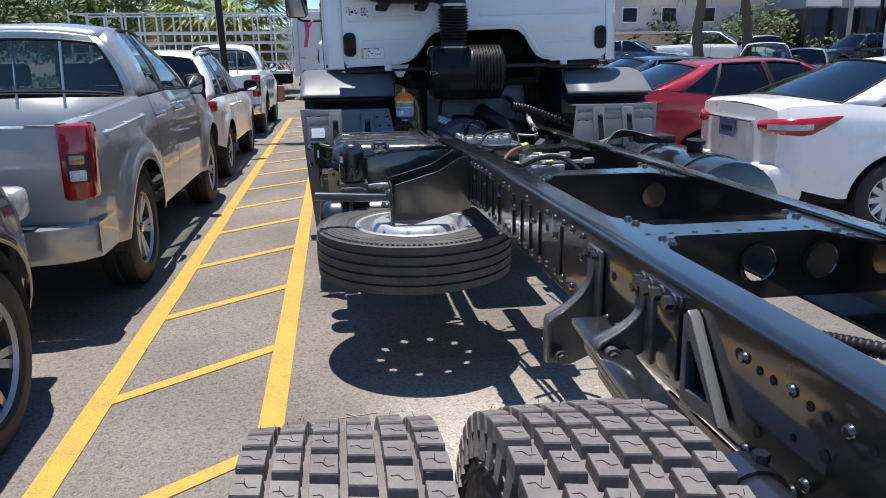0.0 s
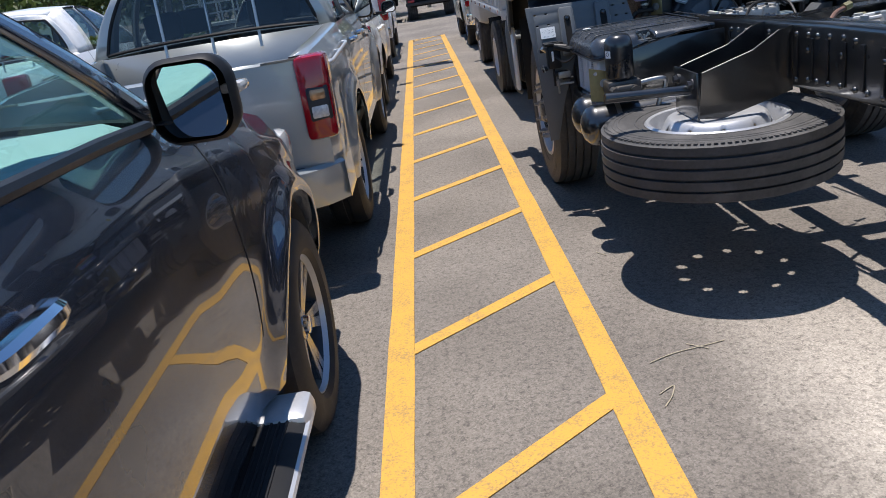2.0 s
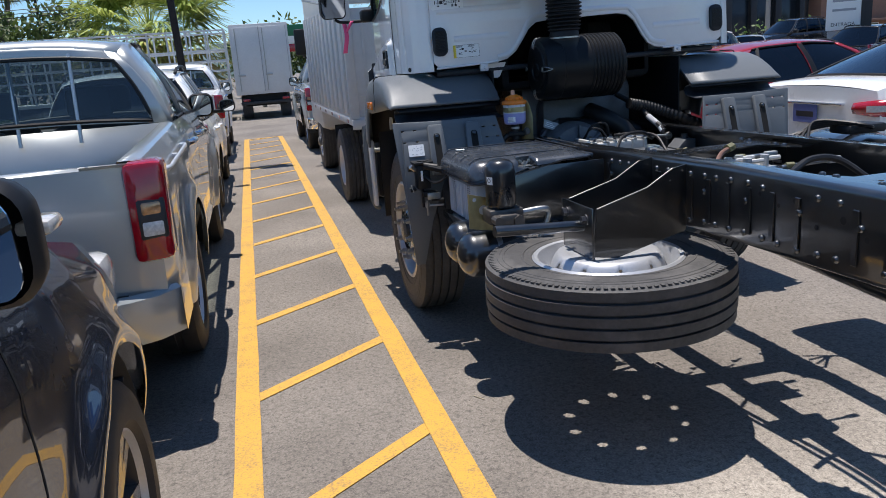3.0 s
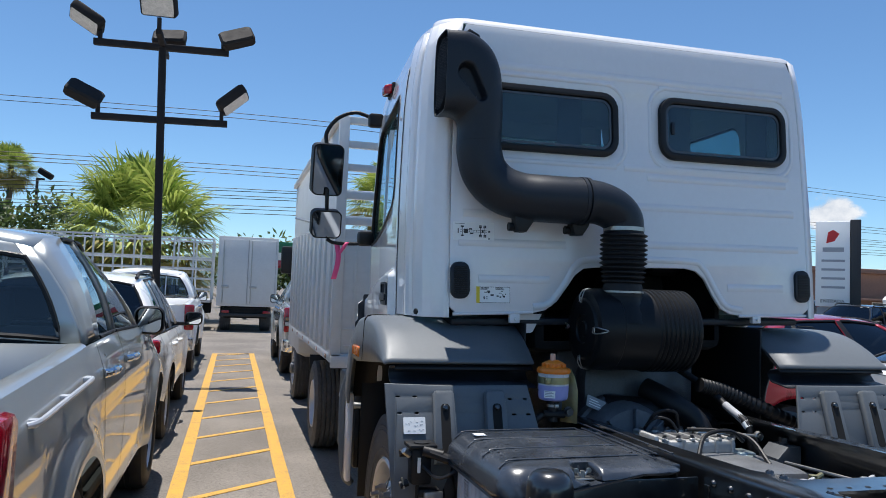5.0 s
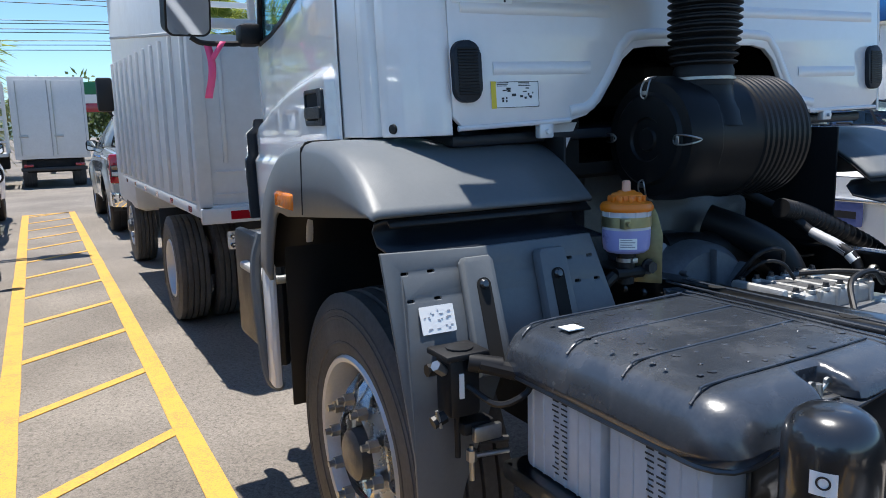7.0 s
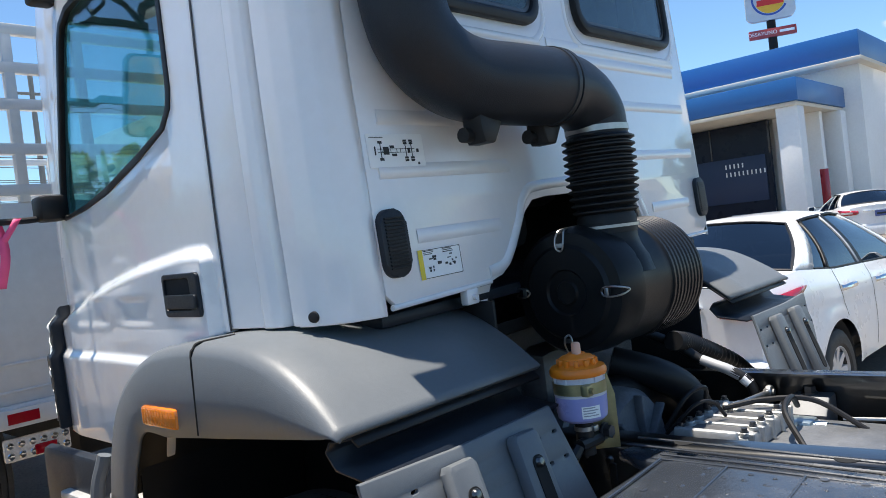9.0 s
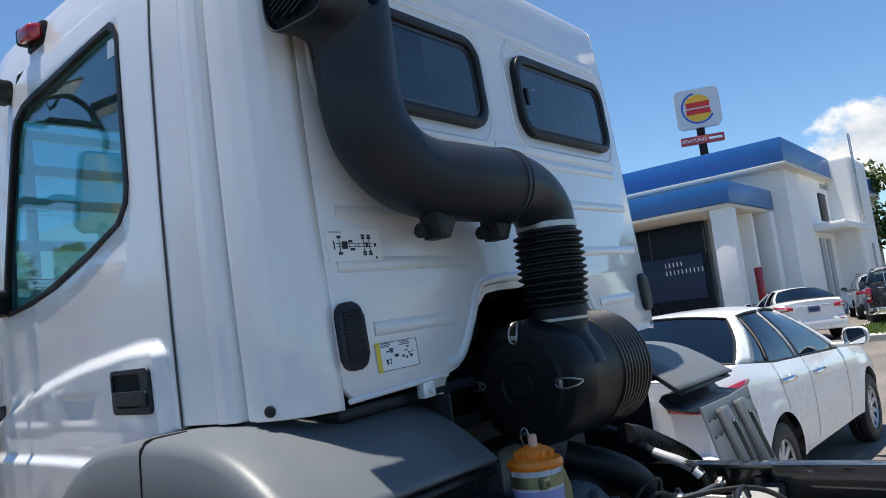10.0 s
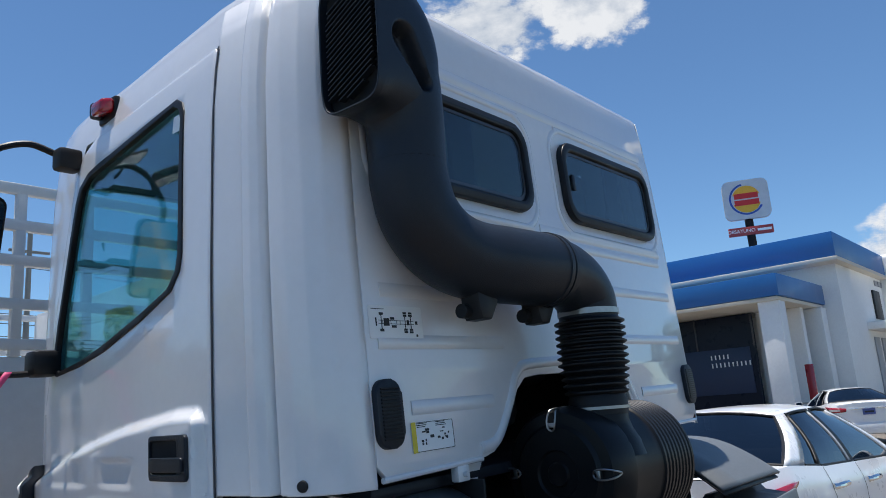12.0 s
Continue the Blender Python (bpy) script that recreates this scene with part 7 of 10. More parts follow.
def car(name, label, category, at, paint, sp, group="parked cars"):
    """A parked car in its own frame: y ahead from the rear axle, x to the right, z up. sp holds its side view and plan."""
    c = thing(name, label, category, group, at=at)
    y0, y1, wb, R, hw, sill = sp["rear"], sp["nose"], sp["wheelbase"], sp["wheel"], sp["half"], sp["sill"]
    belt, plan, bottom = sp["belt"], sp["plan"], sp.get("bottom", [(y0, sill + 0.12), (y0 + 0.5, sill), (y1 - 0.5, sill), (y1, sill + 0.06)])
    Ra = R + sp.get("gap", 0.075)
    B = lambda y: lerp_table(belt, y)
    W = lambda y: hw * lerp_table(plan, y)

    def low(y):
        for yc in (0.0, wb):
            if abs(y - yc) < Ra:
                return max(lerp_table(bottom, y), R + math.sqrt(Ra * Ra - (y - yc) ** 2) * 0.98)
        return lerp_table(bottom, y)

    def X(y, z):
        t = (z - sill) / max(0.1, B(y) - sill)
        flare = 0.0
        for yc in (0.0, wb):
            d = math.hypot(y - yc, z - R)
            flare = max(flare, sp.get("flare", 0.02) * math.exp(-((d - Ra - 0.02) / sp.get("flare_w", 0.09)) ** 2))
        crease = max(0.0, min(1.0, (t - 0.66) / 0.06))
        return W(y) * (1.0 - sp.get("tumble", 0.155) * (t - 0.44) ** 2 - 0.16 * max(0.0, t - 0.86) + 0.007 * crease * crease * (3 - 2 * crease) * (1 - max(0.0, t - 0.72) * 3)) + flare

    ys = set(np.linspace(y0, y1, 72).round(3))
    for yc in (0.0, wb):
        ys |= {round(yc + Ra * math.cos(a), 4) for a in np.linspace(0, math.pi, 25)}
    ys = sorted(ys)
    N = 22
    cols = {y: [(z, X(y, z)) for z in np.linspace(low(y), B(y), N)] for y in ys}
    bm = bmesh.new()
    for s in (-1, 1):
        grid(bm, [[(s * x, y, z) for z, x in cols[y]] for y in ys])
    crown = sp.get("crown", 0.035)
    for a, b in sp["tops"]:
        yy = [y for y in ys if a - 1e-6 <= y <= b + 1e-6]
        grid(bm, [[(x * X(y, B(y)), y, B(y) + crown * (1 - abs(x) ** 2.2)) for x in np.linspace(-1, 1, 13)] for y in yy])
    for y, out in ((y0, -1), (y1, 1)):
        zs = np.linspace(low(y), B(y), N)
        grid(bm, [[(x * X(y, z), y + out * 0.07 * (1 - x * x), z + (crown * (1 - abs(x) ** 2.2) if k == N - 1 and sp["closed"][0 if out < 0 else 1] else 0)) for x in np.linspace(-1, 1, 13)] for k, z in enumerate(zs)])
    bmesh.ops.remove_doubles(bm, verts=bm.verts, dist=2e-4)
    body = part("body", bm, paint, c, smooth=32)
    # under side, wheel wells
    # underbody block in near-black, the shade below the car as its colour
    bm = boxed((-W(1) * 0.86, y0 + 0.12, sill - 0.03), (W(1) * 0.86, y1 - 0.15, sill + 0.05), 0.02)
    part("underbody", bm, SHADEBLACK, c)
    bm = bmesh.new()
    for yc in (0.0, wb):
        for s in (-1, 1):
            rows = [[(s * (hw * xx), yc + Ra * 1.0 * math.cos(a), R + Ra * 0.985 * math.sin(a)) for xx in (0.95, 0.55)] for a in np.linspace(-0.1, math.pi + 0.1, 17)]
            grid(bm, rows)
    pieces("wheel_well", bm, SEAT, c)
    for yc in (0.0, wb):
        for s in (-1, 1):
            car_wheel(c, Matrix.Translation((s * (hw - sp["tyre"] / 2 - sp.get("inset", 0.01)), yc, R)) @ (TO_RIGHT if s > 0 else TO_LEFT) @ Matrix.Rotation(0.4 + yc, 4, "Z"), R, sp["tyre"], sp["rim"], sp["spokes"], sp.get("rimmat", WHEELSILVER), sp.get("double", False))

    # greenhouse
    roof = sp["roof"]  # (y, z) along the roof's side edge, rear to front
    rw = sp["roofhalf"]
    RZ = lambda y: lerp_table(roof, y)
    RW = lambda y: rw * lerp_table(sp.get("roofplan", [(roof[0][0], 0.94), (roof[0][0] + 0.3, 1.0), (roof[-1][0] - 0.4, 0.99), (roof[-1][0], 0.93)]), y)

    def side_point(yb, yt, v, s):
        b = Vector((X(yb, B(yb)) - 0.012, yb, B(yb)))
        t = Vector((RW(yt), yt, RZ(yt)))
        p = b.lerp(t, v)
        p.x += 0.035 * math.sin(math.pi * v)
        return Vector((s * p.x, p.y, p.z))

    def strip(bm, e0, e1, s, n=8, inset=0.0, v0=0.0, v1=1.0, m=4):
        grid(bm, [[side_point(e0[0] + (e1[0] - e0[0]) * u, e0[1] + (e1[1] - e0[1]) * u, v, s) + Vector((-s * inset, 0, 0)) for v in np.linspace(v0, v1, n)] for u in np.linspace(0, 1, m)])

    pil = sp["pillars"]
    bm = bmesh.new()
    for s in (-1, 1):
        for a, b in pil:
            strip(bm, a, b, s)
    ry = np.linspace(roof[0][0], roof[-1][0], 16)
    grid(bm, [[(x * RW(y), y, RZ(y) + 0.05 * (1 - abs(x) ** 2.5)) for x in np.linspace(-1, 1, 15)] for y in ry])
    for k, ob in enumerate(pieces("roof", bm, paint, c, 45, 0.03)):
        if k < 2 * len(pil):
            ob.name = "pillar"
            a, b = pil[k % len(pil)]
            if b[0] - a[0] < 0.05:  # thin posts between the panes are black
                ob.data.materials[0] = BLACKRUBBER
    trim = bmesh.new()
    for s in (-1, 1):
        for (a, b), (d, e) in zip(pil, pil[1:]):
            bm = bmesh.new()
            strip(bm, (b[0] - 0.004, b[1] - 0.004), (d[0] + 0.004, d[1] + 0.004), s, 8, 0.012, 0.0, 1.0)
            part("side_window", bm, sp["glass"], c, smooth=45)
            for q in (0.012, 0.985):
                tube(trim, [side_point(b[0] + (d[0] - b[0]) * u, b[1] + (d[1] - b[1]) * u, q, s) for u in np.linspace(0, 1, 6)], 0.010, 6, 2)
        for a, b in pil[1:-1]:  # black post covers
            strip(trim, a, b, s, 6, -0.004, 0.01, 0.98)
    pieces("window_trim", trim, sp.get("trim", BLACKRUBBER), c)
    for which, edge in (("windscreen", pil[-1][1]), ("rear_window", pil[0][0])):
        out = 1 if which == "windscreen" else -1
        bm = bmesh.new()
        rows = []
        for v in np.linspace(0.02, 0.985, 8):
            p = side_point(edge[0], edge[1], v, 1)
            rows.append([(x * (p.x - 0.015), p.y + out * 0.10 * (1 - x * x) * (0.3 if sp.get("upright") and out < 0 else 1), p.z + 0.05 * (1 - abs(x) ** 2.5) * v + crown * (1 - abs(x) ** 2.2) * (1 - v)) for x in np.linspace(-1, 1, 11)])
        if sp.get("upright") and out < 0:  # a painted surround, and a smaller pane within it
            def rear_point(x, v):
                p = side_point(edge[0], edge[1], v, 1)
                return (x * (p.x - 0.004), p.y - 0.03 * (1 - x * x), p.z + 0.05 * (1 - abs(x) ** 2.5) * v + crown * (1 - abs(x) ** 2.2) * (1 - v))

            for x0, x1, v0, v1 in ((-1.0, -0.875, 0.0, 1.0), (0.875, 1.0, 0.0, 1.0), (-0.875, 0.875, 0.855, 1.0), (-0.875, 0.875, 0.0, 0.05)):
                fb = bmesh.new()
                grid(fb, [[rear_point(x, v) for x in np.linspace(x0, x1, 7)] for v in np.linspace(v0, v1, 5)])
                solid(part("rear_surround", fb, paint, c, smooth=60), 0.012, 0.0)
            rows = [[Vector(rear_point(x, v)) + Vector((0, -0.004, 0)) for x in np.linspace(-0.888, 0.888, 11)] for v in np.linspace(0.04, 0.868, 8)]
        grid(bm, rows)
        part(which, bm, sp.get("rearglass", sp["glass"]) if out < 0 else sp["glass"], c, smooth=60)
        bm = bmesh.new()
        ring = [Vector(r[0]) for r in rows] + [Vector(p) for p in rows[-1][1:]] + [Vector(r[-1]) for r in rows[::-1][1:]] + [Vector(p) for p in rows[0][::-1][1:]]
        tube(bm, ring, 0.012, 6, 0)
        part("glass_seal", bm, BLACKRUBBER, c)
    # inside
    bm = boxed((-hw * 0.8, pil[-1][1][0] - 0.75, sill + 0.22), (hw * 0.8, pil[-1][1][0] - 0.1, B(pil[-1][1][0]) + sp.get("dash_up", -0.03)), 0.06)
    db = part("dashboard", bm, sp.get("dash", SEAT), c)
    if "dash" in sp:
        yd = pil[-1][1][0] - 0.75
        for x in (-0.56, 0.56):
            vent = part("vent", boxed((x - 0.09, yd - 0.006, B(yd) - 0.10), (x + 0.09, yd + 0.004, B(yd) + 0.0), 0.015), SEATGREY, db)
            for k in range(5):
                part("slat", boxed((x - 0.075, yd - 0.012, B(yd) - 0.085 + 0.016 * k), (x + 0.075, yd - 0.005, B(yd) - 0.079 + 0.016 * k), 0.002), INK, vent)
        bm = bmesh.new()
        lathe(bm, [(0.165 + 0.014 * math.cos(a), 0.014 * math.sin(a)) for a in np.linspace(0, 2 * math.pi, 9)[:-1]], 32, Matrix.Translation((-0.36, yd - 0.14, B(yd) - 0.04)) @ Matrix.Rotation(radians(65), 4, "X"), close=True)
        part("steering_wheel", bm, INK, db)
    floor_y0 = pil[0][0][0]
    part("cabin_floor", boxed((-hw * 0.82, floor_y0 + 0.03, sill + 0.05), (hw * 0.82, pil[-1][1][0] - 0.1, sill + 0.12)), sp.get("seatmat", SEAT), c)
    for yy in sp["seats"]:
        for x in (-0.36, 0.36):
            z = sill + 0.28
            seat = thing("seat", "", "")
            seat.parent = c
            part("cushion", boxed((x - 0.25, yy, z - 0.12), (x + 0.25, yy + 0.48, z + 0.08), 0.06), sp.get("seatmat", SEAT), seat)
            part("backrest", boxed((x - 0.24, yy - 0.12, z + 0.05), (x + 0.24, yy + 0.04, z + 0.60), 0.06, Matrix.Translation((0, yy, z)) @ Matrix.Rotation(radians(12), 4, "X") @ Matrix.Translation((0, -yy, -z))), sp.get("seatmat", SEAT), seat)
            part("headrest", boxed((x - 0.13, yy - 0.20, z + 0.62 - sp.get("head_drop", 0.0)), (x + 0.13, yy - 0.11, z + 0.80 - sp.get("head_drop", 0.0)), 0.04), SEAT, seat)
    # mirrors
    ym = pil[-1][0][0] + sp.get("mirror", 0.0)
    mo, mw = sp.get("mirror_out", 0.115), sp.get("mirror_w", 0.215)
    for s in (-1, 1):
        zb = B(ym) + sp.get("mirror_up", 0.10)
        bm = bmesh.new()
        rows = []
        for d, k in ((0.0, 0.90), (0.02, 1.0), (0.07, 0.96), (0.115, 0.75), (0.135, 0.4)):
            rows.append([(s * (hw + mo) + u * k, ym + d, zb + v * k) for u, v in rounded(mw, sp.get("mirror_h", 0.165), 0.06, 5)])
        grid(bm, [r + r[:1] for r in rows])
        bm.faces.new([bm.verts.new(p) for p in rows[-1]])
        bmesh.ops.remove_doubles(bm, verts=bm.verts, dist=1e-5)
        box(bm, (min(s * (hw - 0.16), s * (hw + mo - 0.06)), ym + 0.02, B(ym) + 0.01), (max(s * (hw - 0.16), s * (hw + mo - 0.06)), ym + 0.09, zb - 0.045), 0.015)
        mir = part("mirror", bm, sp.get("mirrormat", paint), c, smooth=45)
        bm = bmesh.new()
        prism(bm, rounded(mw - 0.03, sp.get("mirror_h", 0.165) - 0.032, 0.045, 5), 0.003, frame_of((s * (hw + mo), ym + 0.004, zb), (1, -s * 0.32, 0), (0, -0.10, 1)))
        part("glass", bm, MIRRORGLASS, mir, smooth=None)
    # door seams and handles
    bm = bmesh.new()
    for ysm, lean_ in sp["seams"]:
        for s in (-1, 1):
            zs = np.linspace(max(low(ysm) + 0.02, sill + 0.06), B(ysm) - 0.005, 14)
            rows = []
            for z in zs:
                y = ysm + lean_ * (1 - (z - sill) / (B(ysm) - sill)) ** 2
                rows.append([(s * (X(y, z) + 0.0015), y - 0.004, z), (s * (X(y, z) + 0.0015), y + 0.004, z)])
            grid(bm, rows)
    pieces("door_gap", bm, SHADEBLACK, c, None)
    for yh in sp["handles"]:
        for s in (-1, 1):
            z = B(yh) - sp.get("handle_drop", 0.13)
            x = X(yh, z)
            hd = thing("door_handle", "", "")
            hd.parent = c
            bm = bmesh.new()
            tube(bm, [(s * (x + 0.004), yh - 0.11, z), (s * (x + 0.034), yh - 0.08, z + 0.004), (s * (x + 0.040), yh, z + 0.006), (s * (x + 0.034), yh + 0.07, z + 0.004), (s * (x + 0.006), yh + 0.10, z)], lambda t: 0.015 + 0.007 * math.sin(math.pi * t), 10, 5, True, (1.0, 1.0))
            rod(bm, (s * (x + 0.002), yh - 0.125, z - 0.001), (s * (x + 0.03), yh - 0.105, z + 0.002), 0.022, 12, 0.018)
            part("grip", bm, sp.get("handlemat", CHROME), hd)
            bm = bmesh.new()
            lathe(bm, [(0.0, 0.003), (0.045, 0.004), (0.056, 0.0)], 20, Matrix.Translation((s * x, yh, z - 0.01)) @ (TO_RIGHT if s > 0 else TO_LEFT))
            part("cup", bm, paint, hd)
    return c, X, B, W


def plate_bars(parent, m, w=0.33, h=0.15, mat=None):
    bm = bmesh.new()
    prism(bm, rounded(w, h, 0.012, 3), 0.004, m)
    p = part("number_plate", bm, mat or LABEL, parent, "pale plate with a dark bar")
    part("print", boxed((-w * 0.36, -h * 0.18, 0.0042), (w * 0.36, h * 0.12, 0.0055), 0.0, m), INK, p, smooth=None)


PICKUP = dict(rear=-1.10, nose=3.86, wheelbase=3.0, wheel=0.39, tyre=0.25, rim=0.25, half=0.895, sill=0.43, spokes=6, double=True,
              belt=[(-1.10, 1.19), (-0.9, 1.21), (0.38, 1.265), (0.42, 1.27), (1.2, 1.28), (2.2, 1.255), (2.4, 1.235), (3.0, 1.165), (3.5, 1.055), (3.75, 0.97), (3.86, 0.87)],
              plan=[(-1.10, 0.955), (-0.9, 0.985), (0, 1.0), (2.6, 1.0), (3.3, 0.985), (3.6, 0.93), (3.78, 0.82), (3.86, 0.70)],
              tops=[(2.34, 3.86)], closed=(False, True), roof=[(0.48, 1.69), (0.56, 1.735), (0.9, 1.76), (1.3, 1.757), (1.62, 1.72)], roofhalf=0.615, gap=0.098, flare_w=0.10, trim_w=0.016,
              pillars=[((0.42, 0.48), (0.80, 0.80)), ((1.22, 1.07), (1.29, 1.12)), ((2.26, 1.54), (2.38, 1.62))], glass=LIGHTTINT, upright=True,
              seats=(0.75, 1.50), seams=((0.60, 0.10), (1.265, 0.0), (2.36, -0.06)), handles=(0.72, 1.44), mirror=0.06, handle_drop=0.145, mirror_up=0.05, mirror_h=0.195, mirror_out=-0.008, mirror_w=0.200, flare=0.045, mirrormat=BLACKRUBBER)


def pickup(label, at, paint, near=True, **more):
    sp = dict(PICKUP, **more)
    c, X, B, W = car("pickup", label, "pickup", at, paint, sp)
    y0 = sp["rear"]
    # open bed: rail tops, inner walls, floor, cab back, tailgate
    bm = bmesh.new()
    ys = np.linspace(y0 + 0.05, 0.40, 12)
    for s in (-1, 1):
        grid(bm, [[(s * X(y, B(y)), y, B(y)), (s * (X(y, B(y)) - 0.02), y, B(y) + 0.012), (s * (X(y, B(y)) - 0.075), y, B(y) + 0.010), (s * (X(y, B(y)) - 0.08), y, 0.72)] for y in ys])
    grid(bm, [[(x * 0.80, y0 - 0.055 + 0.04 * x * x, B(y0) - 0.0), (x * 0.80, y0 - 0.03, B(y0) + 0.012), (x * 0.80, y0 + 0.03, B(y0) + 0.010), (x * 0.78, y0 + 0.035, 0.72)] for x in np.linspace(-1, 1, 9)])
    part("bed_rail", bm, paint, c, smooth=50)
    bm = boxed((-0.80, y0 + 0.04, 0.70), (0.80, 0.40, 0.74))
    part("bed_floor", bm, SEAT, c)
    bm = bmesh.new()
    grid(bm, [[(-0.80, 0.415, z), (0.80, 0.415, z)] for z in (0.72, 1.0, 1.275)])
    solid(part("cab_back", bm, paint, c), 0.02)
    # tailgate seams and handle
    bm = bmesh.new()
    box(bm, (-0.70, y0 - 0.074, 0.655), (0.70, y0 - 0.03, 0.663))
    pieces("tailgate_gap", bm, SHADEBLACK, c, None)
    tg = thing("tailgate_handle", "", "")
    tg.parent = c
    bm = bmesh.new()
    tube(bm, [(-0.21, y0 - 0.11, 1.115), (-0.1, y0 - 0.12, 1.12), (0.1, y0 - 0.12, 1.12), (0.21, y0 - 0.11, 1.115)], 0.011, 10, 4)
    for x in (-0.21, 0.0, 0.21):
        rod(bm, (x, y0 - 0.11, 1.115), (x, y0 - 0.05, 1.10), 0.014, 10)
        lathe(bm, [(0, 0.02), (0.018, 0.016), (0.02, 0)], 12, Matrix.Translation((x, y0 - 0.10, 1.115)) @ AX["y"] @ Matrix.Rotation(math.pi, 4, "X"))
    part("bar", bm, WHEELSILVER, tg)
    part("badge", boxed((0.30, y0 - 0.072, 0.945), (0.42, y0 - 0.055, 0.965), 0.003), CHROME, c, "small chrome model badge")
    for s in (-1, 1):
        lamp = thing("tail_lamp", "tall red tail lamp with amber and clear windows", "")
        lamp.parent = c
        mx = lambda a, b: (min(s * a, s * b), max(s * a, s * b))
        def lens(nm, x0, x1, ya, yb, z0, z1, mat, bev=0.02):
            a, b = mx(x0, x1)
            bm = boxed((a, ya, z0), (b, yb, z1), bev)
            for v in bm.verts:  # follow the corner's rounding
                q = max(0.0, (abs(v.co.x) - 0.72) / 0.18)
                v.co.y += 0.045 * q * q
            return part(nm, bm, mat, lamp, smooth=40)
        lens("red_lens", 0.752, 0.905, y0 - 0.055, y0 + 0.14, 0.79, 1.205, REDLENS, 0.03)
        lens("amber_lens", 0.80, 0.885, y0 - 0.0585, y0 + 0.02, 0.985, 1.045, surface("amber_clear", (0.42, 0.24, 0.12), 0.15, 0.3, 0.8, 0.3, 90, 20), 0.012)
        lens("clear_lens", 0.795, 0.888, y0 - 0.0585, y0 + 0.02, 0.895, 0.965, CLEARLENS, 0.012)
        lens("bezel", 0.785, 0.896, y0 - 0.0570, y0 + 0.02, 0.884, 1.056, GUNMETAL, 0.012)
    # bumper
    bm = bmesh.new()
    rows = []
    for z, o in ((0.46, 0.10), (0.50, 0.125), (0.60, 0.14), (0.655, 0.135), (0.665, 0.05)):
        rows.append([(x * (0.895 + (o - 0.1) * 0.3), y0 - 0.035 - o * (1 - 0.55 * abs(x) ** 5) + 0.13 * abs(x) ** 9, z) for x in np.linspace(-1, 1, 21)])
    grid(bm, rows)
    for s in (-1, 1):
        grid(bm, [[(s * (0.895 + 0.01), y, z) for y in np.linspace(y0 + 0.0, y0 + 0.34, 4)] for z in (0.47, 0.56, 0.66)])
    part("bumper", bm, sp.get("bumper", CHROME), c, "bright bumper", smooth=50)
    part("bumper_step", boxed((-0.55, y0 - 0.16, 0.655), (0.62, y0 - 0.04, 0.672), 0.006), PLASTIC, c)
    plate_bars(c, frame_of((0, y0 - 0.182, 0.56), (1, 0, 0), (0, 0, 1)))
    # bars over the rear window
    for x in (-0.32, 0.0, 0.32):
        bm = bmesh.new()
        tube(bm, [(x, 0.385, 1.20), (x, 0.415, 1.45), (x, 0.455, 1.70)], 0.011, 8, 4)
        part("window_bar", bm, WHEELSILVER, c)
    bm = bmesh.new()
    for s in (-1, 1):  # tie rails on feet along the bed's upper sides
        rail_y = np.linspace(-0.62, 0.16, 5)
        pts = [(s * (X(y, 1.12) + 0.010), y, 1.120 + 0.045 * (y + 0.62)) for y in rail_y]
        tube(bm, [(pts[0][0] - s * 0.012, pts[0][1] - 0.04, pts[0][2] - 0.006)] + [(p[0] + s * 0.014, p[1], p[2]) for p in pts] + [(pts[-1][0] - s * 0.012, pts[-1][1] + 0.04, pts[-1][2])], 0.010, 8, 4)
        for p in pts[::2]:
            box(bm, (min(p[0] - s * 0.02, p[0] + s * 0.012), p[1] - 0.02, p[2] - 0.018), (max(p[0] - s * 0.02, p[0] + s * 0.012), p[1] + 0.02, p[2] + 0.010), 0.006)
    pieces("bed_trim", bm, WHEELSILVER, c)
    # mud flaps, exhaust, axle
    bm = bmesh.new()
    rod(bm, (-0.7, 0, 0.385), (0.7, 0, 0.385), 0.06, 12)
    lathe(bm, [(0.0, -0.12), (0.12, -0.08), (0.15, 0.0), (0.12, 0.08), (0, 0.12)], 16, Matrix.Translation((0.1, 0, 0.385)) @ AX["y"])
    part("axle", bm, IRON, c)
    # head lamps and grille
    bm = boxed((-0.55, 3.78, 0.62), (0.55, 3.93, 0.92), 0.04)
    part("grille", bm, BLACKRUBBER, c)
    for s in (-1, 1):
        bm = boxed((min(s * 0.50, s * 0.78), 3.68, 0.80), (max(s * 0.50, s * 0.78), 3.86, 0.96), 0.04)
        part("head_lamp", bm, CLEARLENS, c)
    return c, X, B


def stand(x, y, yaw=0.0):
    return Matrix.Translation((x, y, 0)) @ Matrix.Rotation(radians(yaw), 4, "Z")


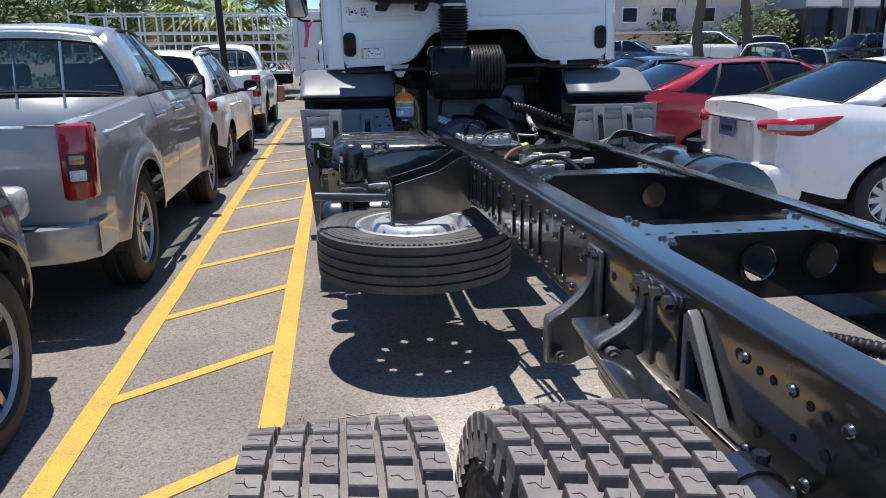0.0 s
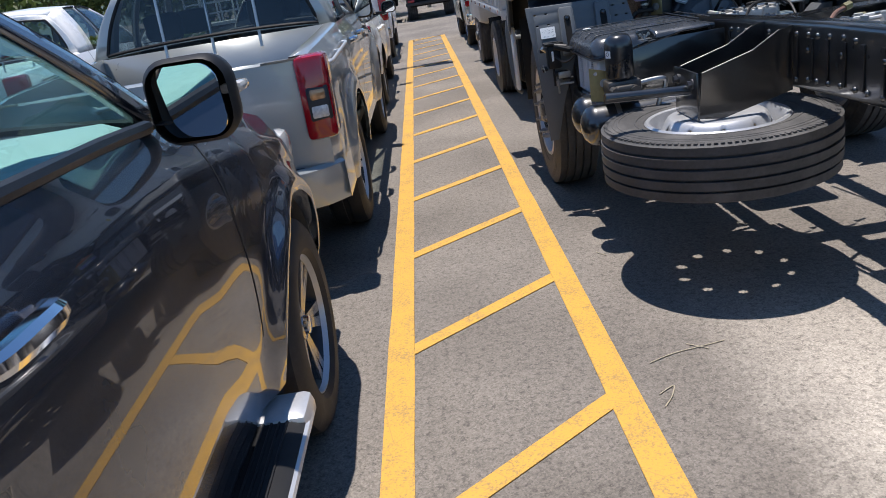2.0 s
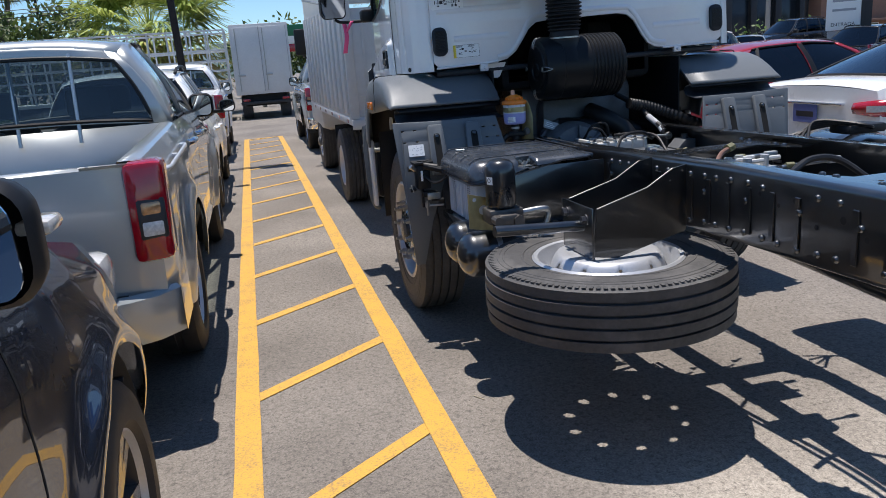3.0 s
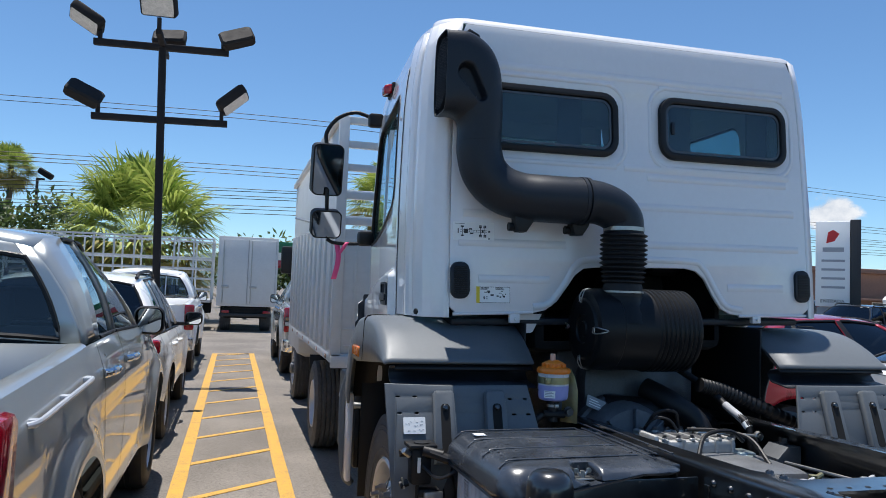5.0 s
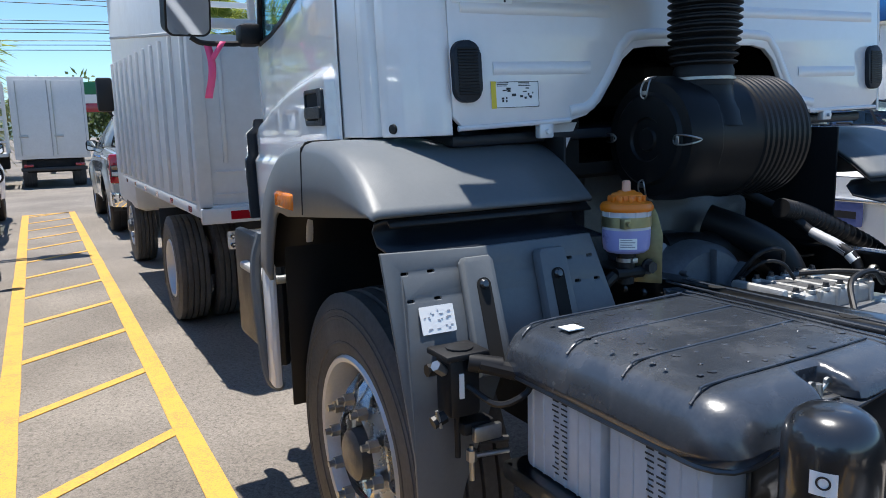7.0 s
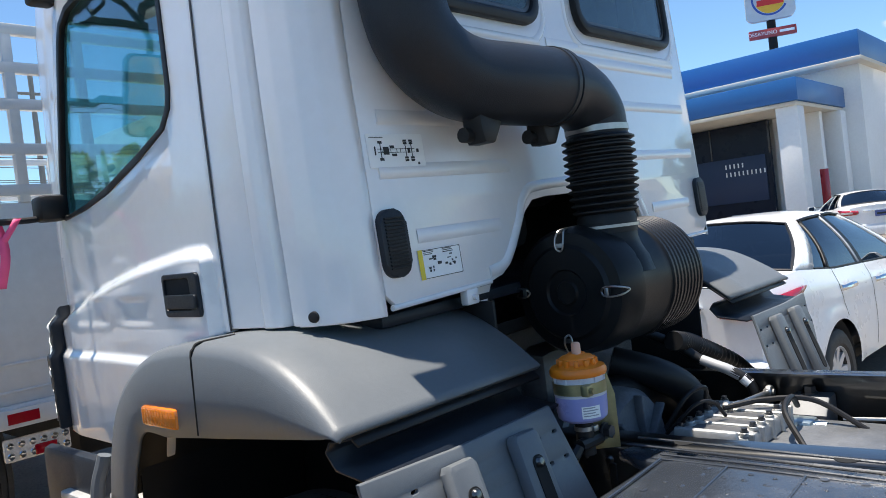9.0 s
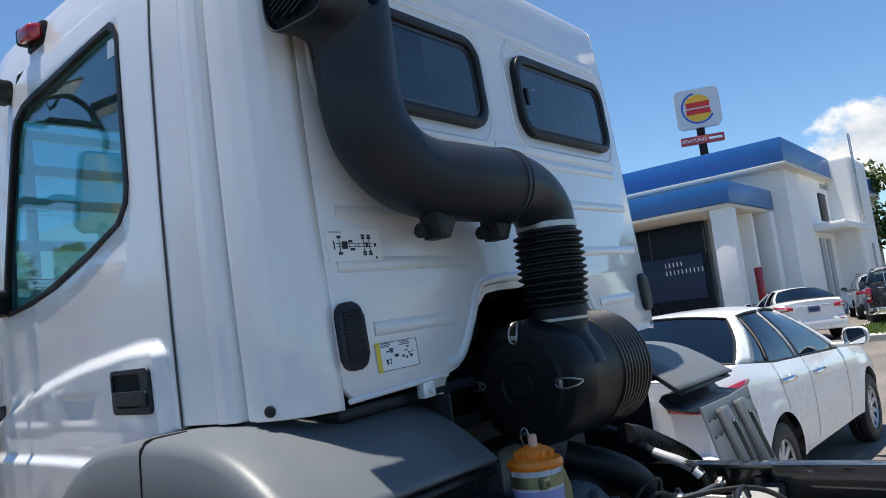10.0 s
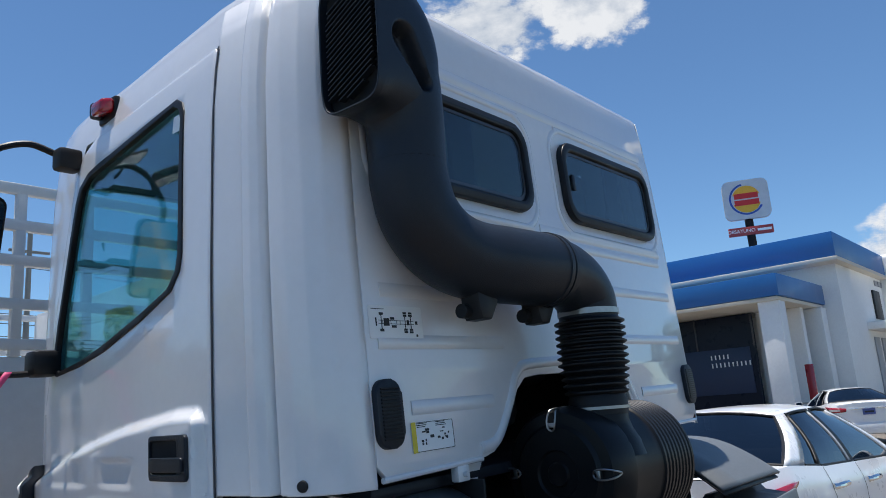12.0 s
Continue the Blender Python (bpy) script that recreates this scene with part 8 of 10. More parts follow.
silver, SX, SB = pickup("silver double-cab pickup with bars over its rear window, parked on asphalt", stand(-2.245, 5.93), SILVER, bumper=SILVER, rearglass=REARTINT)
dark, DX, DB = pickup("dark graphite-blue double-cab pickup with chrome door handles", stand(-2.27, 0.50), DARKBLUE, glass=PALEGLASS, tumble=0.27, plan=[(-1.10, 0.955), (-0.9, 0.98), (0, 1.0), (0.6, 0.975), (2.1, 0.962), (2.45, 0.972), (2.75, 1.0), (3.3, 0.985), (3.6, 0.93), (3.78, 0.82), (3.86, 0.70)], pillars=[((0.42, 0.48), (0.80, 0.80)), ((1.22, 1.07), (1.29, 1.12)), ((2.36, 1.66), (2.48, 1.74))], roof=[(0.48, 1.69), (0.56, 1.735), (0.9, 1.76), (1.3, 1.757), (1.74, 1.71)], tops=[(2.44, 3.86)], seams=((0.60, 0.10), (1.265, 0.0), (2.46, -0.06)), mirror=-0.10, inset=0.0, seatmat=SEATGREY, dash=surface("dash_grey", (0.50, 0.55, 0.53), 0.6), rimmat=MACHINED, flare=0.038, flare_w=0.055, dash_up=0.05, wheel=0.388, rim=0.250, gap=0.098, tyre=0.265)
# side steps of the dark pickup
for s in (-1, 1):
    bm = bmesh.new()
    rows = []
    for y in np.linspace(0.55, 2.42, 10):
        rows.append([(s * 0.74, y, 0.40), (s * 0.90, y, 0.40), (s * 0.935, y, 0.388), (s * 0.935, y, 0.355), (s * 0.90, y, 0.33), (s * 0.74, y, 0.33)])
    grid(bm, rows)
    bm.faces.new([bm.verts.new(p) for p in rows[-1]])
    step = part("side_step", bm, BLACKRUBBER, dark, "black side step with a bright edge", smooth=30)
    for k in range(5):
        bm = bmesh.new()
        tube(bm, [(s * (0.80 + 0.022 * k), y, 0.401) for y in np.linspace(0.6, 2.36, 4)], 0.004, 6, 0)
        part("tread_rib", bm, BLACKRUBBER, step)
    bm = bmesh.new()
    tube(bm, [(s * 0.936, y, 0.372) for y in np.linspace(0.55, 2.42, 6)], 0.013, 8, 2)
    part("edge_strip", bm, WHEELSILVER, step)
    bm = bmesh.new()
    tube(bm, [(s * 0.775, y, 0.425) for y in np.linspace(0.55, 2.36, 6)], 0.017, 8, 2)
    part("inner_strip", bm, WHEELSILVER, step)
    bm = boxed((min(s * 0.74, s * 0.945), 2.34, 0.33), (max(s * 0.74, s * 0.945), 2.50, 0.415), 0.03)
    part("end_cap", bm, WHEELSILVER, step, "silver end cap")
    # rounded belt moulding below the side windows
    bm = bmesh.new()
    tube(bm, [(s * (DX(y, DB(y)) - 0.004), y, DB(y) + 0.008) for y in np.linspace(0.5, 2.28, 8)], 0.017, 8, 2)
    part("belt_moulding", bm, PLASTIC, dark)
    # ribbed arch liners
    for k in range(9):
        a = radians(20 + 17 * k)
        bm = boxed((min(s * 0.60, s * 0.84), 3.0 + 0.452 * math.cos(a) - 0.008, 0.385 + 0.452 * math.sin(a) - 0.008), (max(s * 0.60, s * 0.84), 3.0 + 0.452 * math.cos(a) + 0.008, 0.385 + 0.452 * math.sin(a) + 0.008), 0.004)
        part("liner_rib", bm, PLASTIC, dark)
    # chrome-edged lamp on the mirror's case
    bm = boxed((min(s * 0.93, s * 0.985), 2.36, 1.29), (max(s * 0.93, s * 0.985), 2.45, 1.315), 0.01)
    part("mirror_lamp", bm, CLEARLENS, dark)

SUV = dict(rear=-0.82, nose=3.52, wheelbase=2.67, wheel=0.345, tyre=0.225, rim=0.225, half=0.885, sill=0.40, spokes=5, double=True, flare=0.03,
           belt=[(-0.82, 1.02), (-0.6, 1.06), (0.5, 1.05), (1.8, 1.02), (2.0, 1.02), (2.9, 0.97), (3.35, 0.88), (3.52, 0.78)],
           plan=[(-0.82, 0.90), (-0.6, 0.97), (0, 1.0), (2.4, 1.0), (3.0, 0.97), (3.35, 0.86), (3.52, 0.70)], tops=[(1.9, 3.52)], closed=(False, True),
           roof=[(-0.52, 1.52), (-0.2, 1.575), (0.6, 1.60), (1.05, 1.585), (1.25, 1.55)], roofhalf=0.60,
           pillars=[((-0.78, -0.50), (-0.42, -0.22)), ((0.05, 0.02), (0.13, 0.08)), ((0.85, 0.72), (0.92, 0.78)), ((1.78, 1.18), (1.92, 1.26))], glass=DARKTINT,
           seats=(0.2, 1.1), seams=((0.1, 0.2), (0.88, 0), (1.80, -0.04)), handles=(0.28, 1.05), mirror=-0.06, mirrormat=BLACKRUBBER, handlemat=WHITE)


def suv(label, at, paint, name="car", category="car", **more):
    sp = dict(SUV, **more)
    c, X, B, W = car(name, label, category, at, paint, sp)
    y0 = sp["rear"]
    for s in (-1, 1):
        bm = boxed((min(s * 0.56, s * 0.845), y0 - 0.035, 0.90), (max(s * 0.56, s * 0.845), y0 + 0.14, 1.03), 0.03)
        for v in bm.verts:
            q = max(0.0, (abs(v.co.x) - 0.6) / 0.25)
            v.co.y += 0.05 * q * q
        part("tail_lamp", bm, REDLENS, c)
        bm = bmesh.new()
        tube(bm, [(s * 0.56, -0.35, 1.585), (s * 0.57, -0.2, 1.635), (s * 0.57, 0.5, 1.665), (s * 0.565, 0.95, 1.64), (s * 0.56, 1.05, 1.60)], 0.018, 8)
        part("roof_rail", bm, BLACKRUBBER, c)
    bm = boxed((-0.80, y0 - 0.10, 0.40), (0.80, y0 + 0.1, 0.60), 0.05)
    part("bumper", bm, PLASTIC, c)
    plate_bars(c, frame_of((0, y0 - 0.078, 0.80), (1, 0, 0), (0, 0, 1)))
    return c


suv("white compact SUV with roof rails and dark windows", stand(-2.27, 10.80), WHITE, rimmat=WHEELSILVER)
pickup("white double-cab pickup parked at the end of the row", stand(-2.32, 16.75), WHITE, bumper=CHROME)
pickup("silver double-cab pickup facing away behind a stake truck", stand(0.93, 16.75), SILVER, bumper=CHROME)

SEDAN = dict(rear=-0.98, nose=3.58, wheelbase=2.70, wheel=0.325, tyre=0.205, rim=0.20, half=0.88, sill=0.34, spokes=10, flare=0.015,
             belt=[(-0.98, 1.06), (-0.9, 1.095), (-0.45, 1.115), (0.2, 1.05), (1.9, 0.975), (2.1, 0.965), (2.9, 0.90), (3.4, 0.78), (3.58, 0.66)],
             plan=[(-0.98, 0.84), (-0.85, 0.93), (-0.5, 0.985), (0, 1.0), (2.3, 1.0), (3.0, 0.965), (3.4, 0.83), (3.58, 0.62)], tops=[(-0.98, -0.42), (2.0, 3.58)], closed=(True, True),
             roof=[(0.22, 1.405), (0.5, 1.43), (1.0, 1.435), (1.3, 1.405)], roofhalf=0.56,
             pillars=[((-0.50, 0.20), (-0.16, 0.34)), ((0.10, 0.36), (0.13, 0.38)), ((0.80, 0.74), (0.87, 0.80)), ((1.98, 1.24), (2.12, 1.31))], glass=DARKTINT, rearglass=DARKTINT,
             head_drop=0.14, seats=(0.45, 1.2), seams=((0.12, 0.16), (0.84, 0), (1.92, -0.05)), handles=(0.28, 1.05), mirror=-0.10, trim=BLACKRUBBER)


def sedan(label, at, paint, lamp="wide", **more):
    sp = dict(SEDAN, **more)
    c, X, B, W = car("car", label, "car", at, paint, sp)
    y0 = sp["rear"]
    for s in (-1, 1):
        bm = bmesh.new()
        rows = []
        for u in np.linspace(0, 1, 12):  # pointed lamp wrapped round the rear corner
            yy = y0 + 0.46 * max(0, u - 0.45) / 0.55
            x = 0.52 + (X(yy, 0.97) - 0.52 + 0.012) * min(1, u / 0.50)
            ybase = y0 - 0.07 * (1 - min(1, (x / (0.84 * 0.88)) ** 2)) - 0.012 if u < 0.45 else yy
            zt = 0.965 + 0.06 * u
            zb = 0.895 - 0.03 * min(1.0, u / 0.7) if u < 0.7 else 0.865 + (zt - 0.012 - 0.865) * (u - 0.7) / 0.3
            rows.append([(s * x, ybase, zb), (s * (x + 0.012 * math.sin(math.pi * u)), ybase - 0.015 * (u < 0.5), (zt + zb) / 2), (s * x, ybase, zt)])
        grid(bm, rows)
        tl = solid(part("tail_lamp", bm, REDLENS, c, "long pointed red tail lamp", smooth=60), 0.03, 0)
        bm = bmesh.new()
        grid(bm, [[(s * abs(r[1][0]) + s * 0.019, r[1][1] - 0.016 * (k < 6), r[1][2] + d) for d in (-0.026, 0.022)] for k, r in enumerate(rows) if 2 < k < 9])
        part("clear_strip", bm, CLEARLENS, tl, smooth=60)
    bm = boxed((-0.42, y0 - 0.095, 0.945), (0.42, y0 - 0.05, 0.965), 0.006)
    part("boot_strip", bm, CHROME, c)
    plate_bars(c, frame_of((0, y0 - 0.088, 0.87), (1, 0, 0), (0, 0, 1)), 0.30, 0.15, surface("plate_blue", (0.10, 0.13, 0.32), 0.5))
    bm = bmesh.new()
    lathe(bm, [(0.028, 0), (0.035, 0.006), (0.042, 0)], 20, Matrix.Translation((0, y0 - 0.062, 1.02)) @ AX["y"] @ Matrix.Rotation(math.pi, 4, "X"))
    part("badge", bm, CHROME, c)
    bm = boxed((-0.80, y0 - 0.09, 0.30), (0.80, y0 + 0.25, 0.62), 0.07)
    part("bumper", bm, paint, c)
    for s in (-1, 1):
        part("reflector", boxed((min(s * 0.60, s * 0.72), y0 - 0.10, 0.55), (max(s * 0.60, s * 0.72), y0 - 0.08, 0.575), 0.004), REDLENS, c)
        bm = boxed((min(s * 0.38, s * 0.72), 3.30, 0.60), (max(s * 0.38, s * 0.72), 3.52, 0.74), 0.05)
        part("head_lamp", bm, CLEARLENS, c)
    part("grille", boxed((-0.34, 3.52, 0.42), (0.34, 3.66, 0.58), 0.03), BLACKRUBBER, c)
    return c


sedan("white sedan with long red tail lamps and ten-spoke wheels", stand(4.60, 6.97, -93), WHITE, handlemat=CHROME)
sedan("red sedan with a sloping dark rear window", stand(4.10, 9.35, -90), REDPAINT, roof=[(0.0, 1.36), (0.3, 1.41), (0.9, 1.43), (1.3, 1.40)], pillars=[((-0.70, 0.0), (-0.30, 0.2)), ((0.05, 0.24), (0.08, 0.27)), ((0.80, 0.74), (0.87, 0.80)), ((1.98, 1.24), (2.12, 1.31))], tops=[(-0.98, -0.62), (2.0, 3.58)], handlemat=REDPAINT)
sedan("navy blue sedan beside a red one", stand(4.4, 12.0, -90), NAVYCAR, handlemat=NAVYCAR)
sedan("silver-white sedan parked across the lane", stand(21.6, 9.7, -62), WHITE, spokes=7, handlemat=WHITE)
sedan("red sedan in the row before the showroom", stand(15.8, 13.4, -80), REDPAINT, handlemat=REDPAINT)
suv("white hatchback in the row before the showroom", stand(17.5, 15.6, -80), WHITE)
suv("dark blue hatchback with clear head lamps, facing the lane", stand(19.3, 5.5, 97), BLACKCAR, mirrormat=BLACKCAR, handlemat=BLACKCAR)
suv("silver SUV behind the parked cars", stand(30.5, 9.0, -75), SILVER, handlemat=SILVER)
pickup("black pickup loaded with bottles, parked beside the lane", stand(24.2, 7.6, -80), BLACKCAR)
pickup("dark pickup beyond the red sedan", stand(12.6, 14.2, -120), NAVYCAR, bumper=CHROME)
pickup("white pickup in the far row", stand(15.0, 25.8, 150), WHITE, bumper=CHROME)
suv("grey SUV in the far row", stand(17.6, 27.4, -35), SILVER, handlemat=SILVER)
suv("dark SUV in the far row", stand(18.0, 21.4, 110), BLACKCAR, handlemat=BLACKCAR)
pickup("white pickup in the next row of the car park", stand(-5.3, 9.0), WHITE, bumper=CHROME)
suv("black SUV in the next row of the car park", stand(-8.0, 9.5), BLACKCAR, handlemat=BLACKCAR)
suv("white SUV in the next row of the car park", stand(-5.3, 2.6), WHITE)


# ---------- stake truck ahead ----------
def word(text, size, m, mat, parent, name="lettering", depth=0.004):
    cu = bpy.data.curves.new("word", "FONT")
    cu.body, cu.size, cu.extrude, cu.align_x, cu.align_y = text, size, depth / 2, "CENTER", "CENTER"
    ob = new("word", cu)
    data = bpy.data.meshes.new_from_object(ob.evaluated_get(bpy.context.evaluated_depsgraph_get()))
    bpy.data.objects.remove(ob)
    data.transform(m)
    data.materials.clear()
    data.materials.append(mat)
    o = new(name, data)
    o.parent = parent
    return o


stake = thing("stake_truck", "white truck with a tall ribbed stake body, parked in line ahead", "truck")
BX0, BX1, BY0, BY1 = -0.075, 2.02, 8.50, 12.75
for x, s in ((BX0, -1), (BX1, 1)):
    a, b = (x, x + 0.035) if s < 0 else (x - 0.035, x)
    side = part("side_panel", boxed((a, BY0 + 0.07, 1.06), (b, BY1, 2.86), 0.006), BODYWHITE, stake, "white side panel with upright ribs")
    for k in range(11):
        y = BY0 + 0.16 + k * (BY1 - BY0 - 0.2) / 10
        bm = boxed((x + s * 0.010 - 0.014, y - 0.012, 1.08), (x + s * 0.010 + 0.014, y + 0.012, 2.05 + 0.042 * k * 0.35), 0.005)
        part("rib", bm, BODYWHITE, side)
    bm = boxed((x + s * 0.012 - 0.03, BY0 + 0.05, 2.84), (x + s * 0.012 + 0.03, BY1, 2.90), 0.01)
    part("top_rail", bm, BODYWHITE, side)
    bm = bmesh.new()
    rod(bm, (x + s * 0.006, BY0 + 0.1, 2.03), (x + s * 0.006, BY1 - 0.1, 2.45), 0.012, 6)
    part("seam", bm, INKGREY, side)
for x in (BX0 + 0.03, BX1 - 0.03):
    part("corner_post", boxed((x - 0.04, BY0, 1.03), (x + 0.04, BY0 + 0.08, 2.90), 0.008), BODYWHITE, stake)
gate = part("tail_gate", boxed((BX0 + 0.07, BY0 + 0.02, 1.06), (BX1 - 0.07, BY0 + 0.05, 2.02), 0.006), BODYWHITE, stake, "white solid lower tail gate")
for z in (1.12, 1.25):
    part("bar", boxed((BX0 + 0.09, BY0 + 0.012, z - 0.006), (BX1 - 0.09, BY0 + 0.022, z + 0.006), 0.003), BODYWHITE, gate)
for x in (BX0 + 0.16, 0.62, 1.28):
    part("hinge", boxed((x - 0.012, BY0 + 0.010, 1.30), (x + 0.012, BY0 + 0.022, 1.96), 0.003), BODYWHITE, gate)
for z in (2.08, 2.28, 2.50, 2.68, 2.87):
    part("cross_bar", boxed((BX0 + 0.06, BY0 + 0.01, z - 0.028), (BX1 - 0.06, BY0 + 0.05, z + 0.028), 0.006), BODYWHITE, stake)
for x in (0.30, 0.64, 1.30, 1.64):
    part("upright", boxed((x - 0.025, BY0 + 0.012, 2.02), (x + 0.025, BY0 + 0.055, 2.88), 0.006), BODYWHITE, stake)
part("front_wall", boxed((BX0 + 0.03, BY1 - 0.04, 1.06), (BX1 - 0.03, BY1, 2.0), 0.006), BODYWHITE, stake)
for z in (2.2, 2.5, 2.85):
    part("cross_bar", boxed((BX0 + 0.03, BY1 - 0.04, z - 0.03), (BX1 - 0.03, BY1, z + 0.03), 0.006), BODYWHITE, stake)
part("bed", boxed((BX0, BY0, 0.985), (BX1, BY1, 1.06), 0.008), BODYWHITE, stake)
sillp = part("rear_sill", boxed((BX0 - 0.005, BY0 - 0.025, 0.955), (BX1 + 0.005, BY0 + 0.0, 1.045), 0.005), BODYWHITE, stake)
for k in range(7):
    x = BX0 + 0.16 + 0.29 * k
    part("tape", boxed((x, BY0 - 0.0275, 0.975), (x + 0.14, BY0 - 0.026, 1.025)), REDLENS, sillp, "red reflective tape", smooth=None)
for k in range(6):
    y = BY0 + 0.3 + 0.7 * k
    part("tape", boxed((BX0 - 0.003, y, 1.0), (BX0 - 0.001, y + 0.10, 1.035)), REDLENS, sillp, "red reflective tape", smooth=None)
for x in (0.22, 1.70):
    tl = part("tail_lamp", boxed((x - 0.15, BY0 + 0.02, 0.79), (x + 0.15, BY0 + 0.06, 0.90), 0.012), CLEARLENS, stake, "tail lamp of clear and red cells")
    part("red_cell", boxed((x - 0.02, BY0 + 0.012, 0.80), (x + 0.08, BY0 + 0.022, 0.85), 0.004), REDLENS, tl)
    bm = bmesh.new()
    for i in range(6):
        for j in range(2):
            lathe(bm, [(0, 0.006), (0.014, 0.004), (0.018, 0)], 8, Matrix.Translation((x - 0.125 + 0.05 * i, BY0 + 0.02, 0.82 + 0.05 * j)) @ AX["y"] @ Matrix.Rotation(math.pi, 4, "X"))
    pieces("lamp_cell", bm, CHROME, tl)
part("chassis", boxed((0.45, BY0 + 0.15, 0.70), (1.5, 14.2, 0.96), 0.03), SHADEBLACK, stake)
part("cab", boxed((0.02, 12.95, 0.62), (1.92, 14.5, 2.15), 0.14), BODYWHITE, stake)
for x, tm in ((0.10, TO_LEFT), (0.38, TO_RIGHT), (1.56, TO_LEFT), (1.84, TO_RIGHT)):
    disc_wheel(stake, "wheel", Matrix.Translation((x, 10.28, 0.42)) @ tm, 0.42, 0.24, 0.22, "ribs", -0.05, 6, "black twin wheel")
for x, tm in ((0.16, TO_LEFT), (1.78, TO_RIGHT)):
    disc_wheel(stake, "wheel", Matrix.Translation((x, 13.55, 0.42)) @ tm, 0.42, 0.24, 0.22, "ribs", 0.06, 6, "front wheel")
part("mud_flap", boxed((0.0, 10.80, 0.2), (0.55, 10.82, 0.85), 0.004), BLACKRUBBER, stake)
bm = bmesh.new()
box(bm, (-0.16, 14.0, 1.75), (0.02, 14.1, 2.15), 0.03)
rod(bm, (0.0, 14.1, 1.7), (-0.07, 14.06, 1.78), 0.015, 8)
part("mirror", bm, BLACKRUBBER, stake)

# ---------- box truck and open frame truck across the end ----------
EY = 28.6
bt = thing("box_truck", "white box truck seen from behind with closed double doors", "truck")
part("box", boxed((-1.36, EY, 0.84), (0.58, EY + 5.0, 3.16), 0.02), BODYWHITE, bt, "white cargo box")
for x0, x1 in ((-1.28, -0.40), (-0.38, 0.50)):
    d = part("rear_door", boxed((x0, EY - 0.03, 0.92), (x1, EY - 0.002, 3.06), 0.01), BODYWHITE, bt, "white rear door with a lock bar")
    bm = bmesh.new()
    rod(bm, (x0 + 0.10, EY - 0.045, 0.95), (x0 + 0.10, EY - 0.045, 3.02), 0.014, 8)
    box(bm, (x0 + 0.06, EY - 0.06, 1.45), (x0 + 0.30, EY - 0.04, 1.52), 0.01)
    part("lock_bar", bm, STEEL, d)
    part("seam", boxed((x1 - 0.002, EY - 0.031, 0.92), (x1 + 0.012, EY - 0.004, 3.06)), INKGREY, d)
part("chassis", boxed((-1.1, EY + 0.1, 0.45), (0.3, EY + 5, 0.82), 0.03), SHADEBLACK, bt)
part("bumper", boxed((-1.25, EY - 0.02, 0.50), (0.47, EY + 0.06, 0.60), 0.01), INK, bt)
for x in (-1.05, 0.27):
    part("tail_lamp", boxed((x - 0.12, EY - 0.04, 0.62), (x + 0.12, EY + 0.0, 0.70), 0.01), REDLENS, bt)
    disc_wheel(bt, "wheel", Matrix.Translation((x, EY + 0.9, 0.42)) @ TO_LEFT, 0.42, 0.36, 0.22, "ribs", -0.05, 6, "black twin wheel")
ft = thing("frame_truck", "truck bed with an open cage of white square tubes", "truck")
fx0, fx1, fz0, fz1 = -9.0, -1.55, 1.35, 3.05
for y in (EY + 0.6, EY + 2.6):
    for z in (fz0, 1.72, 2.05, 2.40, fz1):
        part("rail", boxed((fx0, y - 0.025, z - 0.028), (fx1, y + 0.025, z + 0.028), 0.004), BODYWHITE, ft, smooth=None)
    for k in range(13):
        x = fx0 + (fx1 - fx0) * k / 12
        part("post", boxed((x - 0.028, y - 0.03, fz0 - 0.35), (x + 0.028, y + 0.03, fz1 + 0.03), 0.004), BODYWHITE, ft, smooth=None)
for k in range(7):
    x = fx0 + (fx1 - fx0) * k / 6
    part("roof_bar", boxed((x - 0.025, EY + 0.6, fz1), (x + 0.025, EY + 2.6, fz1 + 0.05), 0.004), BODYWHITE, ft, smooth=None)
part("bed", boxed((fx0, EY + 0.5, 0.92), (fx1, EY + 2.7, 1.02), 0.01), BODYWHITE, ft)
part("chassis", boxed((fx0 + 0.4, EY + 1.1, 0.55), (fx1, EY + 2.1, 0.92), 0.02), SHADEBLACK, ft)
for x in (-7.5, -2.4):
    for y in (EY + 0.8, EY + 2.4):
        disc_wheel(ft, "wheel", Matrix.Translation((x, y, 0.42)) @ Matrix.Rotation(radians(90), 4, "X"), 0.42, 0.3, 0.22, "ribs", 0.05, 0, "black truck wheel")
# planter box by the box truck
tagged(part("planter", boxed((-2.05, 27.9, 0), (-1.75, 28.25, 0.55), 0.03), surface("terracotta", (0.35, 0.16, 0.08), 0.8), None, "terracotta planter box on the asphalt"), category="planter")
# red, white and green sign behind the box truck
fs = thing("shop_sign", "green, white and red fascia sign behind the trucks", "sign", at=Matrix.Translation((2.5, 38, 0)))
GREEN = surface("sign_green", (0.02, 0.18, 0.08), 0.5)
for k, (z0, z1, mat) in enumerate(((3.1, 3.6, GREEN), (2.75, 3.1, LABEL), (2.4, 2.75, REDPAINT))):
    part("panel", boxed((-3.0, 0, z0), (2.0, 0.2, z1), 0.01), mat, fs)
for x in (-2.8, 1.8):
    part("post", boxed((x - 0.1, 0.05, 0), (x + 0.1, 0.15, 2.5), 0.01), STEEL, fs)


# ---------- lamp masts and wires ----------
MAST = surface("mast_paint", (0.018, 0.016, 0.016), 0.75, 0.0, spec=0.25)


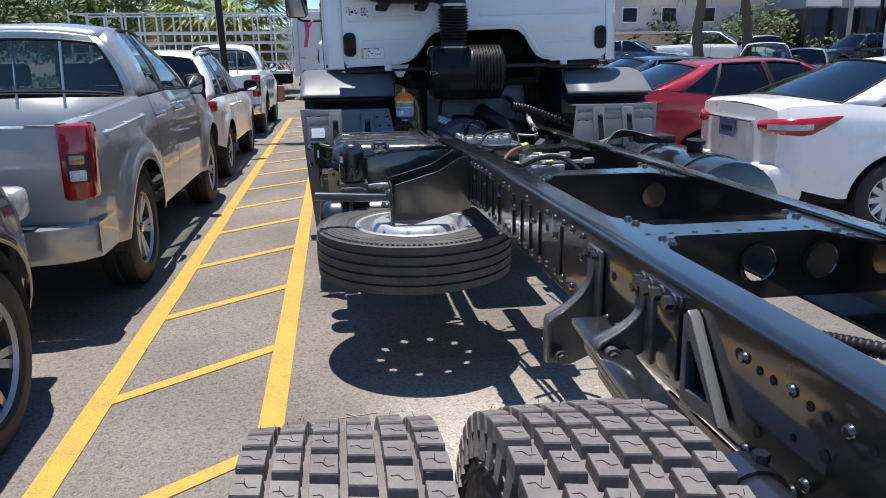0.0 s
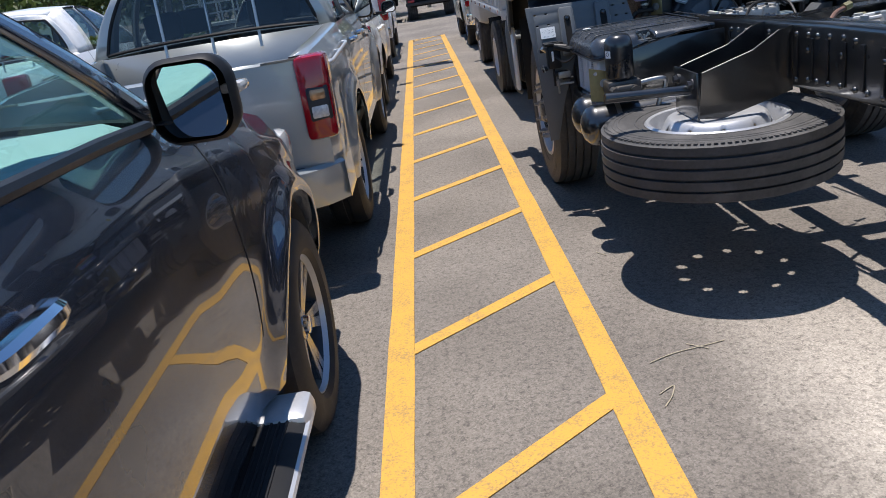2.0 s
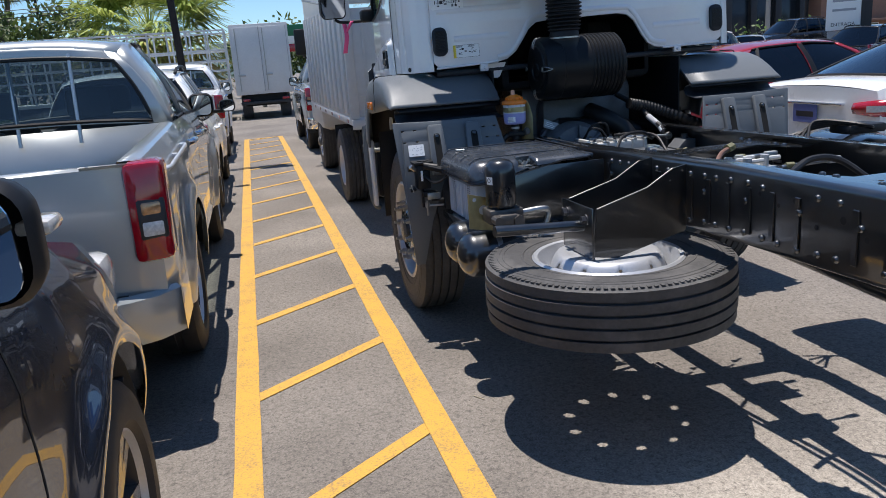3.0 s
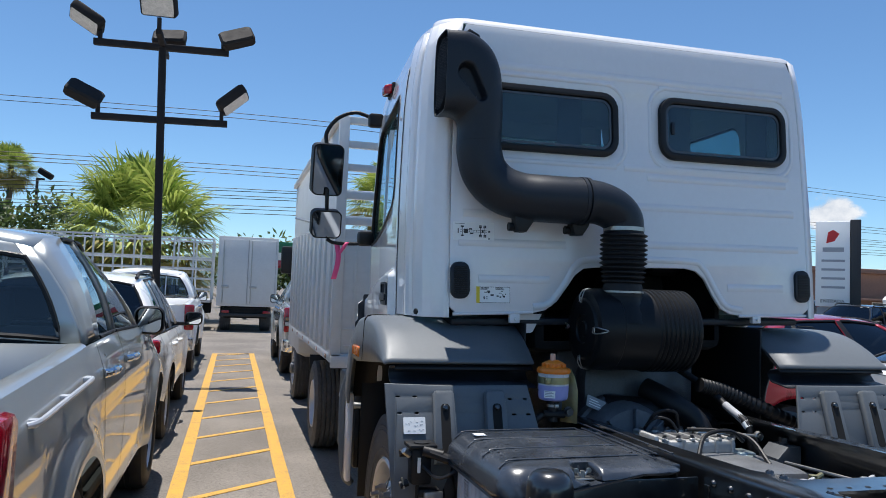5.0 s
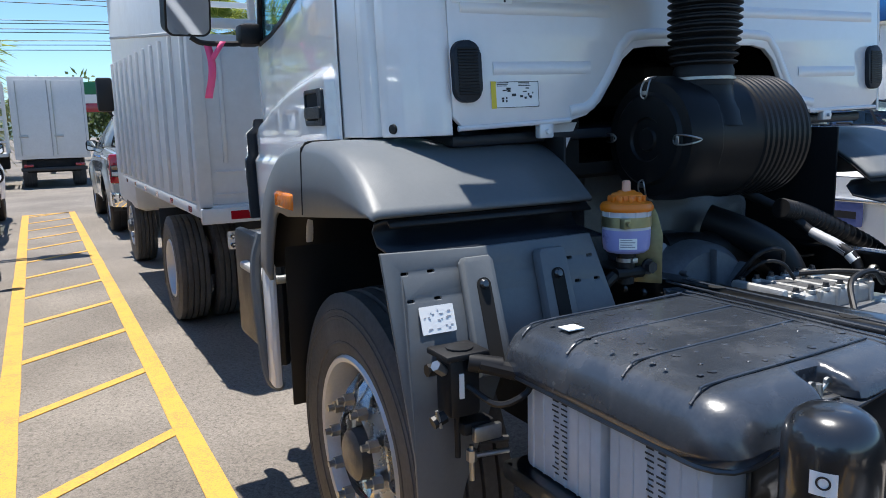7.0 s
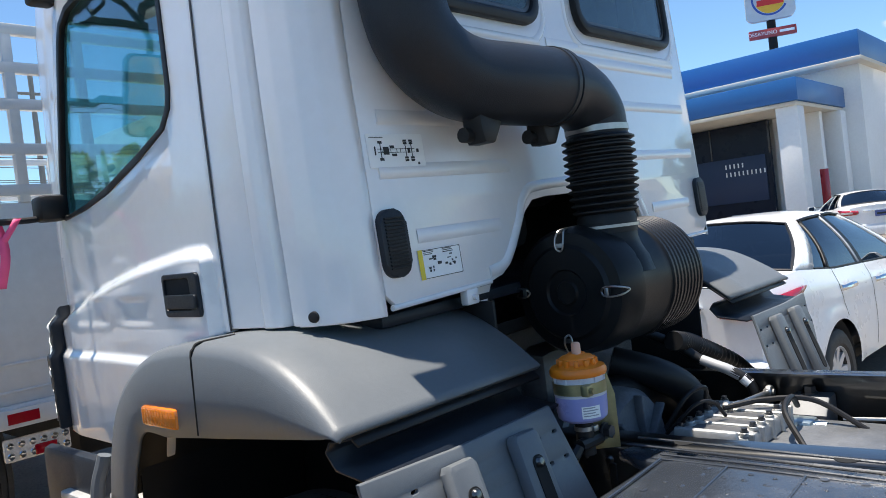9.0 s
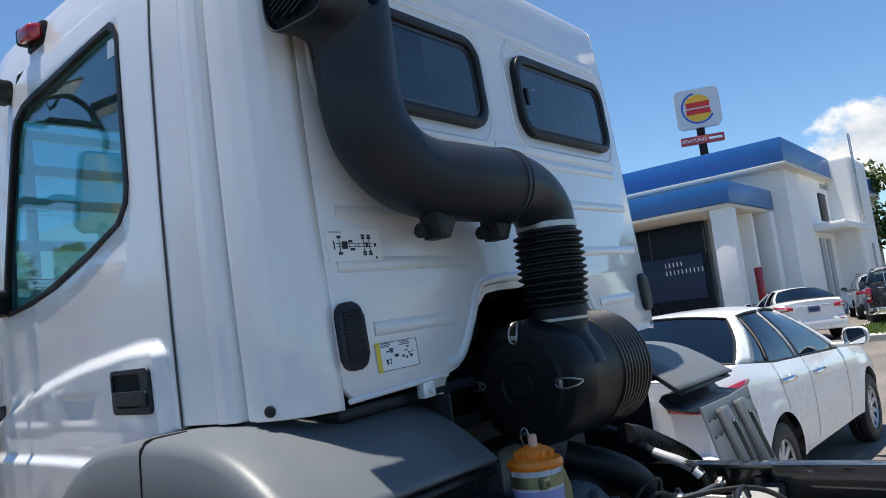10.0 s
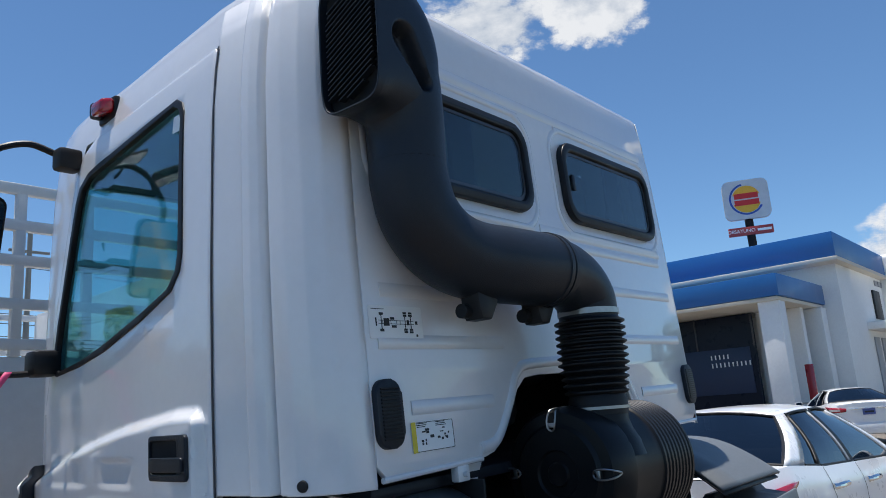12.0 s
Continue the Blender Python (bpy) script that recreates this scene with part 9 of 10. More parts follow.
def flood(parent, m):
    f = thing("floodlight", "", "", at=m)
    f.parent = parent
    bm = bmesh.new()
    rows = []
    for z, w, h in ((0.0, 0.30, 0.20), (0.03, 0.33, 0.23), (0.12, 0.34, 0.24), (0.15, 0.30, 0.20)):
        rows.append([(u, v, z) for u, v in rounded(w, h, 0.03, 3)])
    grid(bm, [r + r[:1] for r in rows])
    bm.faces.new([bm.verts.new(p) for p in rows[-1]])
    bmesh.ops.remove_doubles(bm, verts=bm.verts, dist=1e-5)
    part("case", bm, MAST, f)
    bm = bmesh.new()
    prism(bm, rounded(0.29, 0.19, 0.02, 3), 0.002, Matrix.Translation((0, 0, -0.001)))
    part("glass", bm, CLEARLENS, f)
    return f


mast = thing("lamp_mast", "dark steel mast with two cross arms and six floodlights", "lamp post", at=Matrix.Translation((-1.92, 15.0, 0)) @ Matrix.Rotation(radians(-1.6), 4, "Y"))
part("pole", boxed((-0.055, -0.055, 0), (0.055, 0.055, 5.28), 0.012), MAST, mast)
part("foot", boxed((-0.17, -0.17, 0), (0.17, 0.17, 0.03), 0.008), MAST, mast)
def aimed(o, way, along):
    """A place for a floodlight: its glass looks along way, its long side lies along."""
    n = -Vector(way).normalized()
    u = Vector(along)
    u = (u - n * u.dot(n)).normalized()
    return frame_of(o, u, n.cross(u)) @ Matrix.Diagonal((1.55, 1.45, 1.15, 1.0))


for z in (5.20, 4.06):
    part("arm", boxed((-0.99, -0.045, z - 0.05), (0.99, 0.045, z + 0.05), 0.01), MAST, mast)
    for s in (-1, 1):
        part("stem", boxed((s * 0.90 - 0.03, -0.03, z + 0.05), (s * 0.90 + 0.03, 0.03, z + 0.24), 0.006), MAST, mast)
flood(mast, aimed((-1.13, -0.04, 5.48), (-0.50, -0.40, -0.77), (0.85, 0.0, -0.53)))
flood(mast, aimed((1.13, 0.02, 5.38), (0.20, 0.75, -0.60), (0.90, 0.0, 0.30)))
flood(mast, aimed((-1.13, 0.04, 4.33), (-0.40, 0.60, -0.65), (0.80, 0.25, -0.52)))
flood(mast, aimed((1.12, -0.04, 4.38), (0.60, -0.25, -0.70), (0.72, 0.0, 0.62)))
part("arm", boxed((-0.045, -0.65, 5.20), (0.045, 0.65, 5.28), 0.01), MAST, mast)
for s in (-1, 1):
    part("stem", boxed((-0.03, s * 0.60 - 0.03, 5.28), (0.03, s * 0.60 + 0.03, 5.46), 0.006), MAST, mast)
flood(mast, aimed((-0.02, -0.72, 5.58), (-0.12, -0.72, -0.66), (1.0, 0.0, 0.05)))
flood(mast, aimed((0.05, 0.74, 5.50), (0.1, 0.70, -0.68), (1.0, 0.0, -0.05)))
for x, y, h in ((-11.0, 46.0, 6.75), (24.0, 32.0, 5.4), (-9.5, 50.0, 4.6)):
    m2 = thing("lamp_mast", "thin dark mast with a floodlight in the distance", "lamp post", at=Matrix.Translation((x, y, 0)))
    part("pole", boxed((-0.06, -0.06, 0), (0.06, 0.06, h), 0.01), MAST, m2)
    flood(m2, Matrix.Translation((0.3, 0, h + 0.1)) @ Matrix.Rotation(radians(30), 4, "Y") @ Matrix.Scale(2.2, 4))
    part("arm", boxed((0, -0.03, h - 0.1), (0.35, 0.03, h), 0.01), MAST, m2)
    if h > 6.0:
        part("arm", boxed((-1.7, -0.04, 4.3), (1.7, 0.04, 4.4), 0.01), MAST, m2)
        for s in (-1, 1):
            flood(m2, Matrix.Translation((s * 1.6, 0, 4.75)) @ Matrix.Rotation(radians(-60), 4, "X") @ Matrix.Scale(2.2, 4))
poles = thing("power_line", "power line of many thin sagging wires between poles", "power line")
for k, (z, y) in enumerate(((7.30, 40), (7.14, 40.3), (6.95, 40.6), (10.3, 42), (10.0, 42), (6.42, 41), (6.28, 41), (6.08, 41), (5.90, 41), (5.62, 41), (5.40, 41), (5.22, 41))):
    bm = bmesh.new()
    d = 0.45 if k < 5 else 0.9
    tube(bm, [(-70, y, z + 0.5 - d), (-45, y, z - d), (-20, y, z + 0.10 + 0.05 * (k % 3) - d), (5, y, z - 0.04 * (k % 2)), (30, y + 6, z + 0.2), (60, y + 14, z + 0.9)], 0.017, 5, 8)
    part("wire", bm, INK, poles)
for x, y in ((-62, 40.5), (33, 46.6), (12.5, 41.5)):
    bm = bmesh.new()
    rod(bm, (x, y, 0), (x, y, 11.5), 0.16, 12, 0.11)
    for z in (10.4, 7.2):
        box(bm, (x - 0.9, y - 0.06, z - 0.06), (x + 0.9, y + 0.06, z + 0.06), 0.01)
    part("pole", bm, surface("concrete_pole", (0.28, 0.27, 0.25), 0.85), poles)

# ---------- plants ----------
def leafy(name, dark, light):
    m, nt, b = material(name)
    g = nt.nodes.new("ShaderNodeNewGeometry")
    r = nt.nodes.new("ShaderNodeValToRGB")
    r.color_ramp.elements[0].color, r.color_ramp.elements[1].color = rgb(dark), rgb(light)
    nt.links.new(g.outputs["Random Per Island"], r.inputs[0])
    nt.links.new(r.outputs[0], b.inputs["Base Color"])
    b.inputs["Roughness"].default_value = 0.55
    tr = nt.nodes.new("ShaderNodeBsdfTranslucent")
    nt.links.new(r.outputs[0], tr.inputs["Color"])
    mx = nt.nodes.new("ShaderNodeMixShader")
    mx.inputs[0].default_value = 0.35
    nt.links.new(b.outputs[0], mx.inputs[1])
    nt.links.new(tr.outputs[0], mx.inputs[2])
    nt.links.new(mx.outputs[0], nt.nodes["Material Output"].inputs["Surface"])
    return m


PALM = leafy("palm_leaf", (0.13, 0.21, 0.03), (0.50, 0.55, 0.13))
DRYPALM = leafy("dry_palm_leaf", (0.24, 0.21, 0.05), (0.50, 0.42, 0.12))
LEAF = leafy("tree_leaf", (0.03, 0.06, 0.012), (0.12, 0.17, 0.04))
BRIGHTLEAF = leafy("hedge_leaf", (0.05, 0.10, 0.015), (0.14, 0.22, 0.05))
GRASS = leafy("grass_blade", (0.06, 0.11, 0.02), (0.14, 0.20, 0.04))
BARK = surface("bark", (0.10, 0.075, 0.05), 0.9, 0, 0, 0.35, 30, 4, 0.8, 25)
PALMBARK = surface("palm_bark", (0.13, 0.105, 0.08), 0.9, 0, 0, 0.35, 25, 5, 0.9, 18)


def fan_palm(x, y, height, crown, seed, label="fan palm with green leaves and a dry yellow skirt"):
    rng = random.Random(seed)
    p = thing("palm_tree", label, "palm", at=Matrix.Translation((x, y, 0)))
    bm = bmesh.new()
    line = [(0.06 * k * rng.uniform(-1, 1), 0.06 * k * rng.uniform(-1, 1), height * k / 5) for k in range(6)]
    tube(bm, line, lambda t: 0.20 - 0.05 * t + 0.012 * math.sin(60 * t), 12, 8)
    part("trunk", bm, PALMBARK, p, "ringed grey trunk")
    for nm, mat, count, lo, hi in (("green_crown", PALM, 62, -16, 85), ("dry_crown", DRYPALM, 34, -62, 0)):
        bm = bmesh.new()
        for k in range(count):
            az, el = rng.uniform(0, 2 * math.pi), radians(lo + (hi - lo) * (k + rng.random()) / count)
            d = Vector((math.cos(az) * math.cos(el), math.sin(az) * math.cos(el), math.sin(el)))
            side = d.cross(Vector((0, 0, 1))).normalized()
            up = side.cross(d)
            a = crown * rng.uniform(0.40, 0.55)
            root = Vector((line[-1][0], line[-1][1], height - 0.1))
            hub = root + d * a + Vector((0, 0, -0.12 * a))
            w = side * 0.02
            bm.faces.new([bm.verts.new(q) for q in (root - w, root + w, hub + w, hub - w)])
            n = 25
            for j in range(n):
                t = radians(-105 + 210 * j / (n - 1))
                dirn = (d * math.cos(t) + side * math.sin(t) + up * 0.18 * math.cos(t)).normalized()
                ln = crown * rng.uniform(0.42, 0.56) * (0.75 + 0.25 * math.cos(t))
                m1 = hub + dirn * ln * 0.6
                tip = hub + dirn * ln + Vector((0, 0, -0.22 * ln * rng.uniform(0.5, 1.5)))
                ww = dirn.cross(up).normalized() * 0.034 * crown / 2.4
                a0 = bm.verts.new(hub)
                b0, b1 = bm.verts.new(m1 - ww), bm.verts.new(m1 + ww)
                c0 = bm.verts.new(tip)
                bm.faces.new((a0, b1, b0))
                bm.faces.new((b0, b1, c0))
        part(nm, bm, mat, p, smooth=None)
    return p


fan_palm(-4.8, 36.0, 3.65, 4.2, 1)
fan_palm(5.4, 36.0, 5.6, 2.5, 3)
fan_palm(-15.1, 56.0, 8.6, 2.0, 5)
fan_palm(13.4, 27.5, 5.4, 2.2, 6, "tall fan palm with a bare trunk")
fan_palm(15.6, 28.2, 5.6, 2.2, 7, "tall fan palm with a bare trunk")
fan_palm(-13.5, 18.0, 4.2, 2.2, 8)


def tree(x, y, height, spread, seed, mat=None, count=2600, label="broad green leafy tree in the distance", leaf=0.28, thin=False):
    rng = random.Random(seed)
    t = thing("tree", label, "tree", at=Matrix.Translation((x, y, 0)))
    bm = bmesh.new()
    tube(bm, [(0, 0, 0), (0.1, 0.05, height * 0.3), (0.0, 0.1, height * 0.65)], lambda u: 0.22 * height / 8 * (1.2 - 0.8 * u), 10, 6)
    clumps = []
    for k in range(16):
        az, r, z = rng.uniform(0, 6.28), spread * math.sqrt(rng.random()) * 0.8, height * rng.uniform(0.42, 0.98)
        if thin:
            r *= max(0.08, 1 - z / height)
        q = Vector((r * math.cos(az), r * math.sin(az), z))
        clumps.append((q, spread * rng.uniform(0.28, 0.5) * (0.6 if thin else 1)))
        tube(bm, [(0, 0, height * 0.28), (q.x * 0.4, q.y * 0.4, height * 0.3 + (z - height * 0.3) * 0.55), tuple(q)], lambda u: 0.09 * height / 8 * (1.1 - u), 6, 5)
    part("trunk", bm, BARK, t)
    bm = bmesh.new()
    for k in range(count):
        q, r = rng.choice(clumps)
        d = Vector((rng.gauss(0, 1), rng.gauss(0, 1), rng.gauss(0, 0.8))).normalized() * r * rng.uniform(0.55, 1.05)
        c = q + d
        u = Vector((rng.gauss(0, 1), rng.gauss(0, 1), rng.gauss(0, 1))).normalized() * leaf * rng.uniform(0.6, 1.3)
        v = u.orthogonal().normalized() * leaf * 0.45
        bm.faces.new([bm.verts.new(p) for p in (c - u, c - v * 0.9, c + u, c + v)])
    part("crown", bm, mat or LEAF, t, smooth=None)
    return t


rng = random.Random(21)
for k in range(17):
    x = -62 + 6.2 * k + rng.uniform(-2, 2)
    tree(x, 56 + rng.uniform(-4, 6), rng.uniform(5.4, 7.6) if x < -14 else rng.uniform(2.6, 3.6), rng.uniform(2.6, 3.8), 100 + k, count=2600, leaf=0.22)
for k, (x, y, h) in enumerate(((-11.5, 44, 5.2), (-15, 46, 5.6), (-20, 34, 5.5), (-24, 27, 5.0), (-17, 40, 6), (-26, 20, 5.5), (46, 40, 4.6), (50, 37, 5.2))):
    tree(x, y, h, 3.0, 300 + k, count=2600, leaf=0.2)
tree(62, 56, 13.5, 2.4, 401, count=2600, label="tall narrow dark conifer tree", leaf=0.35, thin=True)
for k, (x, y) in enumerate(((58.0, 9.0), (61, 4.5), (57, 13.5), (64, 0.0), (60, 18.0))):
    tree(x, y, 7.6 + 0.5 * (k % 3), 3.2, 500 + k, count=2000, leaf=0.34)


def hedge(x0, y0, x1, y1, h, w, seed, mat=None):
    rng = random.Random(seed)
    n = int(90 * math.hypot(x1 - x0, y1 - y0))
    bm = bmesh.new()
    for k in range(n):
        t = rng.random()
        c = Vector((x0 + (x1 - x0) * t + rng.uniform(-w, w), y0 + (y1 - y0) * t + rng.uniform(-w, w), h * (0.1 + 0.9 * rng.random()) * (0.85 + 0.2 * math.sin(9 * t + seed))))
        u = Vector((rng.gauss(0, 1), rng.gauss(0, 1), rng.gauss(0, 1))).normalized() * 0.13
        v = u.orthogonal().normalized() * 0.08
        bm.faces.new([bm.verts.new(p) for p in (c - u, c - v, c + u, c + v)])
    tagged(part("hedge", bm, mat or BRIGHTLEAF, None, "bright green clipped hedge", smooth=None), category="hedge", kind="stuff")


hedge(24.4, 37.0, 27.6, 36.0, 2.4, 0.7, 1)
hedge(24, 27, 40, 22, 1.3, 0.6, 2)
hedge(-30, 32, -8, 33, 1.4, 0.6, 3)

# kerbed grass island before the showroom
isl = [(19.5, 7.2), (34.0, 7.6), (34.0, 9.0), (20.2, 8.6), (19.4, 8.0)]
bm = bmesh.new()
prism(bm, isl, 0.14)
tagged(part("kerb", bm, surface("kerb_concrete", (0.42, 0.41, 0.38), 0.85, 0, 0, 0.15), None, "pale concrete kerb of a planted island"), category="kerb", kind="structure")
bm = bmesh.new()
rng = random.Random(5)
for k in range(2600):
    c = Vector((rng.uniform(19.9, 33.7), 0, 0.14))
    c.y = rng.uniform(7.45 + 0.02 * (c.x - 20), 8.45 + 0.02 * (c.x - 20))
    a = rng.uniform(0, 6.28)
    u = Vector((math.cos(a), math.sin(a), 0)) * 0.03
    bm.faces.new([bm.verts.new(p) for p in (c - u, c + u, c + Vector((rng.gauss(0, 0.03), rng.gauss(0, 0.03), rng.uniform(0.06, 0.14))))])
tagged(part("grass", bm, GRASS, None, "short green grass on the kerbed island", smooth=None), category="grass", kind="stuff")
for y in (4.2, 9.6, 12.2):
    stripe("road_line", [(16.5, y - 0.05), (21.5, y + 0.3), (21.5, y + 0.4), (16.5, y + 0.05)], "yellow parking line on the asphalt")

# ---------- showroom ----------
STUCCO = surface("white_stucco", (0.80, 0.80, 0.785), 0.8, 0, 0, 0.06, 12, 0.6, 0.25, 40)
BLUE = surface("blue_fascia", (0.012, 0.125, 0.37), 0.4, 0, 0.2, 0.06, 10, 0.4)
SOFFIT = surface("cream_soffit", (0.62, 0.58, 0.50), 0.8, 0, 0, 0.06)
STORE = surface("shopfront_dark_glass", (0.008, 0.012, 0.026), 0.3, spec=0.2)
show = thing("showroom", "white showroom with blue fascia bands, columns and dark shop glass", "building")
part("hall", boxed((33.6, 12.2, 0), (58, 26, 6.75), 0.02), STUCCO, show, "white main hall")
part("roof_fascia", boxed((32.6, 11.9, 6.78), (58.4, 26.4, 7.82), 0.02), BLUE, show, "broad blue band under the roof")
part("roof_soffit", boxed((32.55, 11.85, 6.60), (58.3, 26.3, 6.77), 0.02), SOFFIT, show)
part("canopy_fascia", boxed((27.4, 12.85, 4.92), (33.58, 26, 5.74), 0.02), BLUE, show, "blue band of the entrance canopy")
part("canopy_soffit", boxed((27.5, 12.95, 4.76), (33.5, 25.9, 4.91), 0.02), SOFFIT, show)
for x, y in ((28.0, 13.35), (28.0, 21.5), (28.0, 25.4), (33.0, 13.2)):
    part("column", boxed((x - 0.38, y - 0.38, 0), (x + 0.38, y + 0.38, 4.76), 0.02), STUCCO, show, "square white column")
part("side_wall", boxed((31.4, 13.3, 0), (31.8, 15.1, 4.76), 0.02), STUCCO, show)
gw = part("shop_glass", boxed((30.75, 15.1, 0.15), (30.8, 26, 4.7)), STORE, show, "dark shop window with pale lettering bars")
part("dark_panel", boxed((30.9, 15.1, 0.1), (31.0, 26, 4.74)), surface("navy_panel", (0.010, 0.016, 0.035), 0.6), show)
for k in range(5):
    y = 15.1 + 2.4 * k
    part("mullion", boxed((30.70, y - 0.03, 3.4), (30.748, y + 0.03, 4.74), 0.005), DARKSTEEL, show)
part("sign_panel", boxed((30.70, 15.3, 1.5), (30.745, 18.2, 3.38), 0.005), surface("sign_navy", (0.014, 0.034, 0.085), 0.5), show, "dark navy sign panel")
for n, z, top in ((5, 2.95, 17.0), (10, 2.62, 17.0)):
    for k in range(n):
        part("name_bar", boxed((30.66, top - 0.175 * k - 0.10, z), (30.67, top - 0.175 * k - 0.045, z + 0.19)), LABEL, show, smooth=None)
rail = part("railing", boxed((28.3, 11.0, 0.98), (28.36, 16, 1.04), 0.01), STEEL, show)
for y in (11.2, 12.4, 13.6, 14.8):
    part("baluster", boxed((28.31, y, 0), (28.35, y + 0.04, 1.0)), STEEL, show)
part("railing", boxed((28.3, 11.0, 0.55), (28.35, 16, 0.6), 0.01), STEEL, show)
part("red_board", boxed((29.2, 12.6, 0), (29.3, 12.9, 2.4), 0.02), REDPAINT, show, "narrow red board")
part("slab", boxed((37.5, 10.8, 3.9), (44.6, 12.25, 4.25), 0.05), STUCCO, show, "white slab over the side door")
part("tower", boxed((42.2, 10.9, 0), (47.0, 16, 7.9), 0.25, None, 4), STUCCO, show, "white tower with rounded top")
part("side_window", boxed((39.6, 12.10, 4.5), (41.0, 12.19, 5.9), 0.02), INK, show)
part("side_door", boxed((38.3, 12.12, 0), (39.2, 12.19, 3.6), 0.02), INKGREY, show)
part("side_door", boxed((39.8, 12.12, 0), (40.6, 12.19, 3.6), 0.02), INKGREY, show)
for k in range(3):
    part("wall_vent", boxed((40.6 + 0.7 * k, 12.13, 6.2), (41.1 + 0.7 * k, 12.19, 6.45), 0.01), INKGREY, show)
for x0, z0, z1 in ((41.9, 4.3, 8.9), (43.4, 1.2, 3.2)):
    lad = thing("ladder", "grey steel ladder fixed to the tower", "")
    lad.parent = show
    for dx in (0, 0.45):
        part("stile", boxed((x0 + dx, 10.72, z0), (x0 + dx + 0.05, 10.77, z1), 0.005), STEEL, lad)
    for k in range(int((z1 - z0) / 0.32)):
        part("rung", boxed((x0 + 0.05, 10.73, z0 + 0.1 + 0.32 * k), (x0 + 0.45, 10.76, z0 + 0.13 + 0.32 * k), 0.005), STEEL, lad)

# restaurant sign on a pole: plain shapes only
rs = thing("pole_sign", "square white pole sign with a round orange emblem", "sign", at=Matrix.Translation((51.5, 21.0, 0)) @ Matrix.Rotation(radians(-66), 4, "Z"))
bm = bmesh.new()
rod(bm, (0, 0, 0), (0, 0, 14.0), 0.28, 16)
part("pole", bm, MAST, rs)
bm = bmesh.new()
prism(bm, rounded(3.0, 2.75, 0.45, 5, 0, 14.55), 0.5, XZ)
board = part("board", bm, surface("sign_grey_white", (0.55, 0.56, 0.57), 0.5), rs)
def badge(r0, r1, a0, a1, mat, name, z, off):
    bm = bmesh.new()
    n = 28
    rows = [[(r * math.cos(radians(a0 + (a1 - a0) * k / n)), r * math.sin(radians(a0 + (a1 - a0) * k / n))) for r in (r0, r1)] for k in range(n + 1)]
    grid(bm, [[(u, -0.5 - off, z + v) for u, v in r] for r in rows])
    part(name, bm, mat, board, smooth=None)
YEL = surface("emblem_yellow", (0.80, 0.42, 0.03), 0.4)
BLU = surface("emblem_blue", (0.02, 0.08, 0.35), 0.4)
REDE = surface("emblem_red", (0.62, 0.02, 0.02), 0.4)
badge(0.0, 0.92, 18, 162, YEL, "upper_bun", 14.58, 0.01)
badge(0.0, 0.92, 198, 342, YEL, "lower_bun", 14.50, 0.01)
badge(1.0, 1.13, 100, 330, BLU, "swoosh", 14.55, 0.012)
for z, w in ((14.78, 1.55), (14.30, 1.6)):
    part("red_bar", boxed((-w / 2, -0.525, z - 0.19), (w / 2, -0.512, z + 0.19), 0.0), REDE, board, "red bar", smooth=None)
sub = part("sub_board", boxed((-1.45, -0.35, 12.05), (1.45, -0.05, 12.62), 0.03), surface("dull_red", (0.42, 0.05, 0.05), 0.5), rs)
word("DESAYUNO", 0.34, Matrix.Translation((-0.62, -0.357, 12.335)) @ XZ, LABEL, sub)
part("slash_bar", boxed((0.42, -0.358, 12.25), (1.32, -0.352, 12.42)), LABEL, sub, "pale bar", smooth=None)
# low brown building with a round emblem
low = thing("restaurant", "low brown building with a round emblem on its wall", "building")
part("wall", boxed((56, 4.0, 0), (64, 9.6, 3.0), 0.05), surface("brown_render", (0.20, 0.12, 0.07), 0.8, 0, 0, 0.1), low)
bm = bmesh.new()
lathe(bm, [(0, 0.02), (0.75, 0.02), (0.75, 0)], 28, frame_of((55.98, 8.6, 2.05), (0, -1, 0), (0, 0, 1)))
part("emblem", bm, YEL, low)
for z in (2.25, 1.85):
    part("red_bar", boxed((55.93, 8.0, z - 0.15), (55.955, 9.2, z + 0.15)), REDE, low, smooth=None)

# ---------- entrance pylon, billboard ----------
py = thing("entrance_pylon", "white panelled entrance pylon with a red emblem and small print", "sign", at=Matrix.Translation((17.4, 22.2, 0)) @ Matrix.Rotation(radians(-42), 4, "Z"))
part("board", boxed((-0.55, 0, 1.55), (0.42, 0.5, 4.25), 0.02), LABEL, py)
part("side", boxed((0.425, -0.02, 0), (0.72, 0.55, 4.30), 0.02), INK, py)
part("stand", boxed((-0.5, 0.1, 0), (0.40, 0.4, 1.54), 0.02), INKGREY, py)
bm = bmesh.new()
prism(bm, [(-0.25, 3.55), (-0.02, 3.62), (0.12, 3.85), (-0.05, 3.98), (-0.2, 3.9)], 0.01, Matrix.Translation((0, 0.0, 0)) @ XZ)
part("emblem", bm, REDE, py, "red folded emblem")
part("name_bar", boxed((-0.35, -0.008, 3.28), (0.25, -0.002, 3.42)), INKGREY, py, "grey bar of lettering", smooth=None)
for z in (3.0, 2.72, 2.44, 2.16):
    part("print_bar", boxed((-0.38, -0.008, z - 0.035), (0.28, -0.002, z + 0.035)), INKGREY, py, "grey bar of lettering", smooth=None)
word("ENTRADA", 0.15, Matrix.Translation((-0.07, -0.003, 1.72)) @ XZ, INK, py)
bb = thing("billboard", "dark billboard on a post with pale bars", "sign", at=Matrix.Translation((24.6, 25.0, 0)) @ Matrix.Rotation(radians(-45), 4, "Z"))
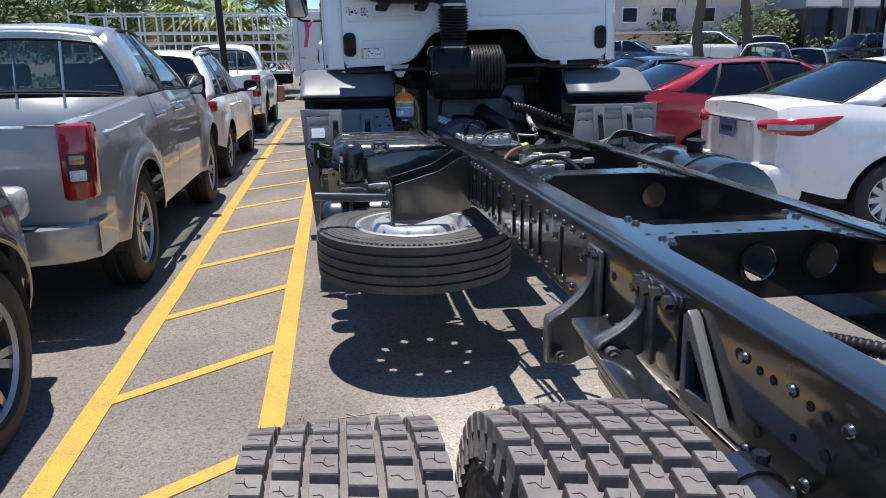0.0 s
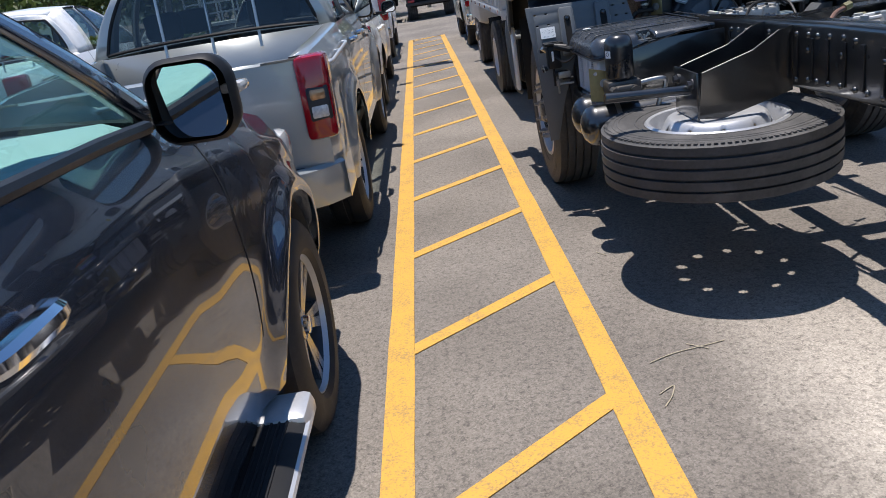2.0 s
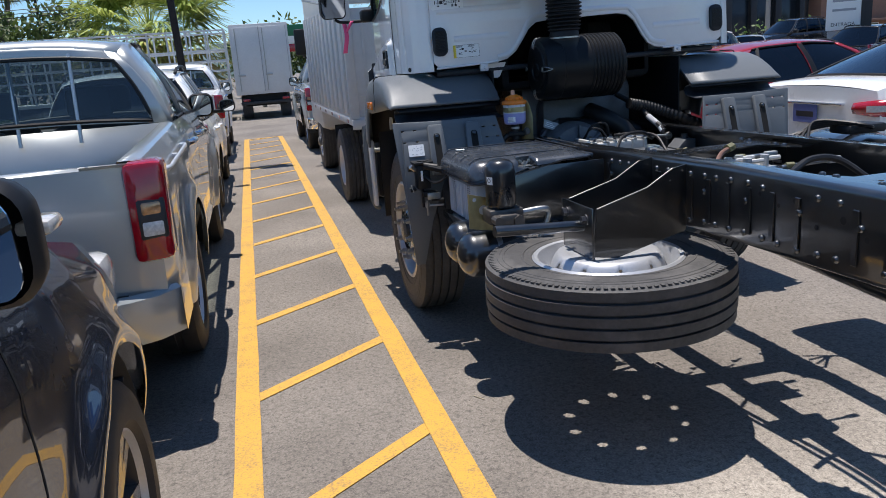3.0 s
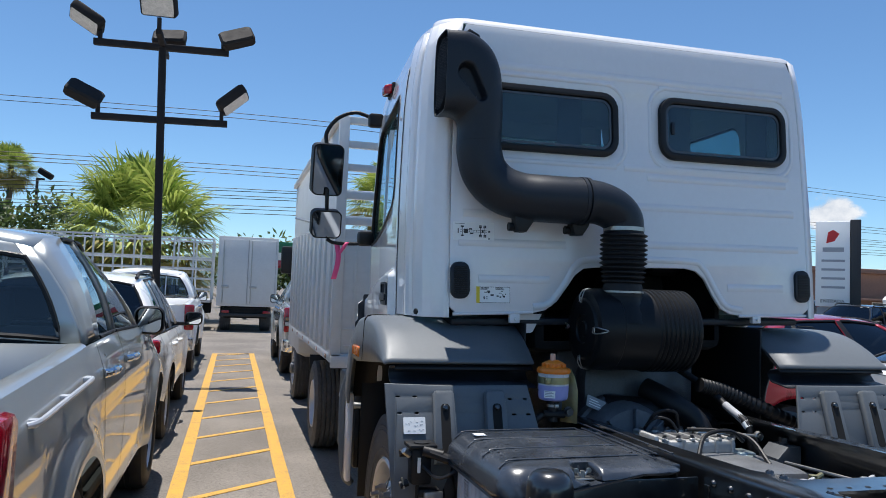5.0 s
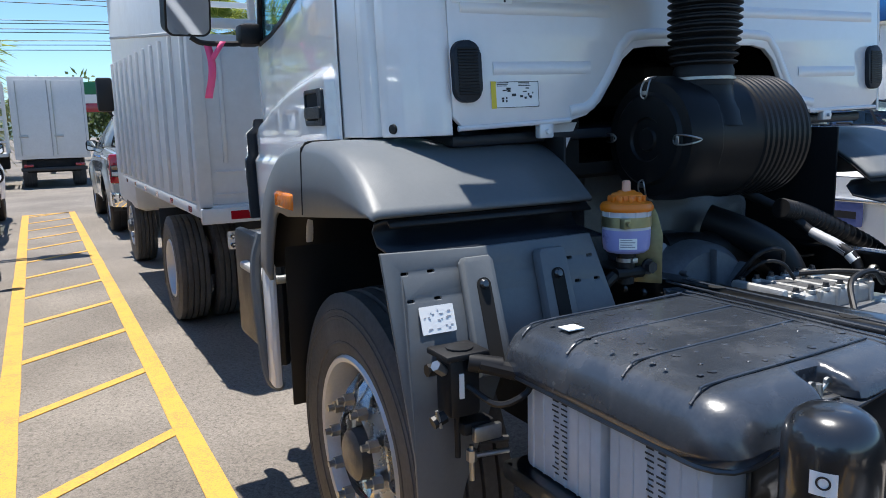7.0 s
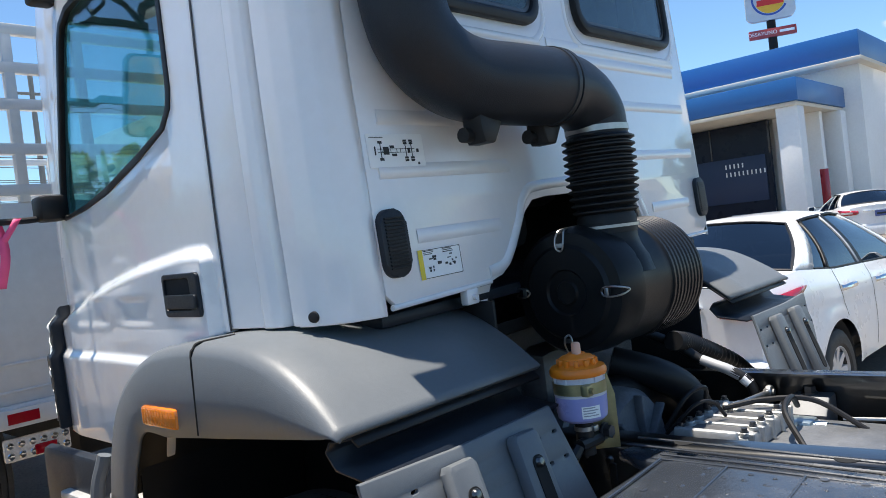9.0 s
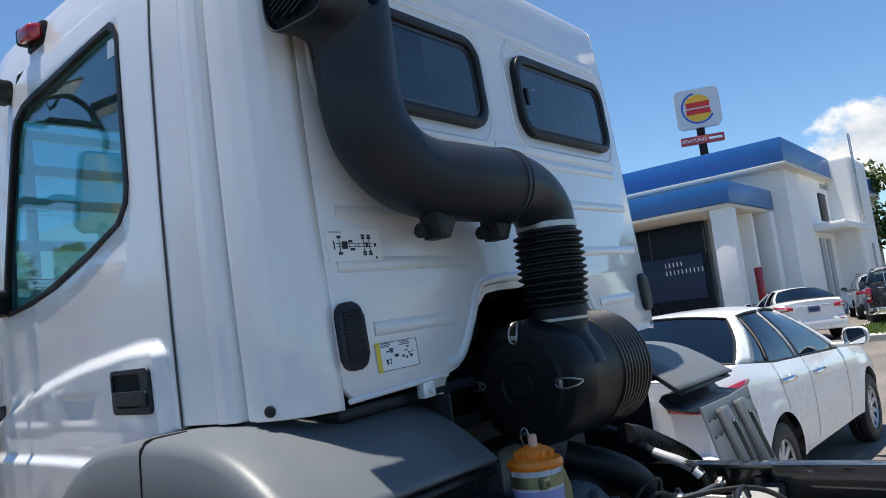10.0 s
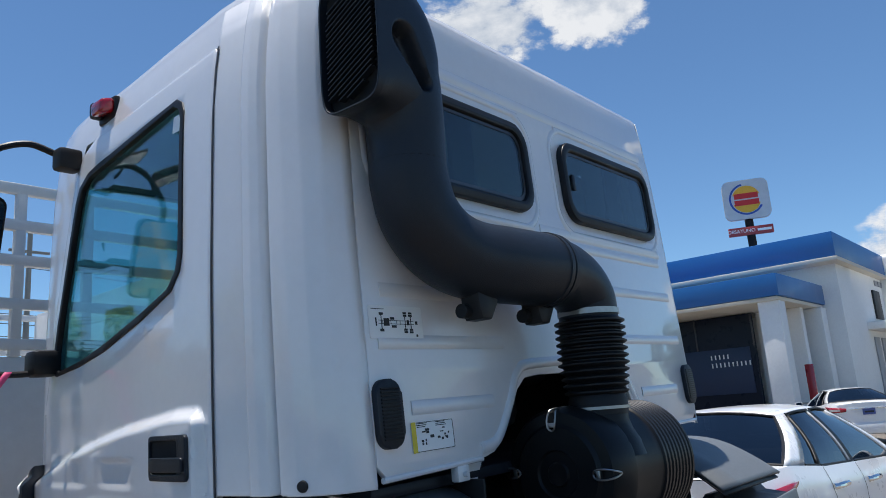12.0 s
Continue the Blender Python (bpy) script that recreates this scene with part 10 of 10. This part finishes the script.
part("board", boxed((-0.95, 0, 1.9), (0.95, 0.15, 4.1), 0.02), surface("billboard_brown", (0.035, 0.027, 0.025), 0.5), bb)
for z, w in ((3.15, 0.7), (2.8, 0.6), (2.5, 0.4)):
    part("print_bar", boxed((-w, -0.008, z - 0.06), (w, -0.002, z + 0.06)), INKGREY, bb, "pale bar", smooth=None)
part("post", boxed((1.0, 0.0, 0), (1.15, 0.15, 4.9), 0.01), MAST, bb)
part("head_panel", boxed((0.75, -0.05, 4.3), (2.2, 0.2, 5.0), 0.02), INK, bb)
# small white statue above a hedge
bm = bmesh.new()
lathe(bm, [(0.0, 0.0), (0.42, 0.0), (0.40, 0.2), (0.30, 0.42), (0.12, 0.5), (0.11, 0.6), (0.19, 0.72), (0.20, 0.85), (0.12, 0.98), (0, 1.02)], 16, Matrix.Translation((24.5, 27.0, 1.05)))
tagged(part("statue", bm, LABEL, None, "plain white bust standing above the hedge"), category="statue")
bm = boxed((24.1, 26.6, 0), (24.9, 27.4, 1.05), 0.03)
tagged(part("plinth", bm, STUCCO, None, "white plinth behind the hedge"), category="plinth")

# ---------- buildings in the distance ----------
BRICKRED = surface("red_brown_render", (0.30, 0.17, 0.12), 0.85, 0, 0, 0.15, 6, 0.5)
PINKWALL = surface("pinkish_render", (0.68, 0.58, 0.52), 0.85, 0, 0, 0.12, 6, 0.5)
DARKGLASS = surface("dark_pane", (0.02, 0.025, 0.03), 0.15)


def far_house(x0, y0, x1, y1, h, mat, label, roof=BRICKRED):
    b = thing("house", label, "house")
    part("wall", boxed((x0, y0, 0), (x1, y1, h), 0.03), mat, b)
    part("roof", boxed((x0 - 0.4, y0 - 0.4, h), (x1 + 0.4, y1 + 0.4, h + 0.35), 0.05), roof, b)
    n = max(2, int((x1 - x0) / 2.6))
    for k in range(n):
        x = x0 + (x1 - x0) * (k + 0.5) / n
        for z in np.arange(0.9, h - 1.2, 2.7):
            wdw = part("window", boxed((x - 0.6, y0 - 0.06, z), (x + 0.6, y0 - 0.01, z + 1.1), 0.01), LABEL, b)
            part("pane", boxed((x - 0.52, y0 - 0.075, z + 0.08), (x + 0.52, y0 - 0.062, z + 1.02)), DARKGLASS, wdw, smooth=None)
    part("balcony", boxed((x0, y0 - 0.9, h * 0.5), (x1, y0 - 0.02, h * 0.5 + 0.15), 0.02), mat, b)
    return b


far_house(20, 55, 38, 63, 5.6, PINKWALL, "pinkish house with a brown roof in the distance")
far_house(40, 50, 52, 58, 4.2, BRICKRED, "brown house among trees in the distance")
gb2 = thing("car_showroom", "grey showroom with white wall panels above dark glass", "building")
part("glass_front", boxed((32, 50, 0), (38.4, 57, 4.3), 0.02), DARKGLASS, gb2)
for k in range(2):
    part("panel", boxed((32.0 + 3.2 * k, 49.85, 4.4), (34.6 + 3.2 * k, 50.0, 8.6), 0.02), STUCCO, gb2, "white wall panel")
part("body", boxed((32, 50.02, 4.31), (38.4, 57, 8.9), 0.02), INKGREY, gb2)
for k in range(4):
    part("column", boxed((31.9 + 2.0 * k, 49.6, 0), (32.4 + 2.0 * k, 50.0, 4.3), 0.02), INK, gb2)
wl = thing("boundary_building", "long white wall of a building beside the car park", "building")
part("wall", boxed((-30, 14, 0), (-19, 30, 3.6), 0.03), STUCCO, wl)
part("roof", boxed((-30.3, 13.7, 3.6), (-18.7, 30.3, 3.85), 0.03), INKGREY, wl)
for k in range(5):
    w2 = part("window", boxed((-18.99, 15.5 + 2.9 * k, 1.1), (-18.94, 16.9 + 2.9 * k, 2.4), 0.01), DARKGLASS, wl)
# hills
bm = bmesh.new()
rows = []
for j, (d, hh) in enumerate(((900, 0), (960, 60), (1050, 110), (1150, 120), (1300, 0))):
    rows.append([(d * math.sin(a), d * math.cos(a), hh * (0.35 + 0.65 * abs(noise.noise((3 * a, j * 0.2, 4))) * 1.6) * math.exp(-((a + 0.35) / 0.5) ** 2) if hh else -2) for a in np.linspace(-1.4, 1.9, 90)])
grid(bm, rows)
tagged(part("backdrop", bm, surface("hill_green", (0.06, 0.10, 0.10), 0.9, 0, 0, 0.3, 0.02, 0.004), None, "far blue-green hills"), category="hills", kind="structure")


# ---------- clouds ----------
def cloud_material(name, scale, seed, cover):
    m, nt, b = material(name)
    nt.nodes.remove(b)
    co = nt.nodes.new("ShaderNodeTexCoord")
    shift = nt.nodes.new("ShaderNodeMapping")
    shift.inputs["Location"].default_value = (seed, seed * 0.7, 0)
    nt.links.new(co.outputs["Generated"], shift.inputs["Vector"])
    n = node(nt, "ShaderNodeTexNoise", Scale=scale, Detail=11.0, Roughness=0.60)
    nt.links.new(shift.outputs[0], n.inputs["Vector"])
    sph = nt.nodes.new("ShaderNodeVectorMath")
    sph.operation = "DISTANCE"
    flatco = nt.nodes.new("ShaderNodeMapping")
    flatco.inputs["Scale"].default_value = (1, 1, 0)
    nt.links.new(co.outputs["Generated"], flatco.inputs["Vector"])
    nt.links.new(flatco.outputs[0], sph.inputs[0])
    sph.inputs[1].default_value = (0.5, 0.5, 0.0)
    fall = nt.nodes.new("ShaderNodeMapRange")
    fall.inputs["From Min"].default_value, fall.inputs["From Max"].default_value = 0.10, 0.50
    fall.inputs["To Min"].default_value, fall.inputs["To Max"].default_value = cover, -0.42
    nt.links.new(sph.outputs["Value"], fall.inputs["Value"])
    add = nt.nodes.new("ShaderNodeMath")
    nt.links.new(n.outputs["Fac"], add.inputs[0])
    nt.links.new(fall.outputs[0], add.inputs[1])
    alpha = nt.nodes.new("ShaderNodeMapRange")
    alpha.interpolation_type = "SMOOTHSTEP"
    alpha.inputs["From Min"].default_value, alpha.inputs["From Max"].default_value = 0.50, 0.66
    nt.links.new(add.outputs[0], alpha.inputs["Value"])
    shade = nt.nodes.new("ShaderNodeValToRGB")
    shade.color_ramp.elements[0].position, shade.color_ramp.elements[0].color = 0.35, (0.50, 0.58, 0.70, 1)
    shade.color_ramp.elements[1].position, shade.color_ramp.elements[1].color = 0.60, (0.93, 0.95, 0.98, 1)
    nt.links.new(n.outputs["Fac"], shade.inputs[0])
    em = nt.nodes.new("ShaderNodeEmission")
    em.inputs["Strength"].default_value = 0.85
    nt.links.new(shade.outputs[0], em.inputs["Color"])
    tr = nt.nodes.new("ShaderNodeBsdfTransparent")
    mx = nt.nodes.new("ShaderNodeMixShader")
    nt.links.new(alpha.outputs[0], mx.inputs[0])
    nt.links.new(tr.outputs[0], mx.inputs[1])
    nt.links.new(em.outputs[0], mx.inputs[2])
    nt.links.new(mx.outputs[0], nt.nodes["Material Output"].inputs["Surface"])
    return m


for k, (az, el, w, h, scale, cover) in enumerate(((55, 28.5, 520, 330, 4.2, 0.25), (64, 29.0, 420, 330, 4.6, 0.27), (84.8, 8.3, 560, 340, 4.0, 0.27), (43, 6.2, 200, 170, 2.6, 0.20), (49, 5.0, 330, 150, 3.0, 0.20), (89, 20, 160, 120, 3.0, 0.15), (66, 4.0, 500, 80, 3.5, 0.12))):
    d = 1500
    a, e = radians(az), radians(el)
    c = Vector((d * math.cos(e) * math.sin(a), 4 + d * math.cos(e) * math.cos(a), 1.6 + d * math.sin(e)))
    bm = bmesh.new()
    bmesh.ops.create_grid(bm, x_segments=1, y_segments=1, size=0.5, matrix=Matrix.Diagonal((w, h, 1, 1)))
    ob = part("backdrop", bm, cloud_material("cloud", scale, 1.7 * k + 2.3, cover), None, "white cumulus cloud in a blue sky", smooth=None, at=look(c, (0, 4, 1.6)))
    tagged(ob, category="cloud", kind="structure")
    ob.visible_shadow = False


# ---------- raised lot beyond the lane, with its row of cars ----------
bm = bmesh.new()
prism(bm, [(9.5, 29.6), (36.0, 29.6), (36.0, 47.0), (9.5, 47.0)], 0.55)
tagged(part("pavement", bm, surface("raised_lot_concrete", (0.34, 0.32, 0.29), 0.85, 0, 0, 0.15, 20, 0.7), None, "pale raised lot with a low kerb wall"), category="pavement", kind="structure")


def raised(x, y, yaw):
    return Matrix.Translation((x, y, 0.55)) @ Matrix.Rotation(radians(yaw), 4, "Z")


pickup("white pickup on the raised lot", raised(15.0, 32.4, -122), WHITE, bumper=CHROME)
suv("grey SUV seen from behind on the raised lot", raised(18.3, 31.6, -18), SILVER, handlemat=SILVER)
suv("dark hatchback on the raised lot", raised(23.6, 31.4, 98), BLACKCAR, handlemat=BLACKCAR)
sedan("dark blue sedan on the raised lot", raised(11.6, 32.6, -118), NAVYCAR, handlemat=NAVYCAR)
